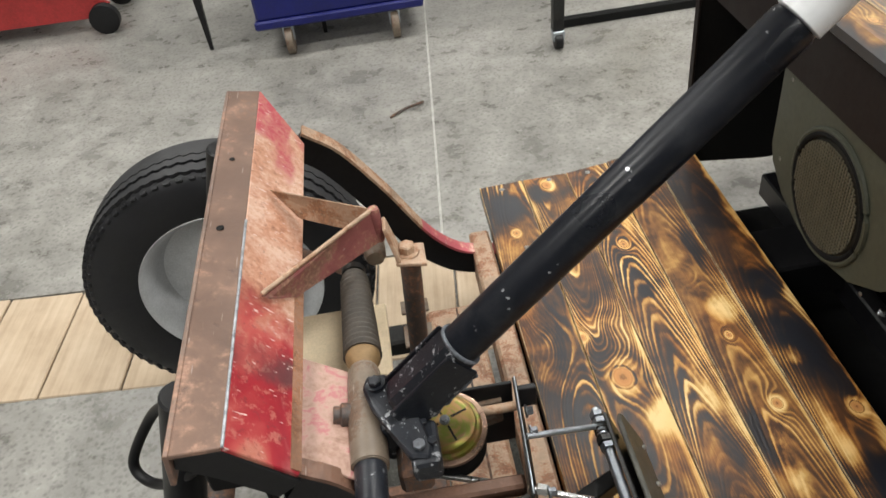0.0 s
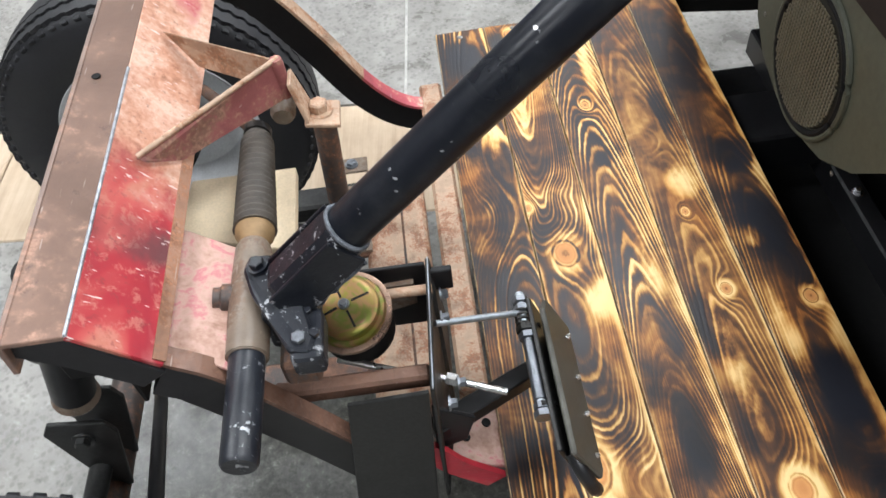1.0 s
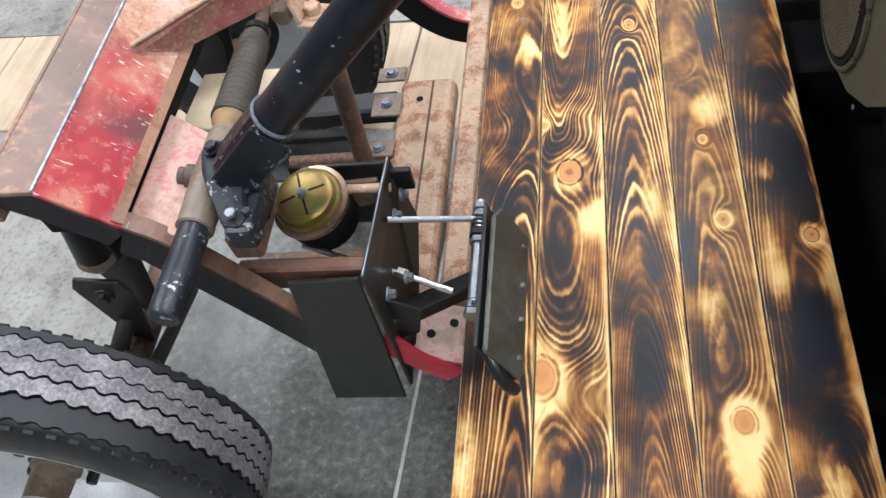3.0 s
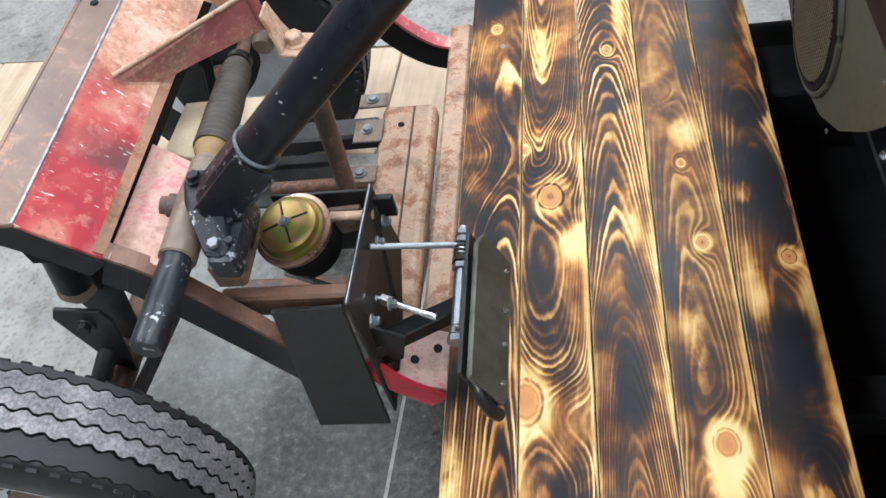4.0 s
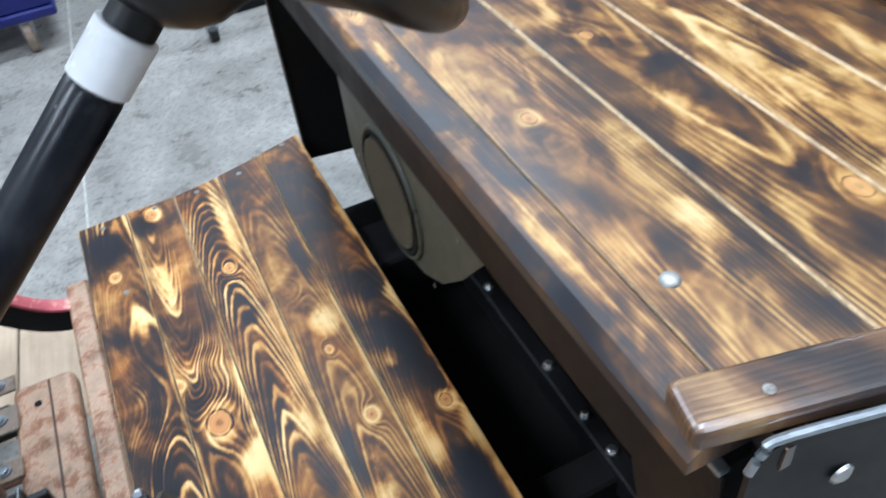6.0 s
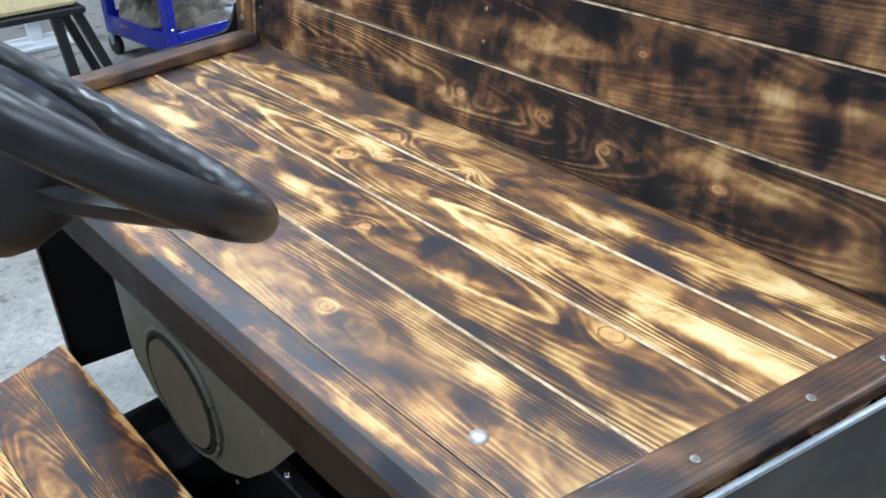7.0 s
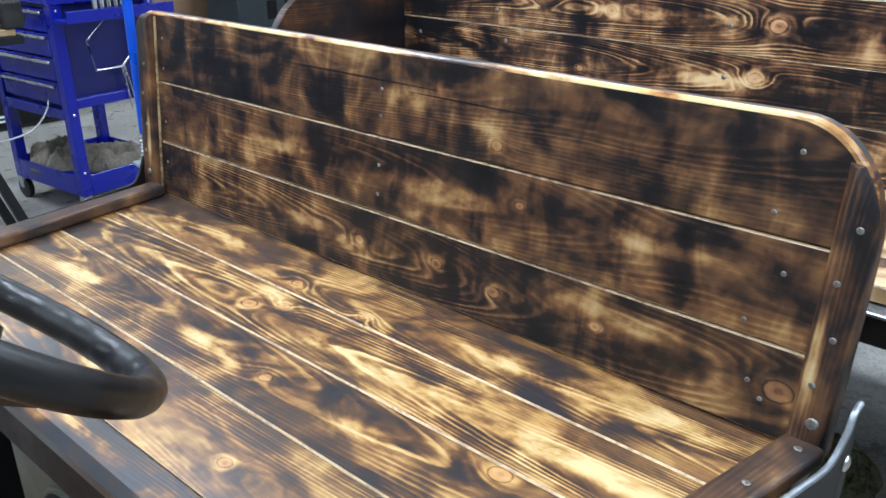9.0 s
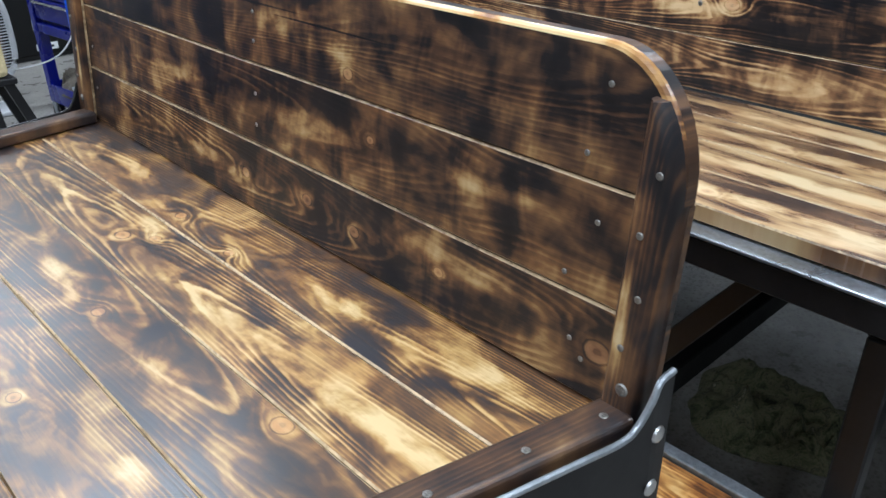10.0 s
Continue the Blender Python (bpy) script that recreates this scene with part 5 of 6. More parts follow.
seat_pale = [
    [(0.22, 0.0, 0.12, 0.008), (0.50, 0.0, 0.08, 0.008)],
    [(0.19, 0.020, 0.038, 0.018), (0.205, 0.028, 0.02, 0.010), (0.37, 0.005, 0.04, 0.012), (0.60, 0.0, 0.09, 0.02), (0.90, -0.01, 0.08, 0.016)],
    [(0.21, 0.044, 0.03, 0.014), (0.30, 0.0, 0.06, 0.014), (0.55, 0.0, 0.08, 0.018), (0.88, -0.005, 0.06, 0.018)],
    [(0.12, 0.0, 0.12, 0.016), (0.30, -0.01, 0.20, 0.018), (0.60, 0.03, 0.12, 0.014), (0.80, 0.0, 0.10, 0.016)],
    [(0.10, 0.01, 0.10, 0.020), (0.60, -0.040, 0.05, 0.012), (0.30, -0.01, 0.15, 0.012), (0.85, 0.0, 0.10, 0.014)],
]
for i in range(5):
    a, b = edges[i], edges[i + 1]
    y0, y1 = near_end(b) - 0.006, far_end((a + b) / 2) + 0.05
    wood = burnt_wood("torched_seat_pine_%d" % i, 31.0 + 4.1 * i, [(k[0] - y0, -k[1], k[2]) for k in seat_knots[i]], [(k[0] - y0, -k[1], k[2], k[3]) for k in seat_pale[i]],
                      (-0.08, 0.03, 0.02, 0.06, 0.02)[i], (300, 290, 280, 260, 300)[i], 0.34 if i else 0.40, 0.8 if i else 0.3, ((0.02, 0.01, 0.05, 0.0), (0.01, 0.01, 0.05, 0.01), (-0.02, 0.01, -0.05, 0.07), (0.006, 0.008, 0.04, 0.02), (0.02, 0.01, 0.05, 0.01))[i], (0.18, 0.26, 0.30, 0.34, 0.30)[i], (10.0, 22.0), 0.84, 0.5, 2.8, (0.13, 0.70), 0.40, 0.25, (), (), [((b - a) / 2, 0.016, -0.22)] if i == 0 else (), 0.28, 0.5, 0.97, 0.65)
    board("board", y1 - y0, b - a - 0.0008, 0.022, ((a + b) / 2, y0, S), (0, 1, 0), (-1, 0, 0), (wood, SEAT_EDGE if i else wood), bench, "", (0.010, 0.0005, 0.0019, 0.0019, 0.0019)[i], None, 0.0, 0.0019 if i else 0.0012)
TRIM = burnt_wood("torched_trim_pine", 77.0, (), (), 0.05, 240, 0.30, 0.6, (0.03, 0.01, 0.05, 0.0), 0.12, (6.0, 9.0), 0.6, 0.5, 3.0, (0.06, 0.62), 0.4, 0.2, (), (), (), 0.16, 0.6, 0.85)


def rounded_strip(p, along, length):
    ob = part("trim_strip", box(0, length, -0.020, 0.020, -0.0205, 0, 0.0065, None, 4), TRIM, bench, "rounded torched trim strip")
    x = Vector(along)
    m = Matrix((x, Vector((-x.y, x.x, 0)), Vector((0, 0, 1)))).transposed().to_4x4()
    m.translation = p
    ob.matrix_basis = m


p0, p1 = Vector((0.532, 0.064, S + 0.021)), Vector((0.985, -0.037, S + 0.021))
v = (p1 - p0).normalized()
rounded_strip(p0, v, (p1 - p0).length)
for s in (0.05, 0.15, 0.27, 0.36, 0.44):
    q = p0 + v * s
    screw(bench, (q.x, q.y - 0.004, S + 0.0218), (0, 0, 1), 0.95)
p0, p1 = Vector((0.532, 1.045, S + 0.021)), Vector((0.985, 1.094, S + 0.021))
v = (p1 - p0).normalized()
rounded_strip(p0, v, (p1 - p0).length)
part("carriage_bolt", turned((0.600, 0.158, S), (0.600, 0.158, S + 0.004), [(0, 0.0078), (0.4, 0.0072), (0.8, 0.005), (1, 0.0015)], 20), plain("brushed_zinc", (0.42, 0.42, 0.40), 0.45, 0.6, 0.3, 90.0), bench, "round-headed bright bolt", True)
for q in ((0.555, 0.522, 0.668), (0.555, 0.80, 0.668), (0.555, 0.20, 0.668)):
    screw(bench, q, (-1, 0, 0), 0.9)

# dark side plates at the bench ends
for s in (0, 1):
    yb = -0.068 if s == 0 else 1.128
    yf = 0.033 if s == 0 else 1.078
    t = 0.004 if s == 0 else -0.004
    poly = []
    for x, z in ((0.560, 0.40), (0.560, 0.715), (0.566, 0.735), (0.580, 0.745), (0.70, 0.748), (0.90, 0.752), (0.950, 0.754), (0.966, 0.764), (0.978, 0.785), (0.986, 0.800), (1.004, 0.802), (1.004, 0.42)):
        k = min(1.0, (x - 0.56) / 0.42)
        poly.append((x, yf + (yb - yf) * k, z))
    sp = cpart("side_plate", plate(poly, (0, -t, 0)), BLACK, label="dark steel bench side plate with bright rim")
    part("rim", pipe(smooth_path([Vector(p) + Vector((0, -t / 2, 0)) for p in poly[1:-1]], 4), 0.0032, 8), STEEL_BLUE if s == 0 else BLACK, sp, "worn bright steel edge" if s == 0 else "", True)
    for bx, bz in ((0.989, 0.745), (0.989, 0.685), (0.62, 0.69)):
        k = min(1.0, (bx - 0.56) / 0.42)
        yy = yf + (yb - yf) * k
        part("bolt", turned((bx, yy - t, bz), (bx, yy - t - (0.004 if s == 0 else -0.004), bz), [(0, 0.0085), (0.5, 0.0075), (1, 0.003)], 16), STEEL, sp, "", True)

# bench box below
cpart("far_panel", plate([(0.553, 1.064, 0.268), (0.553, 1.064, 0.70), (1.0, 1.064, 0.70), (1.0, 1.064, 0.25), (0.70, 1.064, 0.25)], (0, 0.012, 0)), BLACK_DULL, label="black end panel of the bench box")
cpart("panel_edge", box(0.5485, 0.5525, 1.062, 1.078, 0.268, 0.70, 0.001), BROWN_STEEL)
# added backing sheet that keeps the space under the seat dark
cpart("void_back", box(0.985, 0.995, -0.03, 1.06, 0.185, 0.70, 0.001), BLACK_DULL)
cpart("cradle_rail", box(0.672, 0.70, 0.15, 1.0, 0.215, 0.262, 0.003), BLACK, label="black cradle rail with bright bolts")
for yy in (0.30, 0.36, 0.45, 0.62):
    cpart("rail_bolt", hexbolt((0.684, yy, 0.262), (0, 0, 1), 0.006, 0.006), STEEL)
outline = [(0.80, 0.600), (0.80, 0.470), (0.79, 0.445), (0.75, 0.412), (0.69, 0.392), (0.62, 0.390), (0.56, 0.404), (0.50, 0.44), (0.44, 0.50), (0.385, 0.57), (0.36, 0.600)]
fascia = cpart("fascia_panel", plate([(0.568, y, z) for y, z in outline], (0.004, 0, 0)), OLIVE, label="olive drab fascia panel with a round speaker")
spk = Vector((0.567, 0.641, 0.483))
part("speaker_ring", pipe([spk + Vector((0, math.cos(a) * 0.089, math.sin(a) * 0.089)) for a in [2 * math.pi * i / 48 for i in range(48)]], 0.0045, 8, None, True), OLIVE, fascia, "", True)
# black ring drawn for the shaded gap round the sunk speaker
part("recess_ring", pipe([spk + Vector((-0.001, math.cos(a) * 0.083, math.sin(a) * 0.083)) for a in [2 * math.pi * i / 48 for i in range(48)]], 0.0045, 8, None, True), BLACK_DULL, fascia, "", True)
part("speaker_cone", turned(spk + Vector((0.0008, 0, 0)), spk + Vector((-0.004, 0, 0)), [(0, 0.078), (0.4, 0.076), (0.5, 0.060), (1, 0.052)], 40), MESH_TAN, fascia, "tan woven speaker grille", True)
b = bmesh.new()
for k in range(-13, 14):
    yy = k * 0.0056
    h = math.sqrt(max(0.0, 0.075 ** 2 - yy ** 2))
    box(-0.0064, -0.0050, yy - 0.0011, yy + 0.0011, -h, h, 0, b)
    box(-0.0058, -0.0048, -h, h, yy - 0.0007, yy + 0.0007, 0, b)
g = part("grille_mesh", b, WIRE_TAN, fascia, "fine grille wires")
g["kind"] = "stuff"
g.location = spk
for yy, zz in ((0.775, 0.585), (0.77, 0.46), (0.53, 0.41), (0.44, 0.56)):
    screw(fascia, (0.5675, yy, zz), (-1, 0, 0), 0.8)

# ---- front backrest ----
BX0, LEANX = 0.990, 0.095
up = Vector((LEANX, 0, 1)).normalized()


def back_at(z, base=BX0, b0=S):
    return base + (z - b0) * LEANX


BKY0, BKY1 = -0.053, 1.136
ARC_Y, ARC_Z, FAR_ARC = 0.085, 0.108, 0.030  # the rounded upper corners
back = cpart("backrest", plate([(back_at(0.76) + 0.0225, 0.10, 0.76), (back_at(1.03) + 0.0225, 0.10, 1.03), (back_at(1.03) + 0.0225, 0.95, 1.03), (back_at(0.76) + 0.0225, 0.95, 0.76)], (0.01, 0, 0)), BLACK_DULL, label="torched pine backrest of three boards with rounded corners")
zs = [S + 0.001, 0.834, 0.938, 1.052]
bk_knots = [[(0.203, 0.0, 0.006), (0.346, -0.004, 0.008), (0.44, 0.006, 0.008), (0.583, 0.0, 0.008), (0.0, 0.002, 0.012)],
            [(0.32, 0.012, 0.005)],
            [(0.36, -0.034, 0.007)]]
bk_pale = [[(0.88, 0.0, 0.05, 0.022), (0.60, -0.01, 0.03, 0.014), (0.16, 0.02, 0.08, 0.014), (0.70, 0.0, 0.08, 0.01), (0.05, -0.01, 0.02, 0.012)],
           [(0.45, 0.0, 0.12, 0.016), (0.75, 0.0, 0.12, 0.010), (0.15, 0.01, 0.10, 0.01)],
           [(0.37, -0.01, 0.03, 0.035), (0.50, 0.0, 0.04, 0.02), (0.88, 0.01, 0.10, 0.014)]]
for i in range(3):
    z0, z1 = zs[i], zs[i + 1]
    zc = (z0 + z1) / 2
    w = (z1 - z0) / up.z - 0.0008
    wood = burnt_wood("torched_back_pine_%d" % i, 52.0 + 5.3 * i, [(BKY1 - k[0], k[1], k[2]) for k in bk_knots[i]], [(BKY1 - k[0], k[1], k[2], k[3]) for k in bk_pale[i]],
                      (-0.03, 0.01, -0.04)[i], (330, 280, 300)[i], 0.38, 0.12, ((0.0, 0.03, 0.06, 0.0), (0.01, 0.03, 0.05, 0.0), (0.03, 0.03, 0.04, 0.0))[i], (0.30, 0.15, 0.12)[i], (9.0, 15.0), 0.72, 0.35, 1.0, (0.14, 0.60), 1.0, 0.3, (), [(0.536, 0.016, 0.14, 0.0014), (0.74, 0.008, 0.10, 0.0012)] if i == 2 else (), (), 0.24, 0.6, 0.90, 0.5)
    if i < 2:
        board("board", BKY1 - BKY0, w, 0.022, (back_at(zc), BKY1, zc), (0, -1, 0), up, (wood, BARE_EDGE), back, "", 0.0022)
    else:
        # top board with rounded ends and a rounded, worn top edge
        L = BKY1 - BKY0
        pts = [(0.0, -w / 2), (L, -w / 2)]
        pts += [(L - ARC_Y + ARC_Y * math.cos(q), w / 2 - ARC_Z + ARC_Z * math.sin(q)) for q in [math.pi / 2 * k / 14 for k in range(15)]]
        pts += [(FAR_ARC - FAR_ARC * math.sin(q), w / 2 - FAR_ARC + FAR_ARC * math.cos(q)) for q in [math.pi / 2 * k / 14 for k in range(15)]]

        def drawn_in(d):
            return [(L / 2 + (x - L / 2) * (1 - 2 * d / L), y - (d if y > 0 else -d * 0.4)) for x, y in pts]
        bb = bmesh.new()
        loft([[Vector((x, y, z)) for x, y in drawn_in(d)] for z, d in ((-0.022, 0.002), (-0.020, 0.0), (-0.0045, 0.0), (-0.0022, 0.0008), (-0.0006, 0.0028), (0.0, 0.0052))], bb)
        for f in bb.faces:
            c = f.calc_center_median()
            if -0.0044 < c.z < -0.0001 and c.y > 0:
                f.material_index = 1
        me = mesh_of("board", bb)
        me.materials.append(wood)
        # worn edge, with its bright highlight painted into the pale wood colour
        me.materials.append(burnt_wood("worn_lit_top_edge_pine", 91.0, (), [(0.4, 0.05, 0.3, 0.05), (0.9, 0.05, 0.2, 0.05)], 0.06, 220, 0.16, 0.9, (0.05, 0.03, 0.05, 0.0), 0.2, (6.0, 6.0)))
        ob = part("board", me, wood, back, "top board with rounded corners and worn pale edge, highlight painted in")
        x, y = Vector((0, -1, 0)), up
        m = Matrix((x, y, x.cross(y))).transposed().to_4x4()
        m.translation = Vector((back_at(zc), BKY1, zc))
        ob.matrix_basis = m
POST = burnt_wood("torched_post_pine", 66.0, (), [(0.10, -0.008, 0.05, 0.006)], -0.01, 240, 0.42, 0.06, (0.03, 0.02, 0.05, 0.0), 0.2, (7.0, 16.0), 0.7, 0.9, 1.6, (0.10, 0.62), 0.3, 0.4, (), (), (), 0.3, 0.7, 0.9)
for s in (0, 1):
    yc = -0.035 if s == 0 else 1.112
    sgn = -1 if s == 0 else 1
    inner, outer = (-0.018, 0.018) if s == 0 else (-0.020, 0.024)
    L = 1.049 - S - 0.004
    # outline in (up, outward); the outer edge follows the rounded corner of the boards
    turn = [math.pi / 2 * k / 12 for k in range(13)]
    ay, az = (ARC_Y, ARC_Z) if s == 0 else (FAR_ARC, FAR_ARC)
    arc = [(L - az + az * math.sin(q), outer - ay + ay * math.cos(q)) for q in turn]
    arc = [p for p in arc if p[1] > inner + 0.004]
    pts = [(0, inner), (arc[-1][0] + 0.002, inner)] + arc[::-1] + [(L * 0.45, outer), (0, outer)]
    bb = bmesh.new()
    loft([[Vector((min(u, L - d) if u > 0.1 else u + d * 0.3, max(inner + d * 0.5, v - d) if v > inner + 0.001 else v + d * 0.5, zz)) for u, v in pts] for zz, d in ((-0.016, 0.0015), (-0.014, 0.0), (0.003, 0.0), (0.0085, 0.0018), (0.0125, 0.006), (0.0142, 0.011))], bb)
    ob = part("post", bb, POST, back, "rounded torched end post", True)
    x, y = up, Vector((0, sgn, 0))
    z = Vector((-1, 0, LEANX)).normalized()
    m = Matrix((x, y, z)).transposed().to_4x4()
    m.translation = Vector((back_at(S + 0.004), yc, S + 0.004))
    ob.matrix_basis = m
    for k, zz in enumerate((0.778, 0.815, 0.863, 0.915, 0.966)):
        screw(back, (back_at(zz) - 0.0148, yc + (0.004 if k % 2 else -0.004), zz), (-1, 0, LEANX), 1.5 if k == 0 else 0.8)
part("bare_strip", plate([(back_at(0.745) - 0.0006, 1.0905, 0.745), (back_at(1.044) - 0.0006, 1.0905, 1.044), (back_at(1.044) - 0.0006, 1.0865, 1.044), (back_at(0.745) - 0.0006, 1.0865, 0.745)], (-0.0025, 0, 0)), BARE_EDGE, back, "pale bare strip beside the post")
for yy, zz in ((0.024, 1.019), (0.038, 0.960), (0.018, 0.905), (0.045, 0.85), (0.03, 0.79), (0.015, 0.775), (0.55, 1.0), (0.55, 0.965), (0.55, 0.90), (0.55, 0.86), (1.07, 1.01), (1.07, 0.96), (1.07, 0.87), (1.07, 0.80)):
    screw(back, (back_at(zz) - 0.0006, yy, zz), (-1, 0, LEANX), 0.68)

# whip pole behind the far post
pole = cpart("whip_pole", rod((1.012, 1.168, 0.83), (1.035, 1.185, 1.75), 0.0085, 14), plain("bright_blue_pole", (0.01, 0.085, 0.62), 0.3, 0.0, 0.05), label="blue whip pole with a coiled steel foot", smooth=True)
part("spring", pipe([(1.011 + 0.009 * math.cos(a), 1.168 + 0.009 * math.sin(a), 0.78 + 0.05 * a / 44) for a in [i * 0.45 for i in range(98)]], 0.0024, 6), STEEL, pole, "coiled steel foot", True)
part("clamp", plate([(0.985, 1.136, 0.768), (1.03, 1.136, 0.768), (1.03, 1.185, 0.772), (0.99, 1.185, 0.772)], (0, 0, 0.006), None, 0.001), STEEL_BLUE, pole)

# ---- rear foot deck and rear bench ----
rd = cpart("rear_deck", box(1.395, 1.418, -0.15, 1.25, 0.275, 0.338, 0.002), STEEL_BLUE, label="brown plank rear foot deck with a steel rail")
RDW = burnt_wood("torched_rear_deck_pine", 120.0, (), (), 0.05, 200, 0.4, 0.0, (0.0, 0.04, 0.06, 0.0), 0.3, (4.0, 8.0))
for i in range(4):
    board("board", 1.36, 0.0935, 0.02, (1.062 + 0.0945 * i, -0.13, D), (0, 1, 0), (-1, 0, 0), (RDW, BARE_EDGE), rd, "", 0.0012)
RS = 0.737
rb = cpart("rear_bench", box(1.408, 1.432, -0.235, 1.315, 0.658, 0.702, 0.003), BLACK, label="torched pine rear bench on a black steel frame")
part("edge", box(1.404, 1.446, -0.237, 1.317, 0.7025, 0.7085, 0.0015), STEEL_BLUE, rb, "worn bright steel edge")
# paler and greyer than the front seat: whitish reflections put into the colour
RB = [burnt_wood("torched_rear_seat_pine_%d" % i, 140.0 + 3.3 * i, [(0.4 + 0.3 * i, 0.01, 0.008)], [(0.35, 0.0, 0.25, 0.02), (0.8, 0.0, 0.2, 0.02)], 0.16, 280, 0.22, 1.0, (0.01, 0.01, 0.05, 0.0), 0.16, (4.0, 17.0), 0.9, 0.6, 3.0, (0.12, 0.74), 0.2, 0.3, (), (), (), 0.24, 0.6, 0.85) for i in range(2)]
for i in range(4):
    a = 1.434 + 0.1132 * i
    board("board", 1.54, 0.1124, 0.024, (a + 0.0566, -0.23, RS), (0, 1, 0), (-1, 0, 0), (RB[i % 2], BARE_EDGE), rb, "", 0.0022)
for x, y in ((1.45, -0.105), (1.45, 0.60), (1.45, 1.20)):
    part("leg", box(x, x + 0.035, y - 0.02, y + 0.02, 0.20, 0.63, 0.003), BLACK, rb)
part("brace", plate([(1.47, 0.20, 0.42), (1.47, 0.06, 0.625), (1.47, 0.10, 0.625), (1.47, 0.235, 0.44)], (0.03, 0, 0), None, 0.002), BLACK, rb)
part("under_rail", box(1.62, 1.65, -0.2, 1.28, 0.60, 0.65, 0.003), BLACK_DULL, rb)
part("under_bracket", plate([(1.60, 0.02, 0.62), (1.60, 0.16, 0.62), (1.60, 0.16, 0.58), (1.60, 0.12, 0.575), (1.60, 0.11, 0.55), (1.60, 0.07, 0.55), (1.60, 0.05, 0.58)], (0.02, 0, 0)), BLACK_DULL, rb)
part("under_bracket", plate([(1.60, -0.22, 0.62), (1.60, -0.02, 0.62), (1.60, -0.04, 0.55), (1.60, -0.10, 0.50), (1.60, -0.20, 0.46)], (0.02, 0, 0)), BLACK_DULL, rb)
# unseen panels, added to keep lamp light off the floor under the bench
part("light_block_tail", box(2.58, 2.60, -0.26, 1.34, 0.16, 0.75, 0.002), BLACK_DULL, rb)
part("light_block_top", box(1.935, 2.575, -0.24, 1.32, 0.69, 0.70, 0.002), BLACK_DULL, rb)
part("light_block_side", box(1.50, 2.58, -0.262, -0.25, 0.30, 0.70, 0.002), BLACK_DULL, rb)
part("light_block_side", box(1.44, 2.58, 1.33, 1.342, 0.20, 0.70, 0.002), BLACK_DULL, rb)
part("chassis_rail", box(1.0, 2.2, 0.28, 0.33, 0.20, 0.26, 0.003), BLACK_DULL, rb)
part("chassis_rail", box(1.0, 2.2, 0.77, 0.82, 0.20, 0.26, 0.003), BLACK_DULL, rb)
RBX = 1.888
r_back = cpart("rear_backrest", box(RBX + 0.026, RBX + 0.04, -0.1, 1.2, 0.74, 1.02, 0.002), BLACK_DULL, label="torched pine rear backrest boards")
RBK_KNOTS = [[(0.30, 0.01, 0.010)], [(0.55, -0.02, 0.008), (0.95, 0.01, 0.012)], [(0.45, 0.02, 0.012), (0.62, 0.0, 0.010), (0.98, 0.0, 0.015)]]
RBK = [burnt_wood("torched_rear_back_pine_%d" % i, 160.0 + 4.7 * i, RBK_KNOTS[i], [(0.35 + 0.1 * i, 0.0, 0.06, 0.02), (0.75, 0.0, 0.2, 0.02), (1.0 - 0.1 * i, 0.0, 0.15, 0.03)], 0.0, 300, 0.34, 0.12, (0.0, 0.03, 0.04, 0.0), 0.36, (4.5, 14.0), 0.85, 0.55, 1.4, (0.06, 0.66), 0.9, 0.4, (), [(0.10, 0.0, 0.10, 0.08), (0.54, 0.0, 0.03, 0.08)], (), 0.24, 0.7, 0.85, 0.45) for i in range(3)]
zs2 = [0.74, 0.842, 0.948, 1.068]
for i in range(3):
    zc, w = (zs2[i] + zs2[i + 1]) / 2, zs2[i + 1] - zs2[i] - 0.0012
    board("board", 1.60, w, 0.024, (RBX, 1.338, zc), (0, -1, 0), (0, 0, 1), (RBK[i], BARE_EDGE), r_back, "", 0.0014)
for yy, zz in ((1.03, 0.985), (1.0, 0.915), (1.28, 1.03), (1.28, 0.91), (0.45, 1.0), (0.45, 0.9)):
    screw(r_back, (RBX - 0.0006, yy, zz), (-1, 0, 0), 1.2)
WING = burnt_wood("torched_wing_pine", 180.0, [(0.2, 0.05, 0.014)], [(0.25, 0.03, 0.05, 0.03)], -0.32, 200, 0.36, 0.1, (0.0, 0.04, 0.06, 0.0), 0.2, (4.0, 7.0), 0.55, 0.9, 1.6, (0.06, 0.60))
for s, yy in ((-1, 1.342), (1, -0.262)):
    pts = [(RBX + 0.02, 0.72), (RBX + 0.02, 1.066), (1.72, 1.060)]
    pts += [(1.72 - 0.27 * math.sin(q), 1.06 - 0.16 * (1 - math.cos(q))) for q in [math.pi / 2 * k / 10 for k in range(1, 11)]] + [(1.45, 0.72)]
    wing = part("wing", plate([(x - 1.45, z - 0.72, 0) for x, z in pts], (0, 0, 0.022), None, 0.003), WING, r_back, "rounded torched side wing")
    wing.matrix_basis = Matrix.Translation((1.45, yy + (0.024 if s < 0 else 0.0), 0.72)) @ Matrix.Rotation(math.pi / 2, 4, "X")

# ---- things round the cart ----


def caster(parent, c, r, mat=None):
    """A swivel caster: wheel on the ground, fork and stem."""
    c = Vector(c)
    w = part("caster", turned(c + Vector((-0.014, 0, r)), c + Vector((0.014, 0, r)), [(0, r * 0.7), (0.1, r), (0.9, r), (1, r * 0.7)], 24), mat or BLACK, parent, "", True)
    part("fork", plate([c + Vector((-0.018, -0.012, r)), c + Vector((-0.018, 0.012, r)), c + Vector((-0.018, 0.025, r * 2.2)), c + Vector((-0.018, -0.015, r * 2.2))], (0.036, 0, 0), None, 0.002), STEEL_BLUE, w)
    return w


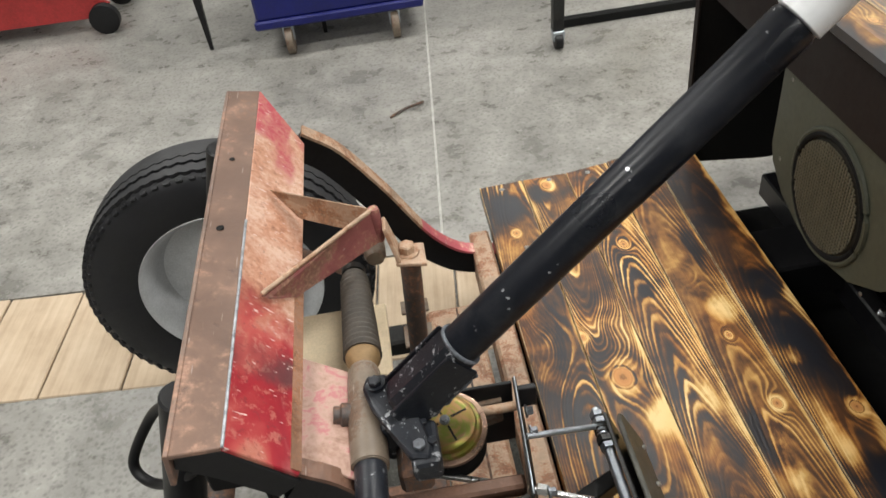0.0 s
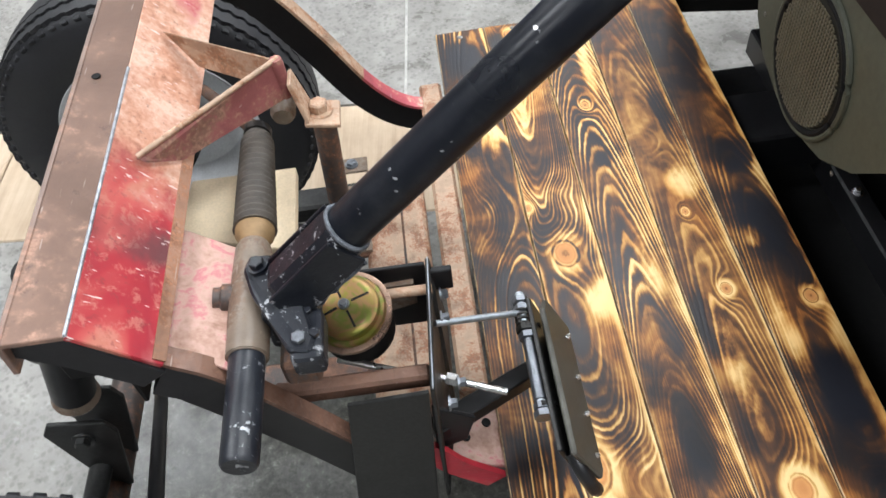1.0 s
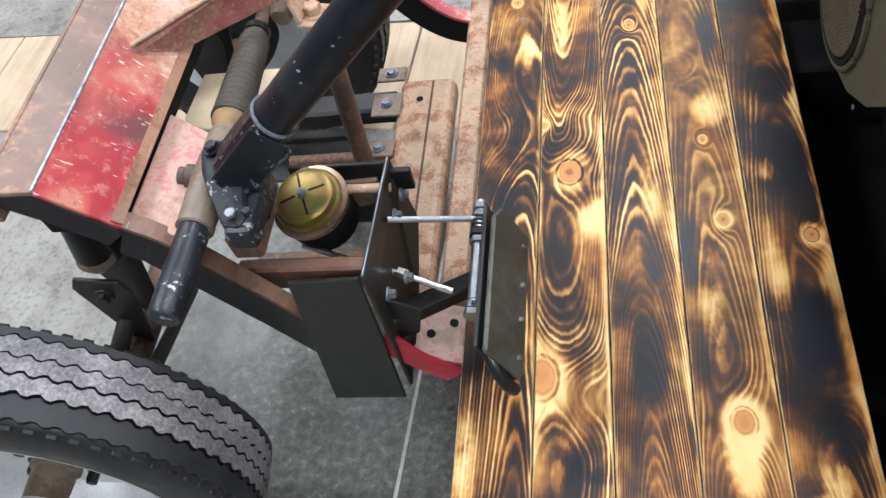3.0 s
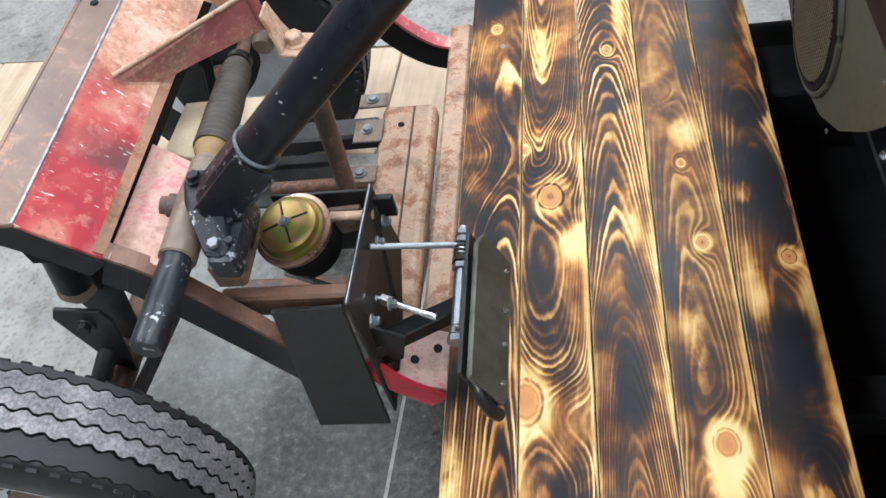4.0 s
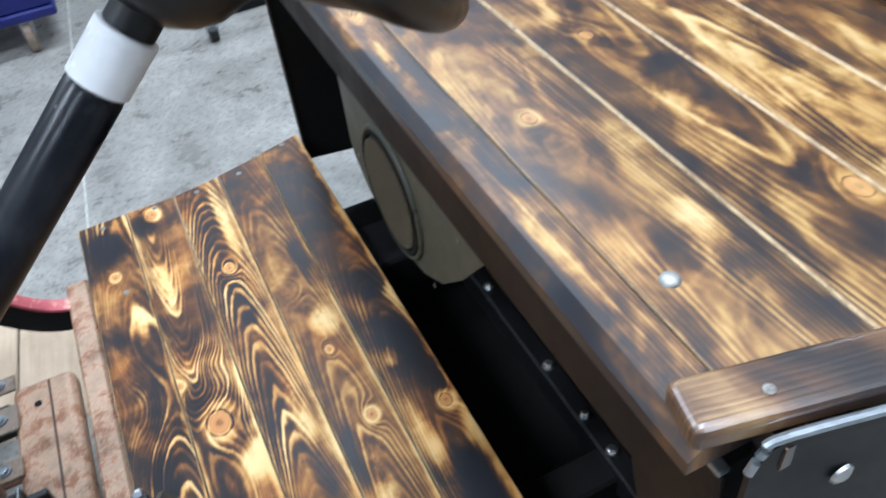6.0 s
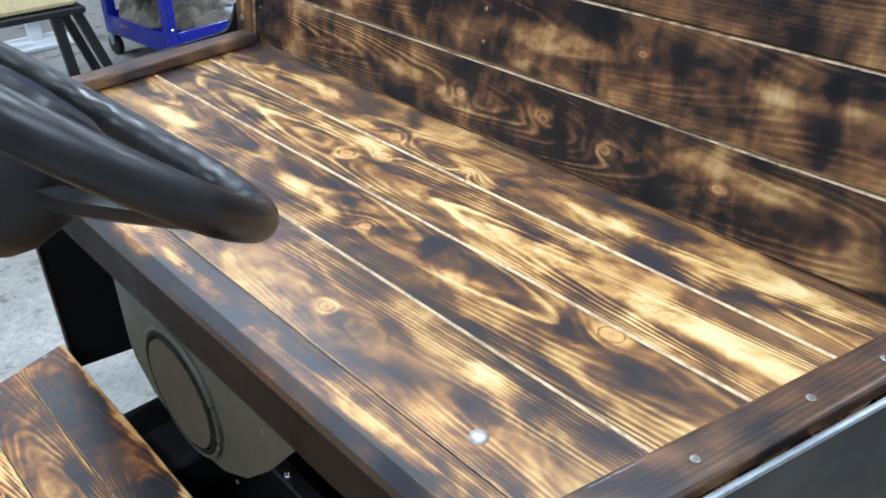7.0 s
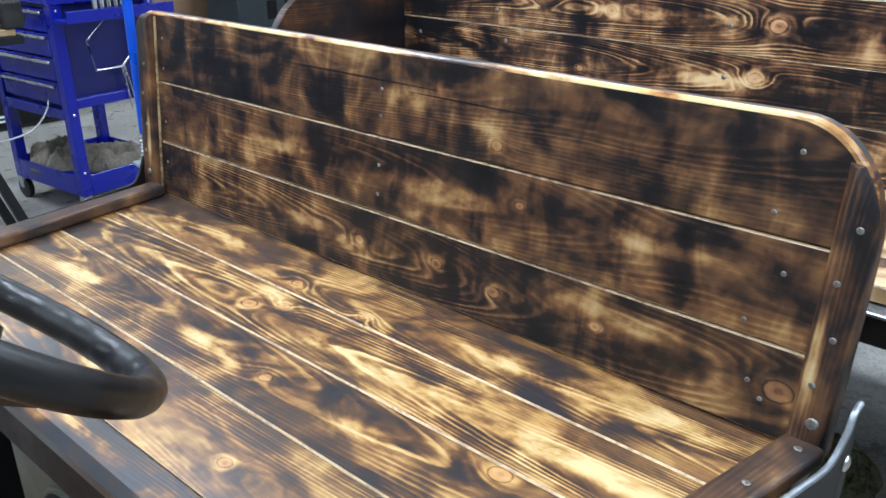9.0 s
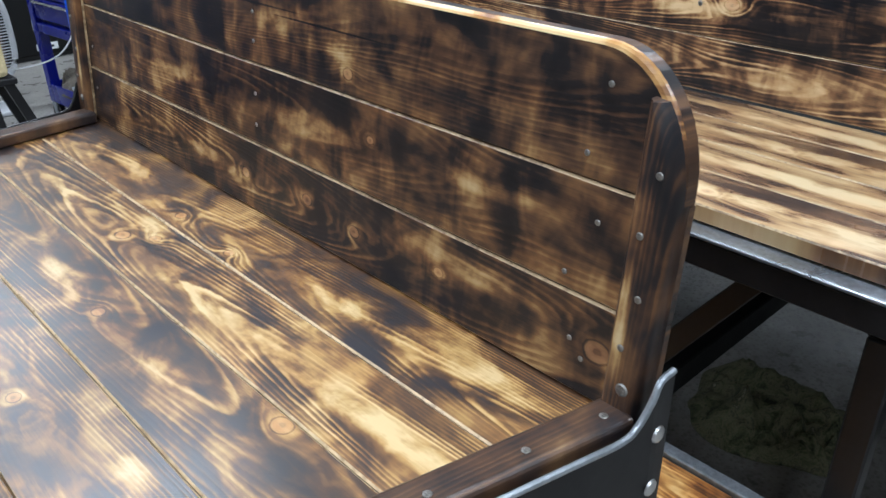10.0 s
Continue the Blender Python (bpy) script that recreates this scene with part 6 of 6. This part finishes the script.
def rag(name, label, cx, cy, cz, rx, ry, h, mat, seed, cat="cloth"):
    """Crumpled cloth: a folded heap with a ragged rim."""
    b = bmesh.new()
    n, m = 54, 54
    grid = {}
    noise_off = Vector((seed * 3.1, seed * 1.7, 0))
    for i in range(n + 1):
        for j in range(m + 1):
            u, w = i / n * 2 - 1, j / m * 2 - 1
            q = Vector((u, w, 0))
            edge = max(abs(u), abs(w))
            wob = noise.noise(q * 1.4 + noise_off) * 0.35
            k = 1 - 0.35 * (u * u * w * w) + wob * 0.5
            warp = q + Vector((noise.noise(q * 1.3 + noise_off), noise.noise(q * 1.3 - noise_off), 0)) * 0.55
            pleat = 0.5 + 0.5 * math.sin(11.0 * (warp.x * math.cos(seed) + warp.y * math.sin(seed)))
            crease = (1 - abs(noise.noise(warp * 3.6 + noise_off))) ** 3
            fold = 0.30 + 0.30 * pleat + 0.20 * crease + noise.noise(q * 1.6 - noise_off) * 0.34 + noise.noise(q * 9 + noise_off) * 0.05
            z = h * max(0.03, fold) * (1 - edge ** 4)
            grid[i, j] = b.verts.new((cx + u * rx * k, cy + w * ry * k, cz + z + 0.003))
    for i in range(n):
        for j in range(m):
            b.faces.new((grid[i, j], grid[i + 1, j], grid[i + 1, j + 1], grid[i, j + 1]))
    ob = part(name, b, mat, None, "", True)
    so = ob.modifiers.new("thick", "SOLIDIFY")
    so.thickness = 0.003
    return tagged(ob, label, cat)


# blue drawer cart: its corner post stands at the origin, u along the narrow end
TC = Vector((1.69, 2.985, 0))
ang = 6.0
tool = thing("tool_cart", "bright blue steel tool cart with drawers and an open shelf", "tool cart", TC)
tool.rotation_euler = (0, 0, radians(ang))
TL, TW, TH = 0.47, 0.41, 0.93
for x in (0.0, TW):
    for y in (0.0, TL):
        part("post", box(x - 0.022, x + 0.022, y - 0.022, y + 0.022, 0.10, TH, 0.003), BLUE, tool)
        caster(tool, (x, y, 0.0), 0.045)
part("top_box", box(-0.03, TW + 0.03, -0.03, TL + 0.03, 0.86, 1.10, 0.006), BLUE, tool)
part("lid", box(-0.035, TW + 0.035, -0.035, TL + 0.035, 1.101, 1.13, 0.008), BLUE, tool)
body = part("drawer_case", box(0.004, TW - 0.004, 0.004, TL - 0.004, 0.46, 0.858, 0.004), BLUE_DARK, tool, "dark blue drawer case")
for k in range(4):
    z0 = 0.475 + 0.094 * k
    dr = part("drawer", box(-0.018, 0.003, 0.03, TL - 0.03, z0, z0 + 0.088, 0.004), BLUE, tool)
    part("handle", box(-0.034, -0.0185, 0.04, TL - 0.04, z0 + 0.068, z0 + 0.080, 0.004), STEEL, dr, "chrome drawer pull")
part("rail", box(0.023, TW - 0.023, -0.02, 0.012, 0.46, 0.50, 0.003), BLUE, tool)
part("rail", box(-0.02, 0.012, 0.023, TL - 0.023, 0.415, 0.458, 0.003), BLUE, tool)
part("shelf", box(-0.02, TW + 0.02, -0.02, TL + 0.02, 0.135, 0.145, 0.002), BLUE, tool)
for a in ((0.023, TW - 0.023, -0.022, -0.014), (0.023, TW - 0.023, TL + 0.014, TL + 0.022)):
    part("shelf_lip", box(a[0], a[1], a[2], a[3], 0.10, 0.185, 0.002), BLUE, tool)
for a in ((-0.022, -0.014, 0.023, TL - 0.023), (TW + 0.014, TW + 0.022, 0.023, TL - 0.023)):
    part("shelf_lip", box(a[0], a[1], a[2], a[3], 0.10, 0.185, 0.002), BLUE, tool)
tray = part("side_tray", box(-0.02, TW + 0.05, -0.115, -0.031, 0.80, 0.812, 0.003), BLUE, tool)
part("tray_lip", box(-0.02, TW + 0.05, -0.121, -0.1155, 0.80, 0.845, 0.002), BLUE, tray)
for k in range(6):
    part("bit_socket", turned((0.13 + k * 0.030, -0.075, 0.812), (0.13 + k * 0.030, -0.075, 0.885), [(0, 0.010), (0.9, 0.010), (1, 0.008)], 12), STEEL, tray, "", True)
for k, pts in enumerate(([(0.19, -0.02, 0.79), (0.10, -0.03, 0.72), (0.12, -0.03, 0.60), (0.24, -0.03, 0.60), (0.30, -0.03, 0.66), (0.31, -0.02, 0.79)], [(0.25, -0.026, 0.60), (0.29, -0.03, 0.40)], [(0.31, -0.02, 0.79), (0.33, -0.03, 0.50)], [(0.40, -0.02, 0.79), (0.42, -0.03, 0.52)], [(0.24, -0.026, 0.60), (0.26, -0.03, 0.42)])):
    part("hex_key", pipe(pts, 0.004, 8), STEEL, tool, "bent steel rod hanging on the end panel", True)
for z in (0.20, 0.44, 0.84):
    for y in (-0.0225,):
        for x in (0.0, TW):
            part("rivet", turned((x, y, z), (x, y - 0.004, z), [(0, 0.006), (1, 0.003)], 10), STEEL, tool, "", True)
m_tool = Matrix.Translation(TC) @ Matrix.Rotation(radians(ang), 4, "Z")
q = m_tool @ Vector((0.13, 0.34, 0.146))
rag("rag", "crumpled grey rags on the tool cart shelf", q.x, q.y, q.z, 0.15, 0.15, 0.15, RAG, 2)
q = m_tool @ Vector((0.26, 0.13, 0.146))
rag("rag", "crumpled grey rags on the tool cart shelf", q.x, q.y, q.z, 0.15, 0.12, 0.12, RAG, 5)
rag("camouflage_cloth", "mossy camouflage cloth crumpled on the concrete", 2.00, 0.20, 0.0, 0.15, 0.19, 0.10, CAMO, 9)

# second blue cart, low on casters
bin2 = thing("rolling_bin", "blue steel rolling cabinet on grey casters", "cabinet", (-0.10, 2.62, 0))
part("body", box(-0.27, 0.27, -0.22, 0.24, 0.125, 0.86, 0.01), BLUE_DARK, bin2)
part("base_lip", box(-0.278, 0.278, -0.23, 0.25, 0.10, 0.13, 0.006), BLUE_DARK, bin2)
for x in (-0.177, 0.178):
    for y in (-0.20, 0.20):
        caster(bin2, (x, y, 0), 0.048, GREASY)
# black stand leg
st = thing("black_stand", "black steel stand with splayed legs", "stand", (-0.515, 2.665, 0))
for x, y in ((-0.05, -0.12), (0.35, -0.12), (-0.05, 0.5), (0.35, 0.5)):
    part("leg", loft([[Vector((x - w, y - w, z)), Vector((x + w, y - w, z)), Vector((x + w, y + w, z)), Vector((x - w, y + w, z))] for z, w in ((0.0, 0.006), (0.7, 0.028))]), BLACK, st)
part("top", box(-0.10, 0.40, -0.17, 0.55, 0.70, 0.73, 0.004), BLACK, st)
# wheeled frame by the far side
rs = thing("engine_stand", "black rolling stand with a small caster", "stand", (0.567, 2.155, 0))
part("leg", loft([[Vector((a * 0.017 + dx, b * 0.017, z)) for a, b in ((1, 1), (-1, 1), (-1, -1), (1, -1))] for z, dx in ((0.055, 0.0), (0.75, 0.02))]), BLACK_FLAT, rs)
caster(rs, (0, -0.01, 0), 0.027)
part("base_bar", box(0.02, 0.55, 0.12, 0.15, 0.0, 0.03, 0.003), BLACK_DULL, rs)
# red floor jack
jk = thing("floor_jack", "red hydraulic floor jack with black wheels", "floor jack", (-1.28, 2.98, 0))
part("side_frame", plate([(-0.35, -0.10, 0.06), (0.28, -0.10, 0.05), (0.33, -0.10, 0.10), (0.20, -0.10, 0.16), (-0.30, -0.10, 0.20), (-0.40, -0.10, 0.14)], (0, 0.012, 0), None, 0.002), RED_JACK, jk)
part("side_frame", plate([(-0.35, 0.12, 0.06), (0.28, 0.12, 0.05), (0.33, 0.12, 0.10), (0.20, 0.12, 0.16), (-0.30, 0.12, 0.20), (-0.40, 0.12, 0.14)], (0, 0.012, 0), None, 0.002), RED_JACK, jk)
part("top_plate", box(-0.34, 0.16, -0.088, 0.12, 0.145, 0.158, 0.003), RED_JACK, jk)
part("arm", box(-0.20, 0.24, -0.03, 0.06, 0.16, 0.20, 0.006), RED_JACK, jk)
part("saddle", turned((0.22, 0.015, 0.20), (0.22, 0.015, 0.225), [(0, 0.03), (0.3, 0.05), (1, 0.055)], 20), BLACK_FLAT, jk, "", True)
for x, y in ((0.30, -0.13), (0.30, 0.16), (-0.30, -0.13), (-0.30, 0.16)):
    part("wheel", turned((x, y - 0.02, 0.055), (x, y + 0.02, 0.055), [(0, 0.04), (0.1, 0.055), (0.9, 0.055), (1, 0.04)], 24), BLACK, jk, "", True)
# twig on the floor
tagged(part("twig", pipe(smooth_path([(0.013, 1.874, 0.004), (0.055, 1.905, 0.006), (0.085, 1.908, 0.012), (0.113, 1.932, 0.005)], 5), 0.004, 6), RUST_DARK), "thin dark twig lying on the concrete", "twig")

# work stand with yellow body, fan, bench and boxes at the back
ys = thing("work_stand", "folding work stand with yellow body and black legs", "work stand", (1.20, 3.0, 0))
part("body", box(-0.22, 0.145, -0.05, 0.16, 0.37, 0.72, 0.02, None, 2), CREAM, ys, "dusty cream-yellow body")
part("tray", box(-0.25, 0.16, -0.07, 0.18, 0.345, 0.369, 0.004), BLACK, ys)
part("cap", box(-0.23, 0.15, -0.055, 0.165, 0.72, 0.745, 0.01), YELLOW, ys)
part("table", box(-0.30, 0.335, -0.10, 0.30, 0.746, 0.775, 0.004), BLACK, ys, "black table frame")
part("tabletop", box(-0.30, 0.310, -0.10, 0.30, 0.776, 0.80, 0.004), BENCH_WOOD, ys, "pine tabletop")
for x0, x1, y in ((0.13, 0.24, -0.05), (-0.22, -0.32, -0.05), (0.13, 0.24, 0.15), (-0.22, -0.32, 0.15), (0.05, 0.08, -0.05)):
    part("leg", loft([[Vector((x + a * 0.018, y + b * 0.012, z)) for a, b in ((1, 1), (-1, 1), (-1, -1), (1, -1))] for z, x in ((0.0, x1), (0.345, x0))]), BLACK, ys)
part("clamp_bar", box(0.06, 0.36, -0.085, -0.045, 0.818, 0.850, 0.006), BLACK, ys, "black clamp lying on the table")
part("clamp_jaw", box(0.27, 0.345, -0.11, -0.03, 0.8005, 0.90, 0.010, None, 2), BLACK_FLAT, ys)
part("clamp_jaw", box(0.05, 0.11, -0.10, -0.035, 0.8005, 0.875, 0.010, None, 2), BLACK_FLAT, ys)
part("level", box(-0.28, 0.14, 0.02, 0.05, 0.56, 0.60, 0.004), YELLOW, ys, "yellow bar under the table")
cabinet = thing("steel_cabinet", "black steel cabinet with white labels near the wall", "cabinet", (1.75, 4.88, 0))
part("cabinet_body", box(-0.75, 0.68, -0.23, 0.23, 0.03, 1.05, 0.008), BLACK_DULL, cabinet)
part("plinth", box(-0.70, 0.63, -0.20, 0.20, 0.0, 0.029, 0.002), BLACK_FLAT, cabinet)
for k, (lx, lz, lw, lh) in enumerate(((0.235, 0.20, 0.05, 0.06), (0.265, 0.075, 0.12, 0.04))):
    lab = part("label_plate", box(lx - lw / 2, lx + lw / 2, -0.234, -0.2305, lz - lh / 2, lz + lh / 2, 0.001), WHITE_WALL, cabinet, "white paper label")
    part("print_bar", box(lx - lw * 0.3, lx + lw * 0.3, -0.2365, -0.2345, lz - lh * 0.16, lz + lh * 0.16, 0.0005), GREY_BIN, lab)
for k in range(3):
    part("door_seam", box(-0.75 + 0.36 * (k + 1) - 0.002, -0.75 + 0.36 * (k + 1) + 0.002, -0.2315, -0.2300, 0.06, 1.02, 0), BLACK_FLAT, cabinet)
cable = tagged(part("cable", pipe(smooth_path([(1.665, 3.10, 0.50), (1.641, 3.10, 0.44), (1.58, 3.10, 0.382), (1.487, 3.10, 0.36), (1.36, 3.10, 0.36)], 8), 0.0035, 8), FAN_WHITE, None, "", True), "thin white cable from the tool cart to the work stand", "cable")
fan = thing("box_fan", "white wire-grille floor fan", "fan", (1.42, 3.80, 0))
FC = Vector((0, 0, 0.36))
fan_ring = [FC + Vector((0.19 * math.copysign(abs(math.cos(a)) ** 0.6, math.cos(a)), 0, 0.22 * math.copysign(abs(math.sin(a)) ** 0.6, math.sin(a)))) for a in [2 * math.pi * i / 48 for i in range(48)]]
part("rim", pipe(fan_ring, 0.014, 8, None, True), FAN_WHITE, fan, "", True)
b = bmesh.new()
for k in range(-15, 16):
    z = k * 0.0135
    wv = 0.185 * (1 - (abs(z) / 0.225) ** 3.3) ** 0.30
    rod(FC + Vector((-wv, -0.012, z)), FC + Vector((wv, -0.012, z)), 0.0028, 6, b)
part("grille", b, FAN_WHITE, fan, "white wire grille")
part("motor", turned(FC + Vector((0, 0.0, 0)), FC + Vector((0, 0.10, 0)), [(0, 0.06), (1, 0.05)], 20), FAN_WHITE, fan, "", True)
part("back_shell", box(-0.17, 0.17, 0.09, 0.10, 0.16, 0.56, 0.003), GREASY, fan)
part("foot", box(-0.16, 0.16, -0.09, 0.12, 0.0, 0.022, 0.005), FAN_WHITE, fan)
part("neck", box(-0.03, 0.03, 0.02, 0.06, 0.022, 0.16, 0.004), FAN_WHITE, fan)

wb = thing("workbench", "wooden workbench with clutter on top", "workbench", (4.17, 4.9, 0))
part("top", box(-0.68, 1.4, -0.45, 0.35, 0.70, 0.765, 0.006), BENCH_WOOD, wb)
for x in (-0.60, 1.35):
    for y in (-0.3, 0.3):
        part("leg", box(x - 0.045, x + 0.045, y - 0.045, y + 0.045, 0, 0.70, 0.004), BENCH_WOOD, wb)
bn = thing("storage_bin", "slate grey plastic crate under the bench", "crate", (3.75, 4.5, 0))
part("wall", box(-0.28, 0.28, -0.18, 0.18, 0.0, 0.655, 0.01), GREY_BIN, bn)
part("slot", box(0.10, 0.18, -0.184, -0.178, 0.50, 0.62, 0.002), BLACK_DULL, bn)
part("slot", box(-0.05, 0.03, -0.184, -0.178, 0.50, 0.62, 0.002), BLACK_DULL, bn)
part("rim", box(-0.30, 0.30, -0.20, 0.20, 0.66, 0.685, 0.006), GREY_BIN, bn)
cb = thing("cardboard_box", "brown cardboard box with a hand hole", "box", (3.50, 5.15, 0))
part("carton", box(-0.28, 0.28, -0.2, 0.2, 0.0, 0.92, 0.004), CARDBOARD, cb)
part("hand_hole", box(-0.02, 0.06, -0.203, -0.199, 0.72, 0.75, 0.001), BLACK_DULL, cb)
vz = thing("bench_vise", "dark bench vise on the workbench", "vise", (3.85, 4.65, 0.765))
part("jaw", box(-0.10, 0.02, -0.05, 0.05, 0.0, 0.11, 0.008), BLACK_FLAT, vz)
part("jaw", box(0.05, 0.13, -0.06, 0.06, 0.0, 0.12, 0.008), BLACK_FLAT, vz)
part("screw", rod((-0.22, 0, 0.05), (0.05, 0, 0.05), 0.014, 12), STEEL, vz, "", True)
bb2 = thing("oil_jug", "cream plastic jug with a red cap strap", "jug", (4.95, 3.3, 0))
part("jug_body", box(-0.14, 0.14, -0.1, 0.1, 0.0, 0.84, 0.03, None, 2), CREAM, bb2)
part("strap", pipe(smooth_path([(-0.05, -0.105, 0.80), (0.0, -0.11, 0.72), (0.05, -0.105, 0.62)], 5), 0.012, 8), RED_JACK, bb2, "red strap", True)
